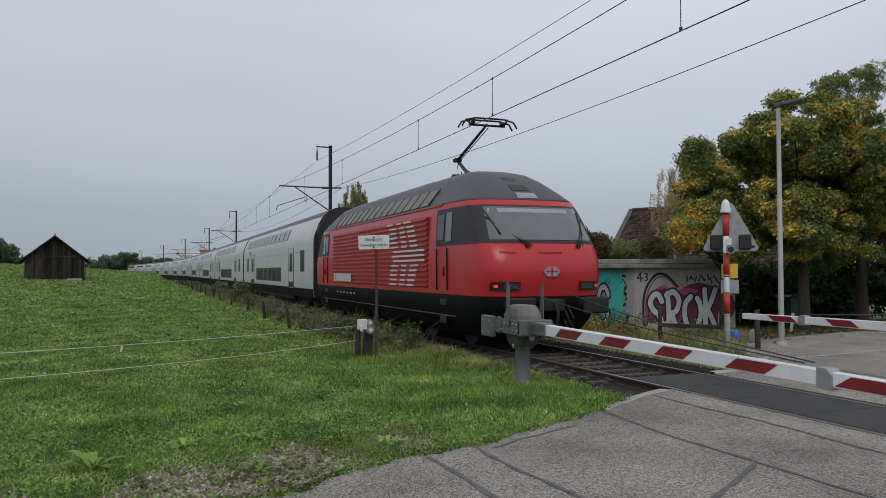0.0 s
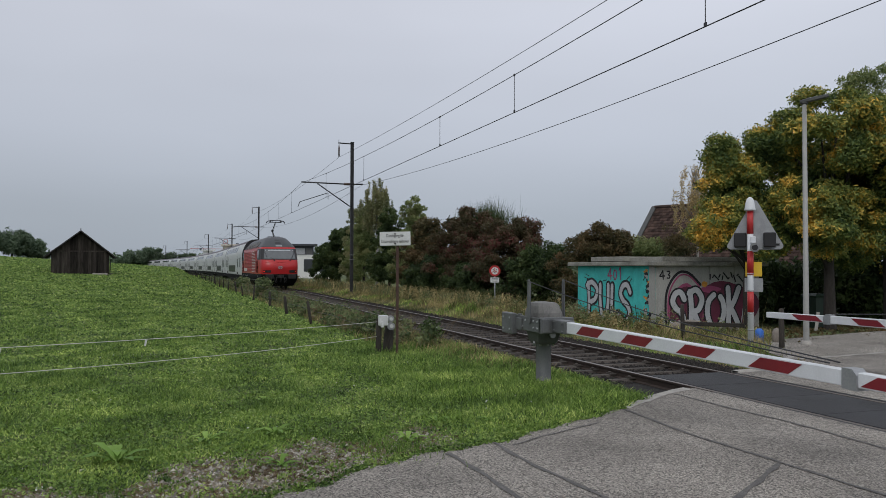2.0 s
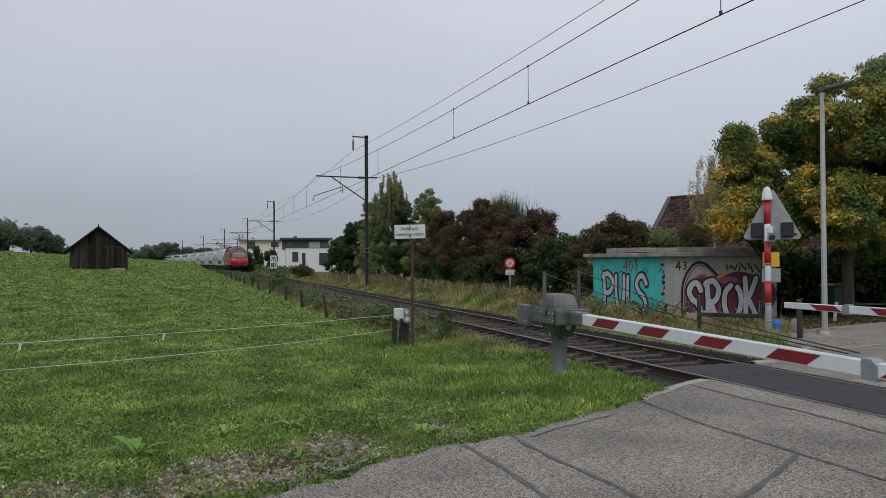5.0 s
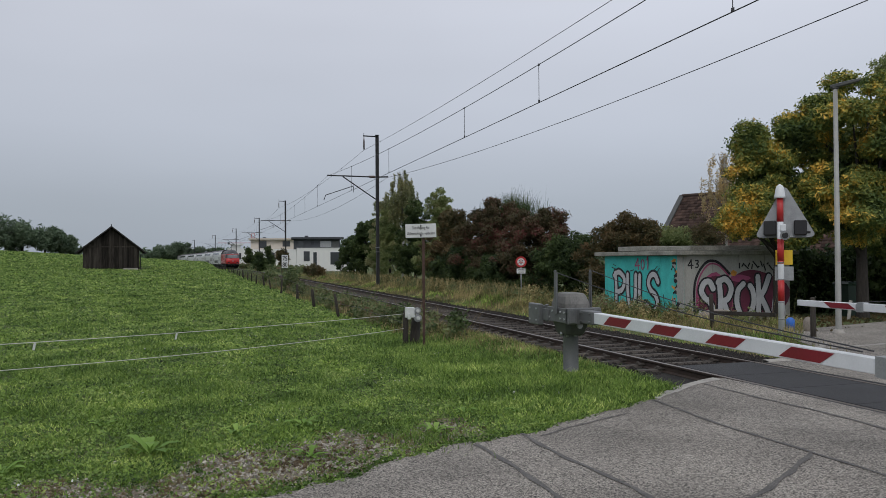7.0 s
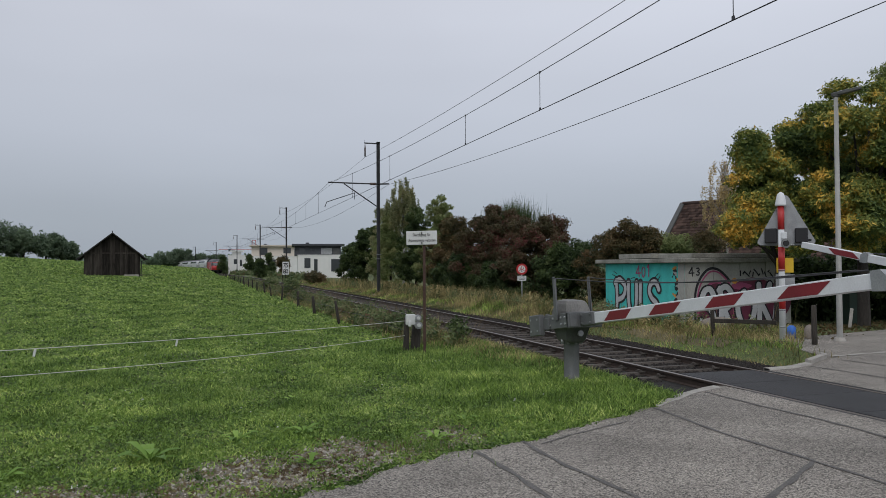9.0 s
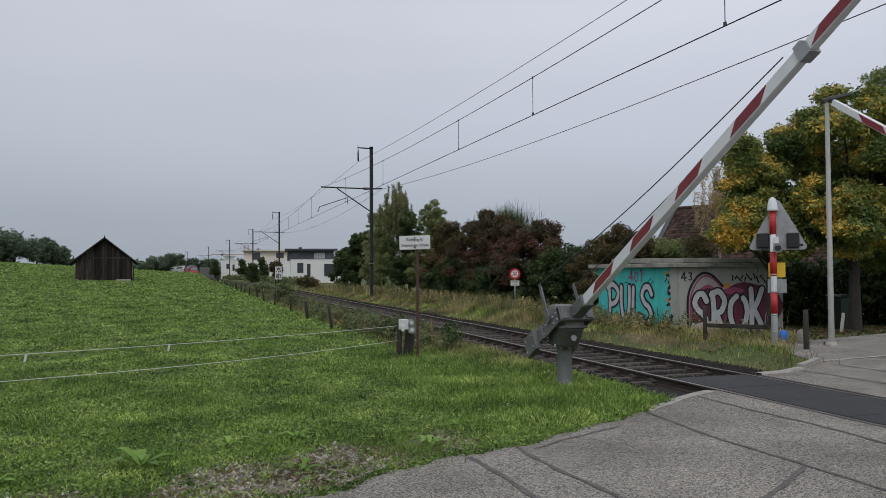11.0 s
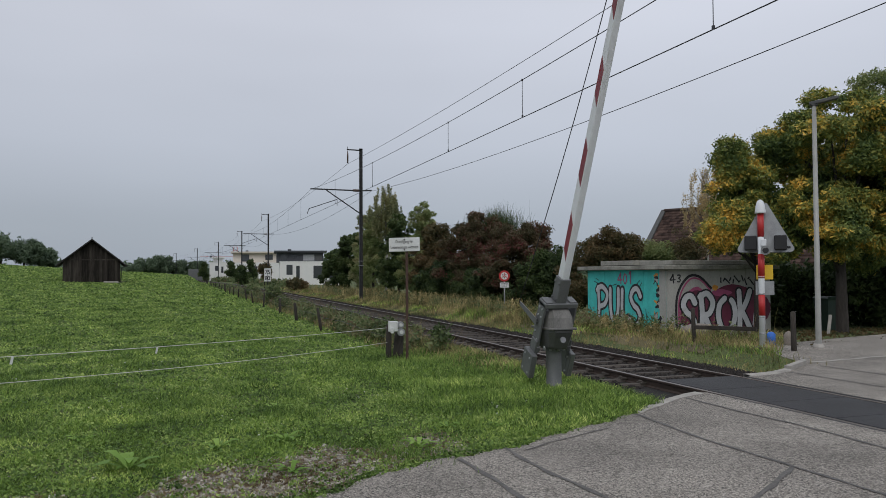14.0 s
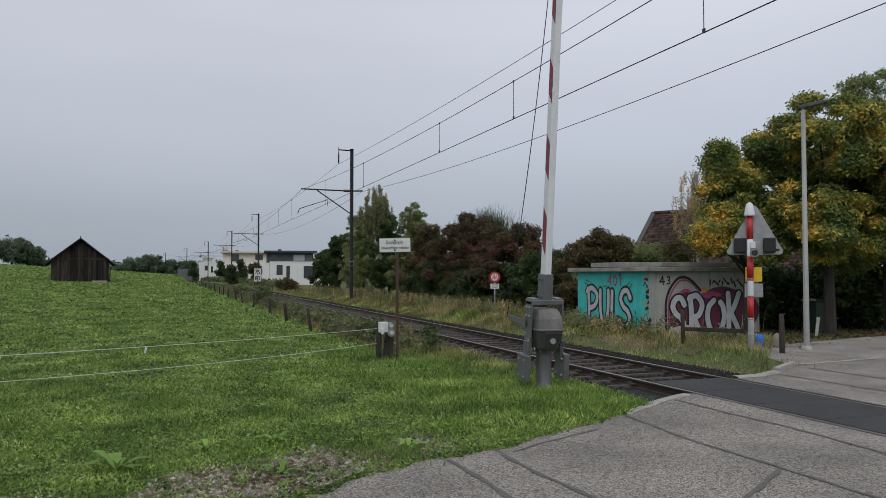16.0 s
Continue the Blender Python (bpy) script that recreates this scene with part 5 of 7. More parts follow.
# ---- concrete hut with sprayed walls ----
HX, HY = 15.76, 23.14
HW, HD, HZ0, HZ1 = 4.3, 5.45, -0.75, 1.84
hut = thing("concrete_hut", "low flat-roofed hut with turquoise and grey graffiti walls", "hut", pose(HX, HY, 0))
part("body", Shape().box((HW / 2, HD / 2, (HZ0 + HZ1) / 2), (HW, HD, HZ1 - HZ0)), M_HUT, hut, "grey concrete walls")
for k in range(4):
    part("wall_panel", Shape().box((-0.012, 0.02 + HD / 4 * (k + 0.5), (HZ0 + HZ1) / 2), (0.03, HD / 4 - 0.018, HZ1 - HZ0 - 0.02), b=0.004), M_TURQ, hut, "turquoise painted panel")
for k in range(4):
    part("wall_panel", Shape().box((0.03 + HW / 4 * (k + 0.5), -0.012, (HZ0 + HZ1) / 2), (HW / 4 - 0.018, 0.03, HZ1 - HZ0 - 0.02), b=0.004), M_HUT, hut)
part("corner_strip", Shape().box((-0.024, 0.2, (HZ0 + HZ1) / 2), (0.03, 0.36, HZ1 - HZ0 - 0.02), b=0.004), M_HUT, hut)
slab = Shape()
slab.box((HW / 2, HD / 2 + 0.1, HZ1 + 0.075), (HW + 0.5, HD + 0.75, 0.15), b=0.015)
part("roof_slab", slab, M_SLAB, hut, "stained concrete roof slab")
part("upper_slab", Shape().box((HW / 2 + 0.5, HD / 2 - 0.1, HZ1 + 0.25), (HW - 0.4, HD - 1.5, 0.16), b=0.012), M_SLAB, hut)
part("upper_slab", Shape().box((1.0, HD - 1.5, HZ1 + 0.27), (1.2, 2.4, 0.18), b=0.012), M_SLAB, hut)


def on_left(me_or_shape, name, y, z, parent=hut, out=0.0, m=None):
    """Place flat lettering on the wall that faces -x; y runs away from the corner."""
    ob = new(name, me_or_shape if not isinstance(me_or_shape, Shape) else me_or_shape.data(name, m))
    ob.parent = parent
    ob.matrix_local = Matrix.Translation((-0.034 - out, y, z)) @ Matrix.Rotation(radians(-90), 4, "Z")
    return ob


def on_front(me_or_shape, name, x, z, out=0.0, m=None):
    ob = new(name, me_or_shape if not isinstance(me_or_shape, Shape) else me_or_shape.data(name, m))
    ob.parent = hut
    ob.matrix_local = Matrix.Translation((x, -0.034 - out, z))
    return ob


def stretch(me, w, h):
    xs = [v.co.x for v in me.vertices]
    zs = [v.co.z for v in me.vertices]
    cx_, cz_ = (max(xs) + min(xs)) / 2, (max(zs) + min(zs)) / 2
    me.transform(Matrix.Diagonal((w / (max(xs) - min(xs)), 1, h / (max(zs) - min(zs)), 1)) @ Matrix.Translation((-cx_, 0, -cz_)))
    return me


# sprayed strokes: letters as bands along smooth paths in a unit box
STROKES = {
    "P": [[(.22, 0), (.26, .5), (.2, .97)], [(.12, .9), (.5, 1), (.92, .8), (.75, .52), (.3, .42)]],
    "U": [[(.1, 1), (.1, .45), (.3, .05), (.62, .05), (.86, .4), (.9, 1)]],
    "L": [[(.3, 1), (.24, .45), (.3, .08), (.6, .03), (.98, .16)]],
    "S": [[(.92, .80), (.68, .98), (.33, .95), (.14, .75), (.36, .56), (.7, .44), (.88, .24), (.65, .04), (.3, .02), (.05, .16)]],
    "R": [[(.18, 0), (.24, .5), (.16, .96)], [(.1, .92), (.55, 1), (.9, .78), (.7, .52), (.3, .46)], [(.4, .46), (.65, .2), (.98, 0)]],
    "O": [[(.40, 1), (.12, .80), (.06, .42), (.3, .04), (.7, .05), (.95, .45), (.90, .78), (.76, .94)]],
    "K": [[(.15, 1), (.2, .5), (.16, 0)], [(.92, 1), (.62, .7), (.28, .48)], [(.34, .5), (.66, .26), (.96, 0)]],
    "A": [[(.06, 0), (.28, .55), (.48, 1)], [(.5, 1), (.74, .5), (.95, 0)], [(.2, .36), (.8, .36)]],
    "4": [[(.7, 0), (.66, .5), (.62, 1)], [(.62, 1), (.3, .62), (0, .34), (.5, .34), (1, .36)]],
    "0": [[(.4, 1), (.1, .7), (.15, .2), (.5, 0), (.88, .3), (.88, .75), (.68, .95)]],
    "1": [[(.1, .75), (.5, 1), (.52, .5), (.5, 0)]],
    "3": [[(.1, .95), (.7, .95), (.75, .7), (.4, .52), (.8, .35), (.6, .05), (.1, .08)]],
}


def band(path, x0, z0, w, h, wide):
    """Flat painted band of even width along a path in a box, with round ends."""
    q = [Vector((x0 + u * w, 0, z0 + v * h)) for u, v in path]
    pts = []
    for k in range(len(q) - 1):
        a, b, c, d = q[max(k - 1, 0)], q[k], q[k + 1], q[min(k + 2, len(q) - 1)]
        for i in range(7):
            t = i / 7
            pts.append(0.5 * ((2 * b) + (c - a) * t + (2 * a - 5 * b + 4 * c - d) * t * t + (3 * b - a - 3 * c + d) * t ** 3))
    pts.append(q[-1])
    d0, d1 = (pts[0] - pts[1]).normalized(), (pts[-1] - pts[-2]).normalized()
    caps = ((.5, .1), (.43, .55), (.25, .87))
    ext = [(pts[0] + d0 * wide * e_, k_) for e_, k_ in caps] + [(p, 1.0) for p in pts] + [(pts[-1] + d1 * wide * e_, k_) for e_, k_ in reversed(caps)]
    s = Shape()
    rows = []
    for i, (p, k) in enumerate(ext):
        d = (ext[min(i + 1, len(ext) - 1)][0] - ext[max(i - 1, 0)][0]).normalized()
        n = Vector((-d.z, 0, d.x)) * wide * .5 * k
        rows.append([p + n, p - n])
    return s.loft(rows, closed=False, smooth=False)


def sprayed(place, text, boxes, fill, line, wide, edge, out):
    """A word in fat strokes: dark outline bands first, fill bands over them. boxes: centre, width, height, foot."""
    layer = 0
    for grow, m, nm in ((edge, line, "graffiti_outline"), (0.0, fill, "graffiti_fill")):
        for ch, (c, w, h, foot) in zip(text, boxes):
            for path in STROKES[ch]:
                inset = wide * .5
                place(band(path, -w / 2 + inset, inset, w - 2 * inset, h - 2 * inset, wide + grow), nm, c, foot, out=out + .0015 * layer, m=m)
                layer += 1


sprayed(on_left, "PULS", ((4.30, 1.15, 1.56, -.26), (3.36, .92, 1.42, -.22), (2.68, .72, 1.42, -.24), (1.90, 1.0, 1.56, -.30)), M_PSILVER, M_PBLACK, .19, .17, 0.0)
sprayed(on_left, "401", ((2.95, .36, .46, 1.30), (2.58, .30, .42, 1.30), (2.22, .24, .5, 1.32)), M_PMAG, M_PMAG, .055, 0.0, 0.0)
for yy, zz, w, tilt in ((4.75, 1.36, .34, 14), (4.66, 1.48, .28, 18), (3.35, 1.28, .3, -10), (1.72, 1.38, .3, -32), (1.55, 1.30, .24, -44), (5.22, .3, .3, 50), (5.1, -.2, .4, 75), (1.2, .2, .5, 80)):
    on_left(Shape().box((0, 0, 0), (w, 0.004, 0.03), Matrix.Rotation(radians(tilt), 4, "Y")), "spray_stroke", yy, zz, m=M_PBLACK)
for i in range(20):
    rr_ = random.Random(i + 3)
    outl_ = [((0.09 + 0.05 * rr_.random()) * math.cos(q) * (1 + .4 * math.sin(3 * q + i)), (0.08 + 0.05 * rr_.random()) * math.sin(q) * (1 + .4 * math.sin(2 * q + i))) for q in np.linspace(0, 6.28, 12)[:-1]]
    on_left(Shape().prism(outl_, 0.003), "spray_patch", 0.50 + rr_.uniform(-.15, .15), 1.62 - i * 0.085, out=0.002 * (i % 5), m=(M_PORANGE, M_PBLACK, M_HUT, M_PBLACK, M_TURQ)[i % 5])
for i in range(18):
    rr_ = random.Random(i + 40)
    on_left(Shape().box((0, 0, 0), (rr_.uniform(.1, .35), 0.003, 0.025), Matrix.Rotation(rr_.uniform(-1, 1), 4, "Y")), "spray_stroke", rr_.uniform(.3, 1.6), rr_.uniform(-.6, -.1), out=.001 * i, m=(M_PMAG, M_PBLACK)[i % 2])


def blob(rx, rz, n=26, wob=0.08, k=0.0):
    return Shape().prism([((1 + wob * math.sin(3 * a + k)) * rx * math.cos(a), (1 + wob * math.sin(4 * a + k)) * rz * math.sin(a)) for a in np.linspace(0, 2 * math.pi, n + 1)[:-1]], 0.003)


# big piece on the grey wall: black arch, pink and wine-red ground, fat silver letters
on_front(band([(0, 0), (.02, .6), (.3, .95), (.62, .97), (.95, .75)], .36, -.2, 1.5, 1.85, .09), "graffiti_outline", 0, 0, .002, m=M_PBLACK)
on_front(band([(0, 0), (.02, .6), (.3, .95), (.62, .97), (.95, .75)], .46, -.2, 1.36, 1.75, .06), "graffiti_glow", 0, 0, .004, m=M_PMAG)
on_front(blob(0.74, 0.88, k=2), "graffiti_backing", 1.15, 0.30, 0.006, m=M_PMAG)
on_front(blob(0.68, 0.82, k=2), "graffiti_backing", 1.15, 0.25, 0.0085, m=M_PWINE)
on_front(blob(1.42, 0.92, k=0.5, wob=0.06), "graffiti_backing", 2.85, 0.36, 0.0, m=M_PWINE)
on_front(blob(0.42, 0.12, k=1.5), "graffiti_glow", 2.2, 1.02, 0.0105, m=M_PMAG)
on_front(blob(0.12, 0.10, k=.5), "graffiti_glow", 1.95, 1.2, 0.0125, m=M_PORANGE)
sprayed(on_front, "SROK", ((.84, .80, 1.50, -.46), (1.56, .86, 1.60, -.50), (2.40, .98, 1.36, -.44), (3.14, .80, 1.60, -.44)), M_PSILVER, M_PBLACK, .20, .12, .015)
sprayed(on_front, "A", ((3.80, .66, 1.5, -.46),), M_PWINE, M_PSILVER, .13, .07, .012)
sprayed(on_front, "43", ((.22, .24, .34, 1.36), (.48, .2, .3, 1.38)), M_PBLACK, M_PBLACK, .045, 0.0, 0.0)
for k in range(11):
    on_front(Shape().box((0, 0, 0), (0.05, 0.004, 0.20 + 0.1 * math.sin(k * 4)), Matrix.Rotation(radians(50 * math.sin(k * 2.3)), 4, "Y")), "spray_stroke", 2.2 + k * 0.13, 1.46 + 0.07 * math.sin(k * 3), out=.001 * k, m=M_PBLACK)
for k in range(6):
    on_front(Shape().box((0, 0, 0), (0.04, 0.004, 0.12), Matrix.Rotation(radians(50 * math.sin(k * 2)), 4, "Y")), "spray_stroke", 2.25 + k * 0.08, -0.28, 0.045, m=M_PBLACK)

# ---- small things by the signal ----
for x, y, h, r in ((12.82, 14.05, .88, .06), (12.3, 16.9, 0.85, .055), (10.9, 22.0, 0.8, .055)):
    build_post(x, y, h, random.uniform(-2, 2), r=r)
s = Shape().box((12.75, 16.3, 0.36), (1.5, 0.05, 0.10), Matrix.Rotation(radians(-50), 4, "Z"), b=0.01)
solo("fence_rail", s, M_WOODPOST, "weathered wooden rail between posts", "fence rail")
solo("blue_canister", Shape().tube([(13.38, 15.4, 0.0), (13.38, 15.4, 0.26), (13.38, 15.4, 0.31)], [0.10, 0.10, 0.05], 14), M_BLUE, "blue plastic canister on the verge", "canister")


def boulder(x, y, z, r, seed):
    s = Shape()
    rings = []
    for i in range(7):
        ph = -math.pi / 2 + math.pi * i / 6
        rings.append([Vector((x + r[0] * math.cos(ph) * math.cos(a) * (1 + .14 * math.sin(3 * a + seed + i)), y + r[1] * math.cos(ph) * math.sin(a) * (1 + .12 * math.sin(2 * a + seed)), z + r[2] * math.sin(ph))) for a in np.linspace(0, 2 * math.pi, 11)[:-1]])
    s.loft(rings, cap=True)
    solo("boulder", s, M_BOULDER, "pale rounded boulder beside the verge", "boulder", group="boulders")


boulder(13.72, 15.2, 0.12, (0.13, 0.13, 0.22), 1)
boulder(13.7, 18.6, 0.12, (0.5, 0.35, 0.2), 2)
boulder(14.3, 17.6, 0.08, (0.3, 0.22, 0.16), 4)
bin_ = Shape()
bin_.loft([[Vector((21.3 + x * w, 21.7 + y * w, z)) for x, y in ((-1, -1), (1, -1), (1, 1), (-1, 1))] for z, w in ((-0.3, .26), (0.75, .33), (0.82, .36), (0.88, .3))], smooth=False, cap=True)
solo("waste_bin", bin_, M_GREENBIN, "dark green wheeled waste bin under the trees", "waste bin")

solo("plank", Shape().box((19.75, 20.1, -.02), (.12, .04, .75), Matrix.Rotation(radians(9), 4, "Y"), b=.008), M_KERB, "pale short plank leaning on a maple trunk", "plank")

# ---- speed board ----
sb = thing("speed_board", "white speed board with black numbers on a post", "speed board", pose(11.0, 108.5, 0.0, 0, 0, -6))
part("post", Shape().tube([(0, 0.03, -0.3), (0, 0.03, 2.4)], 0.05, 8), M_MAST, sb)
bd = part("board", Shape().box((0, 0, 1.65), (0.85, 0.02, 1.75), b=0.01), M_SIGNW, sb)
for txt, z in (("75", 2.05), ("80", 1.22)):
    ob = new("digits", stretch(letters(txt, 0.8, M_PBLACK, "digits", fat=0.012), 0.66, 0.62))
    ob.parent = bd
    ob.matrix_local = Matrix.Translation((0, -0.015, z))


# ---- plants ----
def foliage(name, clumps, n, size, material, seed, flat=0.85, shell=0.45, long=1.6, loose=0.5, broad=False):
    """Many single leaves in uneven clumps: clumps are rows of x, y, z, radius. Broad leaves have four corners, the rest three."""
    r = np.random.default_rng(seed)
    c = np.asarray(clumps, float)
    w = c[:, 3] ** 2
    k = r.choice(len(c), n, p=w / w.sum())
    d = r.normal(size=(n, 3))
    d /= np.linalg.norm(d, axis=1)[:, None]
    rad = c[k, 3] * np.where(r.random(n) < loose, np.minimum(np.abs(r.normal(size=n)) * 0.42 + 0.5, 1.22), shell + (1 - shell) * r.random(n) ** 0.6)
    p = c[k, :3] + d * rad[:, None] * np.array([1, 1, flat])
    nrm = d * 0.6 + r.normal(size=(n, 3)) * 0.7 + np.array([0, 0, 0.5])
    nrm /= np.linalg.norm(nrm, axis=1)[:, None]
    t = np.cross(nrm, r.normal(size=(n, 3)))
    t /= np.linalg.norm(t, axis=1)[:, None] + 1e-9
    b = np.cross(nrm, t)
    s = (size * (0.6 + 0.8 * r.random(n)))[:, None]
    if not broad:
        v = np.stack([p - t * s * long * .5 - b * s * .38, p - t * s * long * .5 + b * s * .38, p + t * s * long * .5], 1)
        return bulk(name, v.reshape(-1, 3), np.arange(n * 3).reshape(-1, 3), material)
    v = np.stack([p - t * s * long * .5, p + b * s * .5 + nrm * s * .1, p + t * s * long * .5, p - b * s * .5 + nrm * s * .1], 1)
    f = (np.arange(n)[:, None] * 4 + np.arange(4)[None]).reshape(-1, 4)
    return bulk(name, v.reshape(-1, 3), f, material)


def clump_cloud(c, rad, n, r0, seed, drop=0.25):
    """Clump centres filling an ellipsoid unevenly."""
    r = np.random.default_rng(seed)
    d = r.normal(size=(n, 3))
    d /= np.linalg.norm(d, axis=1)[:, None]
    k = r.random(n)[:, None] ** 0.45
    p = np.array(c) + d * k * (np.array(rad) - r0 * 0.5)
    rr = r0 * (0.55 + 0.75 * r.random(n))
    keep = r.random(n) > drop
    return np.concatenate([p[keep], rr[keep, None]], 1)


def build_tree(name, label, base, top_trunk, crown, leaves, material, seed, bark=None, trunk_r=0.18, n_clump=40, r0=0.8, size=0.15, category="tree", group="", limbs=9, flat=0.9, drop=0.2, extra=None):
    """Tapered trunk with limbs into a crown of many leaves. crown: rows of centre and radii."""
    bx, by = base
    bz = float(land(bx, by))
    t = thing(name, label, category, pose(bx, by, bz), group)
    cl = np.concatenate([clump_cloud((c[0] - bx, c[1] - by, c[2] - bz), c[3:6], max(4, int(n_clump * (c[6] if len(c) > 6 else 1))), r0, seed + i, drop) for i, c in enumerate(crown)])
    s = Shape()
    r = random.Random(seed)
    h = top_trunk
    s.tube([(0, 0, -0.3), (0, 0, 0.0), (r.uniform(-.1, .1), r.uniform(-.1, .1), h * .5), (r.uniform(-.2, .2), r.uniform(-.2, .2), h)], [trunk_r * 1.5, trunk_r * 1.15, trunk_r * 0.85, trunk_r * 0.4], 9)
    for k in range(limbs):
        q = cl[r.randrange(len(cl))]
        z0 = h * r.uniform(0.35, 0.95)
        mid = Vector((q[0] * .45, q[1] * .45, z0 + (q[2] - z0) * 0.6))
        s.tube([(0, 0, z0), mid, (q[0], q[1], q[2])], [trunk_r * .45, trunk_r * .28, trunk_r * .07], 6)
    part("trunk", s, bark or M_BARK, t)
    part("crown", foliage("crown", cl, leaves, size, material, seed + 50, flat), None, t)
    if extra:
        part("crown", foliage("crown", cl[::3] + np.array([0, 0, 0.25, 0]), extra[0], size, extra[1], seed + 90, flat), None, t)
    return t


def birch(name, label, base, top, crown, strings, leaves, material, seed, trunk_r):
    """Slender white trunk with fine twigs that hang down in strings of small leaves."""
    bx, by = base
    bz = float(land(bx, by))
    t = thing(name, label, "tree", pose(bx, by, bz))
    r = np.random.default_rng(seed)
    s = Shape()
    h = top - bz
    s.tube([(0, 0, -0.2), (0.05, 0, h * .4), (-0.04, 0.03, h * .8), (0, 0, h)], [trunk_r * 1.3, trunk_r, trunk_r * .6, 0.012], 8)
    cl = []
    for k in range(strings):
        d = r.normal(size=3)
        d *= r.random() ** 0.4 / np.linalg.norm(d)
        x, y, z = crown[0] - bx + d[0] * crown[3], crown[1] - by + d[1] * crown[4], crown[2] - bz + d[2] * crown[5]
        fall = 0.5 + 0.7 * r.random()
        s.tube([(0, 0, max(z - .8, h * .3)), (x * .6, y * .6, z + .1), (x, y, z), (x * 1.05, y * 1.05, z - fall)], [.018, .012, .008, .004], 4)
        for q in range(7):
            cl.append((x * (1 + .008 * q), y * (1 + .008 * q), z - fall * q / 6, .09 + .05 * r.random()))
    part("trunk", s, M_BIRCH, t)
    part("crown", foliage("crown", cl, leaves, 0.062 if trunk_r < .08 else 0.095, material, seed + 5, 1.2, .2), None, t)
    return t


# maples by the lane, turning yellow
build_tree("maple_tree", "broad maple turning yellow with dark green shade leaves", (20.6, 20.4), 4.6, [(21.1, 20.6, 5.2, 2.5, 2.8, 2.85, 1.3), (23.2, 21.3, 4.9, 3.2, 2.9, 3.2), (19.6, 20.4, 3.3, 1.6, 1.7, 1.6, .6), (19.2, 21.7, 5.6, .75, .8, 1.1, .2)], 200000, L_MAPLE, 11, trunk_r=0.18, n_clump=92, r0=0.52, size=0.082, flat=0.6, drop=0.25, group="maples")
build_tree("maple_tree", "smaller maple turning yellow beside the hut", (18.6, 22.0), 3.2, [(17.95, 22.0, 4.0, 1.1, 1.2, 1.7), (17.6, 21.95, 5.4, 0.6, 0.6, 1.0, .4), (18.8, 21.5, 3.4, 1.4, 1.3, 1.7, .7), (17.0, 21.6, 3.1, 1.0, .9, .9, .4)], 62000, L_MAPLE, 12, trunk_r=0.12, n_clump=54, r0=0.42, size=0.078, flat=0.65, group="maples")
build_tree("maple_tree", "maple with dense dark crown behind the lane", (24.6, 21.6), 4.5, [(25.0, 22.0, 4.9, 3.4, 3.0, 3.2), (27.5, 22.0, 4.0, 3.5, 3.0, 3.2)], 70000, L_MAPLE, 13, trunk_r=0.2, n_clump=110, r0=0.6, size=0.088, group="maples")
build_tree("poplar_tree", "tall airy grey-green tree behind the maples", (33.6, 31.0), 10, [(33.3, 31.0, 11.0, 1.1, 1.1, 1.1), (35.2, 30.4, 11.7, 1.6, 1.5, 1.3), (34.2, 31, 9.2, 1.4, 1.6, 1.4)], 13000, L_LIGHT, 14, trunk_r=0.12, n_clump=90, r0=0.26, size=0.085, drop=0.1)
birch("birch_tree", "slender yellowing birch with hanging twigs behind the house", (24.4, 32.4), 6.6, (24.4, 32.4, 5.3, 1.15, 1.1, 1.7), 80, 6500, L_YELLOW, 15, 0.05)
build_tree("twiggy_shrub", "thin brownish shrub before the tiled roof", (20.4, 28.4), 2.6, [(20.4, 28.4, 2.7, .95, .9, 1.25)], 5200, L_BROWN, 16, trunk_r=0.04, n_clump=60, r0=0.26, size=0.055, category="shrub", limbs=14, drop=0.2)
# dark undergrowth behind the lane
for i, (x, y, h, w) in enumerate(((21.6, 25.6, 2.9, 1.6), (23.6, 25.0, 3.0, 1.8), (26.4, 24.6, 3.2, 2.2), (29.5, 23.2, 3.4, 2.4), (21.5, 29.5, 2.6, 2.4), (25.0, 29.0, 3.0, 2.6), (28.5, 27.5, 3.2, 2.8), (32.0, 25.5, 3.2, 2.8), (30.0, 22.0, 3.0, 2.6), (35.0, 22.0, 3.6, 3.0))):
    build_tree("dark_shrub", "dark evergreen shrub under the trees", (x, y), h * .6, [(x, y, h * .42 - .3, w, 1.8, h * .55)], 6500, L_GREEN, 30 + i, trunk_r=0.09, n_clump=36, r0=0.65, size=0.16, category="shrub", group="undergrowth", limbs=4)

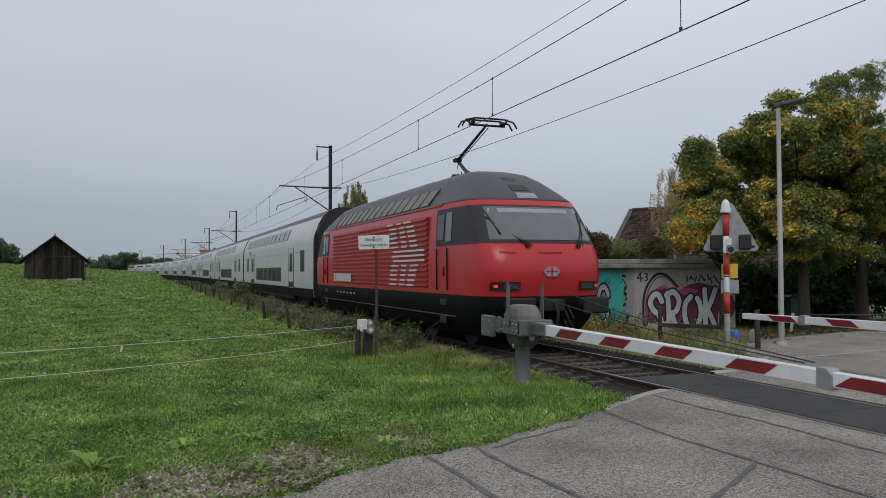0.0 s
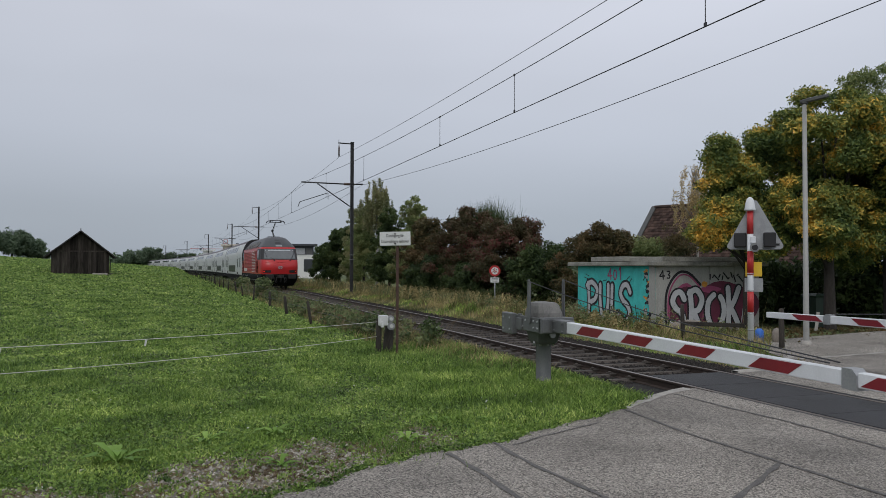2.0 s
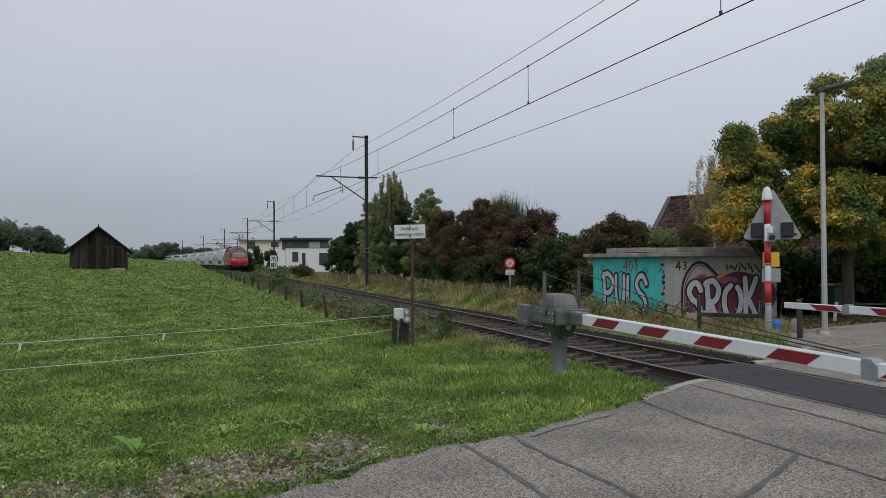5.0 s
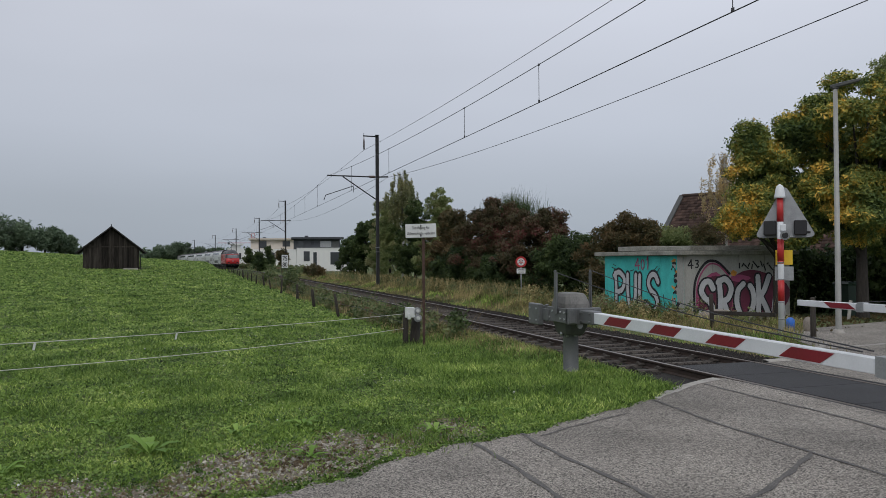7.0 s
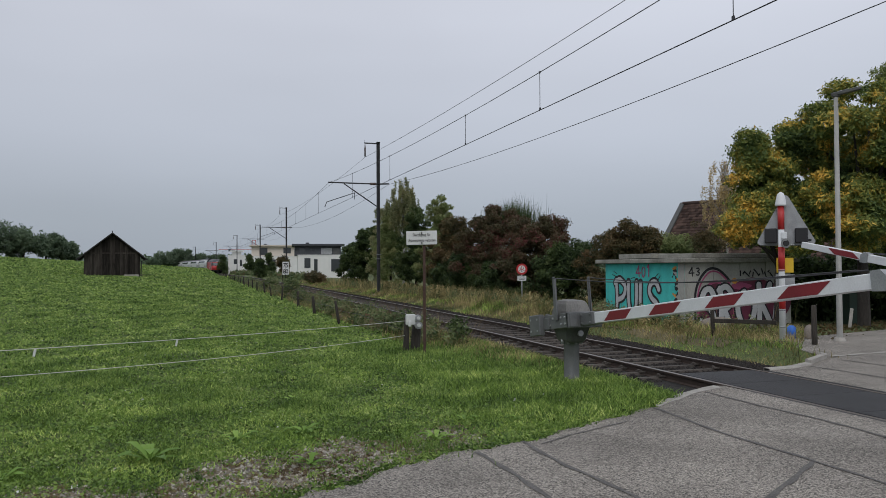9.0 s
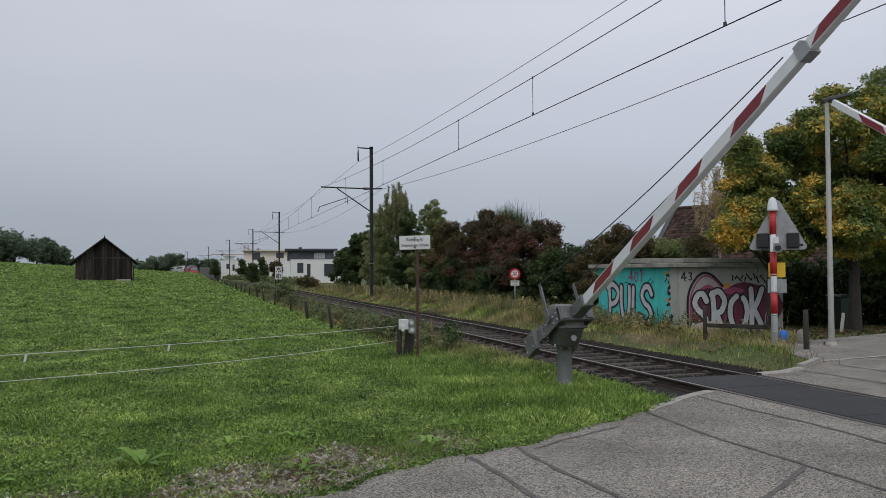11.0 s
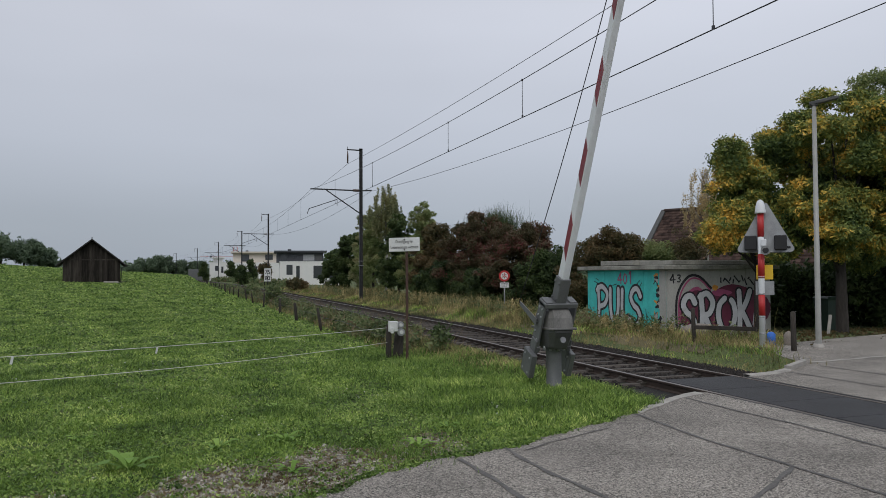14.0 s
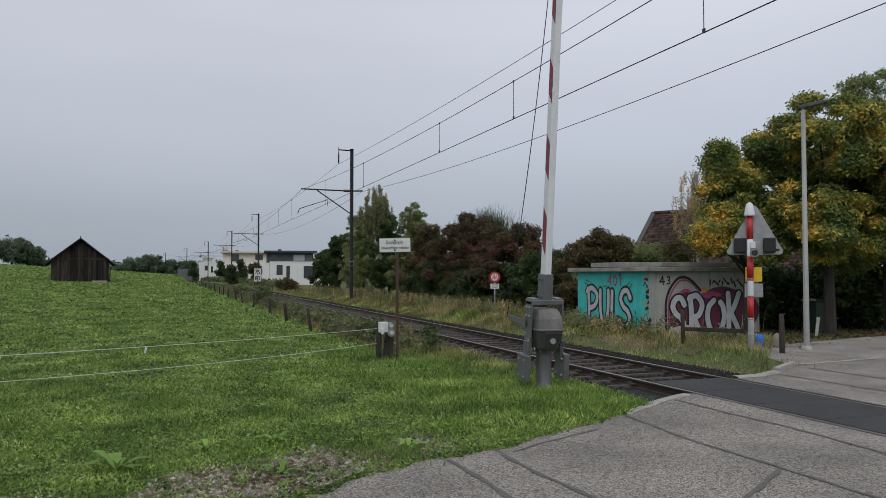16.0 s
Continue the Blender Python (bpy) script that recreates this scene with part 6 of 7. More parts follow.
# hedge along the far side of the track
HEDGE = [
    # name, label, x, y, height, rx, ry, leaves, material, leaf size
    ("hedge_shrub", "dense dark green shrub along the railway", 17.6, 93, 5.3, 2.3, 4.0, 5500, L_GREEN, .26),
    ("hedge_shrub", "dense dark green shrub along the railway", 17.4, 85, 6.6, 2.2, 3.4, 5500, L_GREEN, .25),
    ("hedge_tree", "light green tree among the hedge shrubs", 17.8, 77, 8.2, 2.2, 3.0, 7000, L_BIRCH, .17),
    ("hedge_tree", "grey-green tree among the hedge shrubs", 16.8, 71, 7.4, 2.0, 3.0, 7000, L_LIGHT, .16),
    ("hedge_tree", "dark green tree among the hedge shrubs", 17.2, 63.5, 6.9, 2.0, 2.6, 7000, L_GREEN, .20),
    ("hedge_tree", "pale green tree among the hedge shrubs", 18.0, 59, 7.3, 2.2, 2.6, 7000, L_LIGHT, .19),
    ("hedge_shrub", "greenish brown shrub in the hedge", 17.4, 54, 5.9, 2.2, 3.0, 7500, L_BROWN, .18),
    ("red_shrub", "large dark red autumn shrub beside the railway", 17.8, 47.5, 5.9, 2.6, 3.9, 13000, L_RED, .16),
    ("red_shrub", "dark red autumn shrub beside the railway", 18.0, 41.5, 5.1, 2.4, 3.2, 11000, L_RED, .15),
    ("hedge_shrub", "low green shrub below the red one", 16.4, 50.5, 2.8, 1.5, 4.0, 5500, L_GREEN, .17),
    ("hedge_shrub", "low green shrub below the red one", 16.4, 43, 2.3, 1.3, 4.0, 5000, L_GREEN, .16),
    ("hedge_shrub", "dark gap shrub in the hedge", 18.0, 36.8, 3.4, 2.0, 2.0, 5500, L_GREEN, .15),
    ("brown_shrub", "brownish red shrub behind the hut", 18.3, 32.2, 4.2, 2.0, 2.6, 9500, L_BROWN, .13),
    ("hedge_shrub", "pale green shrub behind the hut", 21.5, 33.6, 3.6, 1.7, 1.6, 5000, L_LIGHT, .14),
]
for i, (nm, lab, x, y, h, rx, ry, nl, ml, sz) in enumerate(HEDGE):
    zz = float(land(x, y))
    hh = h - zz
    tall = nm.endswith("tree")
    crown = [(x, y, zz + hh * .42, rx, ry, hh * .46)]
    if tall:
        crown = [(x, y, zz + hh * .36, rx, ry, hh * .40), (x, y, zz + hh * .74, rx * .6, ry * .6, hh * .28, .45)]
    else:
        crown.append((x + .4, y - .6, zz + hh * .74, rx * .75, ry * .7, hh * .22, .35))
    build_tree(nm, lab, (x, y), hh * .7, crown, int(nl * 4.2), ml, 60 + i, trunk_r=0.11, n_clump=200 if tall else 120, r0=0.30 if tall else 0.11 * min(rx, 2.4) + .16, size=sz * .62, flat=0.72, category="tree" if tall else "shrub", group="railway hedge", limbs=6, drop=0.12)
birch("birch_tree", "tall slender birch with hanging pale foliage", (17.4, 68.5), 9.9, (17.3, 68.3, 7.4, 1.5, 1.5, 2.4), 150, 16000, L_BIRCH, 81, 0.10)
# feathery grass-like shrub standing above the red one
r = np.random.default_rng(5)


def blades(name, base, h, w, material, lean, r, bend=0.35, plain=False):
    """Single grass blades, each of one quad and a tip, or far off of one triangle, from arrays."""
    n = len(base)
    a = r.random(n) * 2 * np.pi
    side = np.stack([np.cos(a), np.sin(a), np.zeros(n)], 1) * (w / 2)[:, None]
    a2 = r.random(n) * 2 * np.pi
    out = np.stack([np.cos(a2), np.sin(a2), np.zeros(n)], 1) * (h * lean * r.random(n))[:, None]
    up = np.zeros((n, 3))
    up[:, 2] = h
    if plain:
        v = np.stack([base - side, base + side, base + up * (1 - .15 * lean * r.random((n, 1))) + out], 1)
        return bulk(name, v.reshape(-1, 3), np.arange(n * 3).reshape(-1, 3), material)
    v = np.stack([base - side, base + side, base + up * .55 + out * bend + side * .7, base + up * .55 + out * bend - side * .7, base + up * (1 - .15 * lean * r.random((n, 1))) + out], 1)
    i = np.arange(n)[:, None] * 5
    f = np.concatenate([i + [0, 1, 2], i + [0, 2, 3], i + [3, 2, 4]], 0)
    return bulk(name, v.reshape(-1, 3), f, material)


fe = thing("feathery_shrub", "upright feathery dark green shrub above the hedge", "shrub", pose(0, 0, 0), "railway hedge")
part("stem", Shape().tube([(20.2, 49.5, -0.6), (20.2, 49.5, 4.6)], [0.12, 0.05], 7), M_BARK, fe)
bs = np.stack([20.2 + r.normal(size=2600) * .75, 49.5 + r.normal(size=2600) * 1.3, 3.6 + 1.3 * r.random(2600)], 1)
part("crown", blades("crown", bs, 0.9 + 1.1 * r.random(2600) * np.exp(-((bs[:, 0] - 20.2) / 1.1) ** 2), np.full(2600, .022), L_GREEN, 0.6, r), None, fe)


def scatter(r, n, box, keep):
    """Random points (x, y, ground) in a box that satisfy keep."""
    x = box[0] + (box[1] - box[0]) * r.random(n)
    y = box[2] + (box[3] - box[2]) * r.random(n)
    k = keep(x, y)
    x, y = x[k], y[k]
    return np.stack([x, y, land(x, y)], 1)


def on_turf(x, y):
    edge = border(np.clip(x, -8, 7.1)) + 0.04 * np.sin(x * 9)
    left = (x < 6.85) & (y > edge - 0.03)
    return left


def grit(x, y):
    """How bare the ground is beside the lane, 0 to 1."""
    d = y - border(np.clip(x, -8, 7))
    along_ = smooth(-3.5, -0.5, x) * smooth(3.2, 2.3, x)
    wide = 1.4 + 0.3 * np.sin(x * 2.3) + 0.2 * np.sin(x * 5.1 + 1)
    return along_ * smooth(wide + .35, wide - .35, d)


r = np.random.default_rng(21)
n = 620000
dd = 6.0 * np.exp(r.random(n) ** 0.95 * math.log(175 / 6.0))
aa = np.radians(-13 + 46 * r.random(n) ** np.where(dd > 40, 1.6, 1.0))
x, y = dd * np.sin(aa), dd * np.cos(aa)
k = on_turf(x, y) & (r.random(n) > grit(x, y) * 0.93) & (np.maximum(np.abs(x + 7.95) / 2.6, np.abs(y - 82.5) / 3.4) > 1)
tuft = 0.5 + 0.5 * np.sin(x * 3.1 + 2 * np.sin(y * 1.7)) * np.sin(y * 2.7 + 1.5 * np.sin(x * 2.1))
k &= r.random(n) < 0.30 + 0.70 * tuft
x, y, dd, tuft = x[k], y[k], dd[k], tuft[k]
tuft = tuft * 0.7 + 0.3 * (0.5 + 0.5 * np.sin(x * 0.9 + 1.3 * np.sin(y * .5)) * np.sin(y * .45 + x * .3))
verge = smooth(2.6, 4.2, x) * smooth(18, 12, y)
hgt = (0.026 + 0.0006 * dd + 0.034 * tuft + 0.045 * verge) * (0.5 + r.random(len(x)))
near_ = dd < 20
for sel, plain_ in ((near_, False), (~near_, True)):
    base_ = np.stack([x[sel], y[sel], land(x[sel], y[sel]) - 0.008], 1)
    solo("meadow_grass", blades("meadow_grass", base_, hgt[sel], (0.0062 + 0.0008 * dd[sel]) * (1.25 if plain_ else 1), L_GRASS, 1.7, r, 0.5, plain_), None,
         "short green meadow grass blades near the lane" if not plain_ else "short meadow grass rising to the crest", "grass", kind="stuff")

# low clover and plantain leaves between the blades
n = 300000
dd = 6.0 * np.exp(r.random(n) ** 0.95 * math.log(150 / 6.0))
aa = np.radians(-13 + 46 * r.random(n) ** np.where(dd > 40, 1.6, 1.0))
x, y = dd * np.sin(aa), dd * np.cos(aa)
k = on_turf(x, y) & (r.random(n) > grit(x, y) * 0.9) & (np.maximum(np.abs(x + 7.95) / 2.6, np.abs(y - 82.5) / 3.4) > 1)
k &= r.random(n) < 0.35 + 0.65 * (0.5 + 0.5 * np.sin(x * 4.3 + 2 * np.sin(y * 2.9)) * np.sin(y * 3.7 + 2 * np.sin(x * 3.3)))
x, y, dd = x[k], y[k], dd[k]
n = len(x)
p = np.stack([x, y, land(x, y) + 0.012 + (0.03 + 0.0006 * dd) * r.random(n)], 1)
nr = r.normal(size=(n, 3)) * 0.55 + np.array([0, -0.25, 1.0])
nr /= np.linalg.norm(nr, axis=1)[:, None]
tt = np.cross(nr, r.normal(size=(n, 3)))
tt /= np.linalg.norm(tt, axis=1)[:, None]
bb = np.cross(nr, tt)
sz = ((0.0085 + 0.00115 * dd) * (0.6 + 0.8 * r.random(n)))[:, None]
v = np.stack([p - tt * sz, p + bb * sz * .6, p + tt * sz, p - bb * sz * .6], 1).reshape(-1, 3)
solo("meadow_herbs", bulk("meadow_herbs", v, np.arange(n * 4).reshape(-1, 4), L_HERB), None, "low green clover and herb leaves in the turf", "herbs", kind="stuff")

# darker tufts standing out of the turf
tb = []
for k in range(46):
    d_, a_ = 7.5 + 38 * r.random() ** 1.3, math.radians(-11 + 27 * r.random())
    cx_, cy_ = d_ * math.sin(a_), d_ * math.cos(a_)
    if not on_turf(np.array([cx_]), np.array([cy_]))[0]:
        continue
    m_ = 420
    tb.append(np.stack([cx_ + r.normal(size=m_) * (.10 + .012 * d_), cy_ + r.normal(size=m_) * (.10 + .02 * d_), np.zeros(m_)], 1))
tb = np.concatenate(tb)
tb[:, 2] = land(tb[:, 0], tb[:, 1]) - .01
solo("grass_tufts", blades("grass_tufts", tb, 0.06 + 0.10 * r.random(len(tb)), 0.006 + 0.0005 * tb[:, 1], L_HERB, 1.4, r), None, "darker uneven tufts in the meadow", "grass", kind="stuff")

# taller green grass on the verge round the barrier post
bs = scatter(r, 24000, (3.0, 6.75, 8.2, 17.5), lambda x, y: on_turf(x, y) & (r.random(len(x)) < 0.35 + 0.65 * smooth(3, 5, x)))
solo("verge_grass", blades("verge_grass", bs, 0.05 + 0.12 * r.random(len(bs)) ** 2, np.full(len(bs), .013), L_HERB, 1.3, r), None, "lush taller green grass on the verge", "grass", kind="stuff")
# dry grass near the rails on the meadow side
bs = scatter(r, 42000, (4.6, 6.75, 11.2, 60), lambda x, y: r.random(len(x)) < smooth(4.7, 6.2, x + 0.25 * np.sin(y * .9)) * smooth(11.0, 14.0, y) * (0.25 + 0.75 * smooth(60, 16, y)))
solo("dry_grass", blades("dry_grass", bs, 0.06 + 0.15 * r.random(len(bs)) ** 1.6, 0.008 + 0.0004 * bs[:, 1], L_STRAW, 1.0, r), None, "dry straw-coloured grass beside the ballast", "grass", kind="stuff")
bs = scatter(r, 9000, (4.35, 5.9, 16.5, 70), lambda x, y: r.random(len(x)) < (0.3 + .7 * (np.sin(y * .8) * np.sin(x * 3 + y * .3) > 0)) * smooth(80, 18, y))
solo("dry_grass", blades("dry_grass", bs, 0.10 + 0.26 * r.random(len(bs)) ** 1.5, 0.008 + 0.0004 * bs[:, 1], L_STRAW, 0.9, r), None, "dry pale stalks among the fence brambles", "grass", kind="stuff")
# tall dry weeds on the far side
bs = scatter(r, 150000, (9.9, 16.6, 11.2, 105), lambda x, y: (x > 10.15 + 0.2 * np.sin(y)) & (r.random(len(x)) < (0.10 + 0.9 * smooth(105, 20, y))) & ((y > 12.4 + (x - 11) * 1.1) | ((x < 11.4) & (y > 11.6))) & ~((x > 15.6) & (y > 22.9) & (y < 28.8)) & (r.random(len(x)) < smooth(10.0, 11.6, x) * .8 + .2))
hh = (0.16 + 0.34 * r.random(len(bs)) ** 1.5) * (0.5 + 0.5 * smooth(10.2, 12.2, bs[:, 0])) * (1 + 0.15 * smooth(13, 15.5, bs[:, 0]) * smooth(24, 32, bs[:, 1])) * (1 - .3 * smooth(36, 60, bs[:, 1]))
patch = 0.5 + 0.5 * np.sin(bs[:, 0] * 1.1 + 1.7 * np.sin(bs[:, 1] * .55)) * np.sin(bs[:, 1] * .8 + 1.2 * np.sin(bs[:, 0] * .9))
hh *= (0.5 + 0.95 * patch) * (0.68 + .32 * smooth(22, 30, bs[:, 1]))
lush = (np.sin(bs[:, 0] * 1.3 + bs[:, 1] * .8) + r.normal(size=len(bs)) * .7 - 0.25 * (bs[:, 1] < 16)) > 0.5
solo("dry_grass", blades("dry_grass", bs[~lush], hh[~lush], 0.008 + 0.00045 * bs[~lush, 1], L_STRAW, 1.35, r), None, "tall dry straw grass along the far verge", "grass", kind="stuff")
solo("verge_grass", blades("verge_grass", bs[lush], hh[lush] * .8, 0.010 + 0.00045 * bs[lush, 1], L_GRASS, 0.9, r), None, "green grass mixed into the dry far verge", "grass", kind="stuff")
# tall seed stalks
bs = scatter(r, 5200, (11.6, 15.6, 17, 80), lambda x, y: ((y > 29) | (r.random(len(x)) < .04)) & (np.sin(x * 2 + y * .5) > -0.3) & ~((x > 15.5) & (y > 22.9) & (y < 28.8)))
solo("seed_stalks", blades("seed_stalks", bs, 0.45 + 0.65 * r.random(len(bs)), 0.010 + 0.0003 * bs[:, 1], L_STRAW, 0.6, r), None, "tall pale seed stalks in the far verge", "tall weeds", kind="stuff")
cl = scatter(r, 420, (12.0, 15.8, 17, 75), lambda x, y: (y > 28) | ((x < 14.6) & (r.random(len(x)) < .5)))
cl = np.concatenate([cl + [0, 0, .3], (0.15 + .2 * r.random(len(cl)))[:, None]], 1)
solo("verge_weeds", foliage("verge_weeds", cl, 34000, 0.06, L_BRAMBLE, 8, 1.2, .2), None, "mixed leafy weeds in the far verge", "weeds", kind="stuff")
cl = scatter(r, 520, (11.9, 15.7, 17, 62), lambda x, y: (np.sin(x * 1.7 + y * .6) > -.4) & ~((x > 15.4) & (y > 22.7) & (y < 28.8)))
up_ = (.22 + .55 * r.random(len(cl))) * (0.45 + .55 * smooth(22, 30, cl[:, 1]))
cl = np.concatenate([np.concatenate([cl + np.stack([np.zeros(len(cl)), np.zeros(len(cl)), up_ * k], 1), np.full((len(cl), 1), w_)], 1) for k, w_ in ((.45, .13), (.75, .12), (1.0, .09))])
solo("verge_weeds", foliage("verge_weeds", cl, 30000, 0.05, L_STRAW, 28, 1.3, .1, 2.2), None, "withered fluffy weeds in the far verge", "weeds", kind="stuff")
# brambles over the fence line
cl = []
for yy in np.arange(16.6, 120, 0.34):
    for q in range(2):
        hgt_ = 0.48 + 0.34 * math.sin(yy * 1.3) * math.sin(yy * .37 + 1) + .12 * math.sin(yy * 3.1)
        cl.append((5.15 + r.normal() * .34, yy + r.normal() * .3, float(land(4.75, yy)) + max(.08, hgt_ * (.68 if yy < 21 else .46) * (.5 + .7 * r.random())), 0.14 + .22 * r.random()))
solo("brambles", foliage("brambles", cl, 64000, 0.078, L_BRAMBLE, 9, 0.9, .3, 1.3), None, "tangled brambles growing along the fence", "brambles", kind="stuff")
cl = np.asarray(cl)
cl = cl[cl[:, 1] < 60]
bs = cl[r.integers(0, len(cl), 900), :3] + r.normal(size=(900, 3)) * [.25, .25, .05]
bs[:, 2] = land(bs[:, 0], bs[:, 1])
solo("bramble_canes", blades("bramble_canes", bs, 0.5 + .5 * r.random(900), np.full(900, .012), L_DEAD, 1.4, r), None, "bare brown bramble canes on the fence", "brambles", kind="stuff")
build_tree("fence_bush", "wild green bush with pale flowers on the fence line", (4.9, 46.0), 1.2, [(5.0, 46, .65, .55, .8, .6)], 1500, L_BRAMBLE, 41, trunk_r=.05, n_clump=24, r0=.36, size=.10, category="bush")
build_tree("fence_bush", "dark bush on the fence line", (4.9, 60.0), 1.0, [(5.0, 60, .5, .5, 1.0, .45)], 1300, L_BRAMBLE, 42, trunk_r=.05, n_clump=22, r0=.4, size=.12, category="bush")
build_tree("red_bush", "reddish autumn bush beside the track", (11.9, 86.0), 1.0, [(11.9, 86, 0.6, 1.2, 3.4, .8)], 3600, L_BROWN, 43, trunk_r=.05, n_clump=22, r0=.45, size=.15, category="bush")
build_tree("green_bush", "small green tree beside the track", (10.95, 112.0), 2.6, [(10.95, 112, 2.2, 1.1, 1.2, 1.6)], 3000, L_BROWN, 44, trunk_r=.06, n_clump=22, r0=.5, size=.20, category="bush")
# low dark scrub following the far side of the line
cl = [(float(track_x(yy)) + 4.6 + r.normal() * .9, yy, 0.25 + .3 * r.random(), .5 + .5 * r.random()) for yy in np.arange(100, 330, 1.3)]
solo("line_scrub", foliage("line_scrub", cl, 12000, 0.30, L_BRAMBLE, 19, .8, .3), None, "low dark scrub along the line", "scrub", kind="stuff")

# dry ground strips under the weeds
for nm, xs_, ys_ in (("far_verge_soil", np.linspace(11.0, 16.4, 24), np.linspace(14.5, 105, 150)), ("near_verge_soil", np.linspace(5.5, 6.5, 8), np.linspace(13.5, 70, 110))):
    v, f = sheet(xs_, ys_, land, 0.006)
    cen = v[f].mean(1)
    ok = (cen[:, 0] > 11.2 + .3 * np.sin(cen[:, 1])) & (cen[:, 1] > 14.5 + (cen[:, 0] - 11) * 1.2) if nm[0] == "f" else cen[:, 0] > 5.75 + .2 * np.sin(cen[:, 1] * .9)
    solo(nm, bulk(nm, v, f[ok], M_DRY, True), None, "dry brown soil under the trackside weeds", "soil", kind="structure")

# bare gritty patch beside the lane
gx2, gy2 = np.linspace(-3.4, 2.8, 90), np.linspace(5.0, 8.4, 70)
v, f = sheet(gx2, gy2, land, 0.006)
bare = grit(v[:, 0], v[:, 1]) + 0.18 * np.sin(v[:, 0] * 11 + v[:, 1] * 7) * np.sin(v[:, 1] * 13)
cen = bare[f].mean(1)
solo("gravel_patch", bulk("gravel_patch", v, f[cen > 0.42], M_GRIT, True), None, "bare gravelly soil patch beside the asphalt", "gravel", kind="structure")


def grit_place(r, n):
    p = scatter(r, n, (-3.4, 2.8, 5.2, 8.2), lambda x, y: (y > border(np.clip(x, -8, 7)) - .25) & (r.random(len(x)) < grit(x, y) + .03))
    return p + [0, 0, .008]


solo("pebbles", rocks("pebbles", 15000, grit_place, 0.0145, M_STONE, 4), None, "pale loose pebbles in the gravel patch", "pebbles", kind="stuff")
cl = scatter(r, 900, (-3.4, 6.6, 5.4, 9.6), lambda x, y: on_turf(x, y) & (y < border(np.clip(x, -8, 7)) + 1.6))
xe = -1.0 + 7.9 * r.random(900)
ye = border(xe) + .04 * np.sin(xe * 9) + .10 * r.normal(size=900) ** 2
cl = np.concatenate([cl, np.stack([xe, ye, land(xe, ye)], 1)])
cl = np.concatenate([cl + [0, 0, .01], (.04 + .05 * r.random(len(cl)))[:, None]], 1)
solo("edge_weeds", foliage("edge_weeds", cl, 30000, 0.021, L_HERB, 18, .6, .2, 1.3, broad=True), None, "small clover and weeds along the lane edge", "weeds", kind="stuff")
solo("pebbles", rocks("pebbles", 700, grit_place, 0.034, M_STONE, 6), None, "larger pale stones lying in the gravel patch", "stones", kind="stuff")
q = scatter(r, 5200, (-3.4, 3.0, 5.3, 8.4), lambda x, y: (y > border(np.clip(x, -8, 7)) - .1) & (r.random(len(x)) < grit(x, y) * (.35 + .65 * (np.sin(x * 5 + 2 * np.sin(y * 4)) * np.sin(y * 6) > -.1))))
q = np.concatenate([q + [0, 0, .006], np.full((len(q), 1), .03)], 1)
solo("withered_weeds", foliage("withered_weeds", q, 26000, 0.016, L_DEAD, 24, .5, .1, 1.8), None, "withered brown weeds over the gravel patch", "weeds", kind="stuff")
nb = 700
q = scatter(r, nb, (-6, 5, 6.6, 22), lambda x, y: on_turf(x, y) & (np.sin(x * 1.9) * np.sin(y * 1.4 + 1) > .45))
q = np.concatenate([q + [0, 0, .05], np.full((len(q), 1), .012)], 1)
solo("clover_flowers", foliage("clover_flowers", q, len(q) * 2, 0.018, M_SIGNW, 23, 1, .2, 1, broad=True), None, "tiny white clover flowers in the meadow", "flowers", kind="stuff")


def rosette(x, y, n, size, seed):
    rr = random.Random(seed)
    s = Shape()
    z = float(land(x, y))
    for i in range(n):
        a = 6.283 * i / n + rr.uniform(-.3, .3)
        L_ = 1.35 * size * rr.uniform(.6, 1.1)
        d = Vector((math.cos(a), math.sin(a), 0))
        nn = Vector((-d.y, d.x, 0))
        lift = rr.uniform(.35, .9)
        o = Vector((x, y, z))
        rows = []
        for t, w in ((0, .12), (.3, .5), (.6, .8), (.85, .6), (1, .05)):
            p = o + d * L_ * t + Vector((0, 0, L_ * lift * math.sin(t * 2.2) * .6))
            rows.append([p - nn * w * L_ * .17, p + Vector((0, 0, -.01 * w)), p + nn * w * L_ * .17])
        s.loft(rows, closed=False)
    solo("broadleaf_weed", s, L_LUSH, "bright green broad-leaved weed in the meadow", "weed", kind="stuff")


for i, (x, y, n_, sz) in enumerate(((-0.45, 7.75, 12, .22), (0.35, 8.35, 10, .17), (1.05, 8.5, 10, .16), (2.3, 7.75, 14, .15), (0.95, 7.15, 12, .14), (-2.3, 9.2, 9, .15), (2.9, 8.6, 9, .13), (-1.0, 9.2, 9, .14), (1.2, 10.6, 9, .16), (3.5, 8.4, 12, .13), (-1.6, 7.4, 9, .15))):
    rosette(x, y, n_, sz, i)


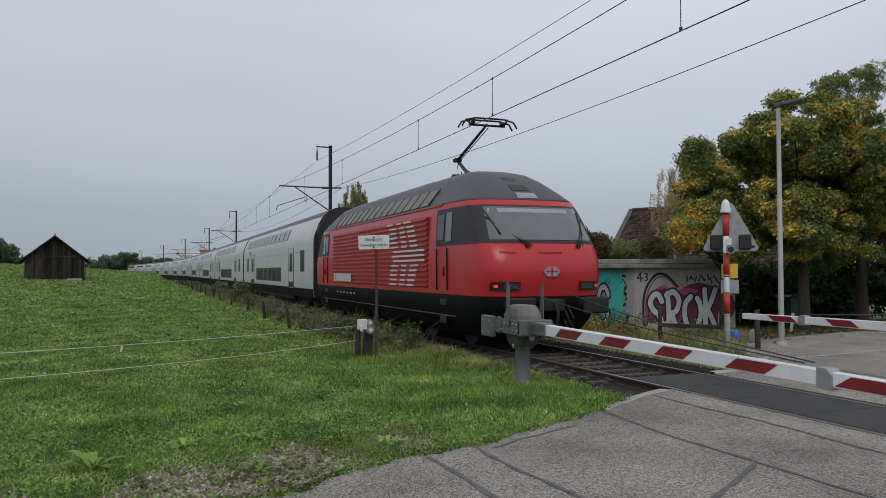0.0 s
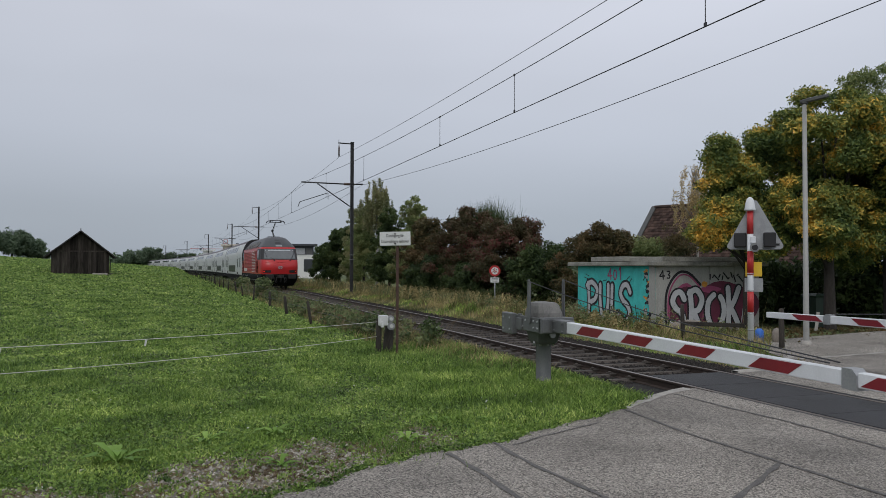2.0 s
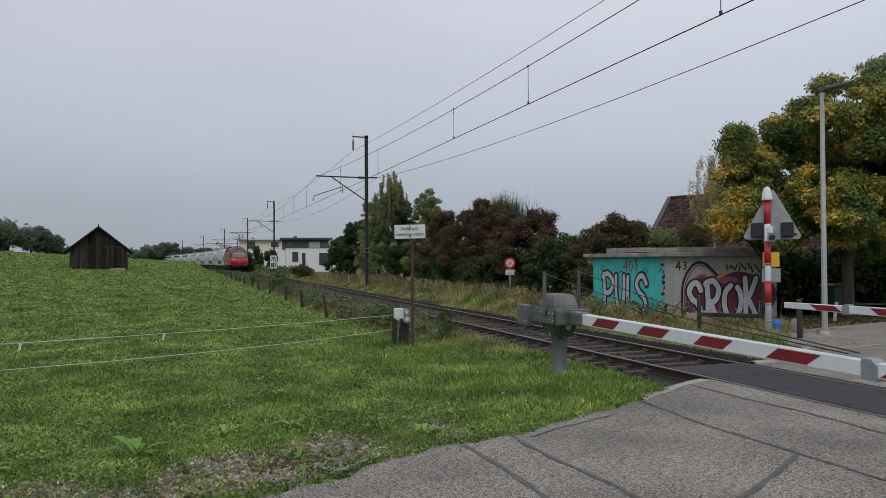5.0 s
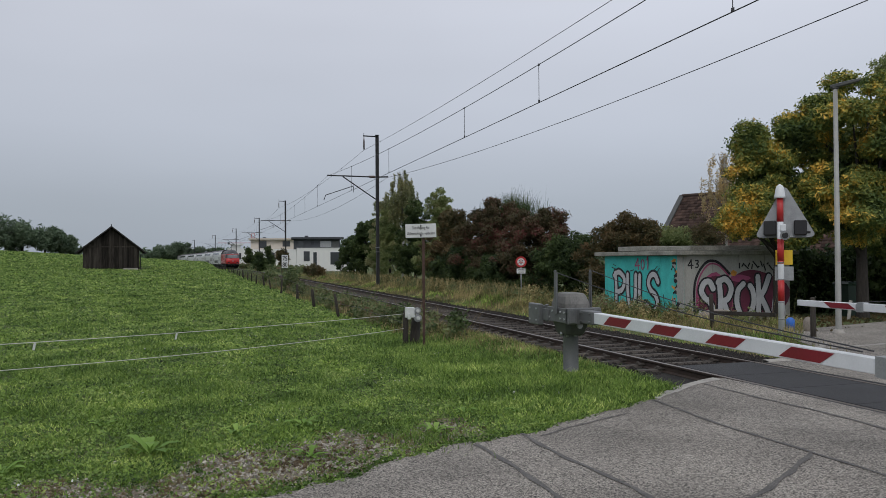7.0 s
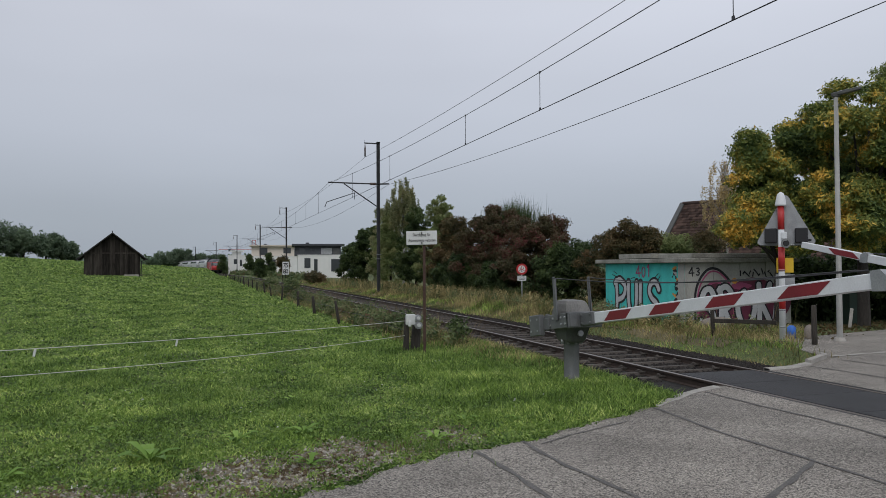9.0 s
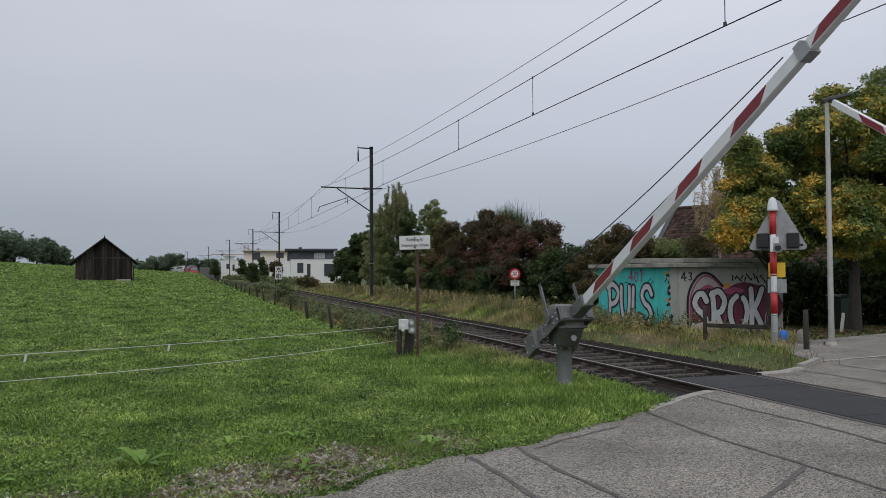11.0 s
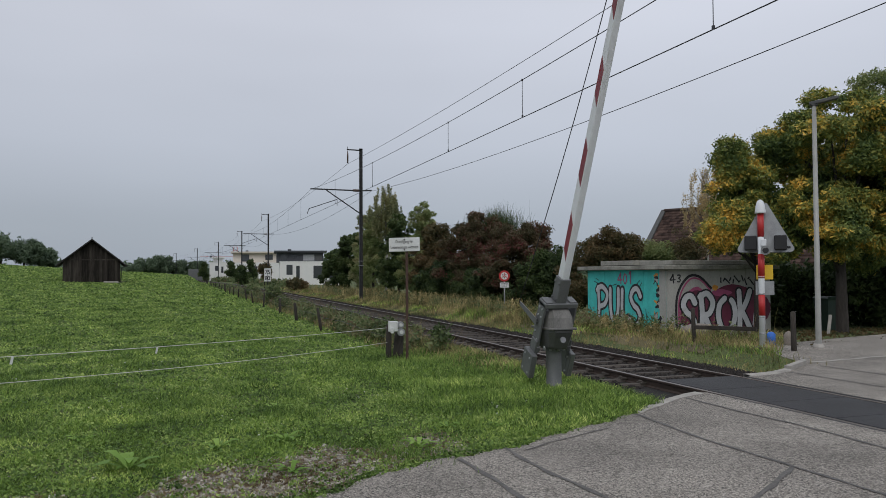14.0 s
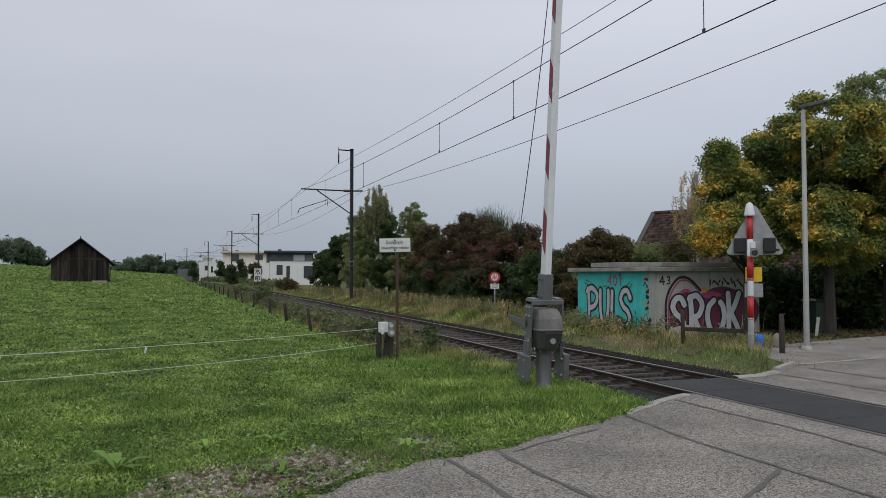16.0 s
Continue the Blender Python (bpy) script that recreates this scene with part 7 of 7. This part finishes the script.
# ---- houses ----
def build_modern(name, label, x, y, w, d, z0, z1, z2, up_x0, up_x1, upper_mat, turn=0, wins=(), uwins=()):
    h = thing(name, label, "house", pose(x, y, 0, 0, 0, turn))
    part("lower_storey", Shape().box((w / 2, d / 2, (z0 + z1) / 2), (w, d, z1 - z0)), M_RENDERW, h, "white rendered lower storey")
    part("parapet", Shape().box((w / 2, d / 2, z1 + .06), (w + .1, d + .1, .14)), M_RENDERW, h)
    part("upper_storey", Shape().box(((up_x0 + up_x1) / 2, d / 2 + .6, (z1 + z2) / 2), (up_x1 - up_x0, d - 1.4, z2 - z1)), upper_mat, h)
    part("flat_roof", Shape().box(((up_x0 + up_x1) / 2 + .1, d / 2 + .3, z2 + .16), (up_x1 - up_x0 + 1.2, d + .2, .36)), upper_mat, h)
    part("chimney", Shape().box(((up_x0 + up_x1) / 2 - 2, d / 2, z2 + .5), (.7, .7, .5)), M_ANTHR, h)
    for a, b, c, e in wins:
        fr = part("window", Shape().box(((a + b) / 2, -.01, (c + e) / 2), (b - a, .06, e - c)), M_ANTHR, h)
        part("pane", Shape().box(((a + b) / 2, -.03, (c + e) / 2), (b - a - .16, .06, e - c - .16)), M_FARW, fr)
    for a, b, c, e, m in uwins:
        fr = part("window", Shape().box(((a + b) / 2, 1.28, (c + e) / 2), (b - a, .1, e - c)), M_ANTHR, h)
        part("pane", Shape().box(((a + b) / 2, 1.24, (c + e) / 2), (b - a - .1, .1, e - c - .1)), m, fr)
    return h


build_modern("modern_house", "white flat-roofed house with anthracite upper storey", 18.4, 158, 12.6, 10, -2.0, 4.15, 6.1, -0.6, 8.6, M_ANTHR, -6,
             ((1.3, 2.5, 1.6, 3.6), (3.2, 3.9, .9, 3.4), (6.6, 11.4, .9, 3.4), (11.0, 11.8, 4.2, 5.0)), ((0.2, 1.5, 4.4, 5.7, M_FARW), (2.7, 3.4, 4.9, 5.6, M_FARW), (4.6, 6.9, 4.4, 5.7, M_GALV), (7.0, 8.4, 4.4, 5.7, M_MACHD)))
build_modern("modern_house", "white flat-roofed house with cream upper storey", 10.6, 205, 13.5, 10, -2.0, 4.6, 7.2, 1.6, 12.6, M_CREAM, -4,
             ((5.6, 7.6, .9, 3.8), (9.0, 10.0, .9, 3.6)), ((3.6, 5.6, 5.0, 6.8, M_FARW), (9.6, 11.5, 5.4, 6.8, M_FARW)))
build_modern("modern_house", "low white flat-roofed house beyond the line", 7.4, 232, 5.0, 9, -2.0, 5.2, 6.4, 1.0, 3.6, M_RENDERW, -3, ((1.5, 2.4, 2.8, 4.2), (3.2, 3.8, 2.2, 4.0)), ())
cr = thing("tower_crane", "distant red tower crane behind the houses", "crane", pose(16.4, 262, 0))
s = Shape()
for dx in (-.55, .55):
    s.box((dx, 0, 5), (.16, .16, 11.4))
for k in range(9):
    s.box((0, 0, 1 + k * 1.2), (1.1, .12, .12))
part("tower", s, M_CRANE, cr)
s = Shape()
s.box((-5.5, 0, 7.6), (11, .14, .14))
s.box((4.0, 0, 7.4), (9, .14, .14))
part("jib", s, M_CRANE, cr)
solo("container", Shape().box((3.8, 247, 1.6), (4.0, 3, 3.4), b=.05), M_MACH, "grey container beside the line", "container")
for i, (x, y, h, w) in enumerate(((14.2, 176, 5.6, 1.8), (11.4, 196, 5.4, 1.7), (5.9, 226, 6.4, 1.7), (10.6, 150, 4.2, 1.5))):
    zz = float(land(x, y))
    build_tree("pine_tree", "small dark pine before the white houses", (x, y), h * .9, [(x, y, zz + h * .35, w, w, h * .32), (x, y, zz + h * .72, w * .55, w * .55, h * .28, .5)], 2400, L_GREEN, 130 + i, trunk_r=.12, n_clump=26, r0=.55, size=.30, group="pines", category="tree", limbs=5)

# tiled house behind the hut
th = thing("tiled_house", "house with steep weathered clay tile roof behind the hut", "house", pose(30.9, 45.5, 0, 0, 0, -64))
RW, RZ, EZ = 11.0, 5.85, 2.3
part("wall", Shape().box((RW / 2, 0, .3), (RW - 1.2, 6.2, 3.6)), M_HUT, th, "plain plastered wall")
for sy in (-1, 1):
    q = Shape()
    q.add([(0, 0, RZ), (RW, 0, RZ), (RW, sy * 3.9, EZ - .6), (-.05, sy * 3.9, EZ - .6), (0, 0, RZ - .2), (RW, 0, RZ - .2), (RW, sy * 3.9, EZ - .8), (-.05, sy * 3.9, EZ - .8)], [(0, 1, 2, 3), (4, 7, 6, 5), (0, 3, 7, 4), (1, 5, 6, 2), (2, 6, 7, 3)])
    part("roof_slope", q, M_TILES, th, "brown clay tile roof slope")
q = Shape()
rows_, cols_ = 22, 44
for i in range(rows_):
    t0, t1 = i / rows_, (i + 1.25) / rows_
    for j in range(cols_):
        x0 = .15 + (RW - .2) * (j + (.5 if i % 2 else 0)) / cols_
        x1 = x0 + (RW - .2) / cols_ * .94
        if x1 > RW:
            continue
        lift = .05 + random.uniform(0, .02)
        def P(xx, t, up):
            return (xx, -3.9 * t, RZ + (EZ - .6 - RZ) * t + up)
        q.add([P(x0, t0, .012), P(x1, t0, .012), P(x1, min(t1, 1), lift), P(x0, min(t1, 1), lift), P(x0, min(t1, 1), .0), P(x1, min(t1, 1), .0)], [(0, 1, 2, 3), (3, 2, 5, 4)])
tl = part("roof_tiles", q, M_TILES, th)
tl["kind"] = "stuff"
vb = Shape()
for sy in (-1, 1):
    vb.add([(-.22, 0, RZ + .12), (.12, 0, RZ + .12), (.12, sy * 4.0, EZ - .55), (-.22, sy * 4.0, EZ - .55), (-.22, 0, RZ - .3), (.12, 0, RZ - .3), (.12, sy * 4.0, EZ - .95), (-.22, sy * 4.0, EZ - .95)], [(0, 1, 2, 3), (4, 7, 6, 5), (0, 3, 7, 4), (1, 5, 6, 2), (2, 6, 7, 3), (0, 4, 5, 1)])
part("verge_board", vb, M_MACHD, th, "dark grey verge board")
part("ridge", Shape().tube([(0, 0, RZ + .04), (RW, 0, RZ + .04)], .12, 8), M_TILE, th)
porch = thing("porch_roof", "small pale gabled porch roof behind the hut", "porch", pose(24.6, 36.0, 0, 0, 0, -35))
part("gable", Shape().prism([(-.75, 2.0), (-.75, 2.15), (0, 2.62), (.75, 2.15), (.75, 2.0), (0, 2.45)], 1.6), M_KERB, porch)
part("post", Shape().box((-.6, .1, .6), (.1, .1, 2.9)), M_WOODPOST, porch)
part("post", Shape().box((.6, .1, .6), (.1, .1, 2.9)), M_WOODPOST, porch)

# ---- far trees on the crest and beyond ----
for i, (az, d, h, w) in enumerate(((-12.5, 215, 13, 8), (-11.0, 220, 11.4, 7), (-9.7, 225, 10.8, 5), (-8.8, 230, 9.0, 4), (-8.2, 235, 6.0, 2.5), (-2.3, 340, 8.6, 6), (-1.4, 345, 10.2, 6), (-0.6, 340, 9.4, 5), (0.4, 335, 8.0, 5), (1.1, 330, 7.4, 4), (-3.0, 345, 6.0, 4), (9.0, 300, 8, 8), (11.5, 280, 9, 8), (3.5, 380, 8, 8), (6, 390, 8, 9))):
    x, y = d * math.sin(radians(az)), d * math.cos(radians(az))
    zz = float(land(x, y))
    build_tree("distant_tree", "rounded dark tree beyond the meadow", (x, y), (h - zz) * .7, [(x, y, zz + (h - zz) * .55, w, w, (h - zz) * .48)], 5200, L_FAR, 160 + i, trunk_r=.25, n_clump=44, r0=w * .24, size=.48, group="distant trees", limbs=4, drop=.12)
cl = [(-400 + 1100 * r.random(), 900 + 200 * r.random(), 2 + 5 * r.random(), 14 + 8 * r.random()) for _ in range(160)]
solo("far_wood", foliage("far_wood", cl, 14000, 4.0, L_FAR, 77, .7, .3), None, "distant wooded horizon", "woods", kind="stuff")
# leaf litter under the maples
n = 5000
q = scatter(r, n, (13.5, 32, 14.5, 27), lambda x, y: (y > 14.5 + (x - 13.5) * .35) & ~((x > 15.6) & (y > 22.9)))
q = np.concatenate([q + [0, 0, .03], np.full((len(q), 1), .02)], 1)
solo("leaf_litter", foliage("leaf_litter", q, 5000, 0.09, L_BROWN, 91, .3, .2, 1.2), None, "fallen brown leaves under the maples", "leaf litter", kind="stuff")



# ---- everything that moves ----
BOOM = [(0.0, -0.7), (6.4, -0.75), (7.4, -0.6), (8.0, 1.7), (8.5, 4.0), (9.2, 8.6), (10.3, 20.6), (11.3, 33.2), (12.0, 41.0), (12.5, 48.0), (13.5, 60.0), (14.5, 71.0), (15.3, 78.6), (16.0, 84.0)]
FAR_BOOM = [(0.0, 0.0), (6.2, 0.0), (7.3, 0.3), (8.0, 3.6), (8.5, 6.6), (9.2, 11.8), (10.3, 24.0), (11.3, 36.5), (12.0, 46.5), (12.5, 52.0), (13.5, 62.0), (14.5, 72.5), (15.3, 79.5), (16.0, 84.5)]


def motions():
    ride(locomotive, 0.0, LOCO_LEN)
    for i, ob in enumerate(coaches):
        ride(ob, LOCO_LEN + 0.35 + i * CAR_PITCH, CAR_LEN)
    walk(barrier_head, [(t, pose(0, 0, 0, -a, 0, 0)) for t, a in BOOM])
    walk(far_head, [(t, pose(0, 0, 0, -a, 0, 0)) for t, a in FAR_BOOM])


motions()
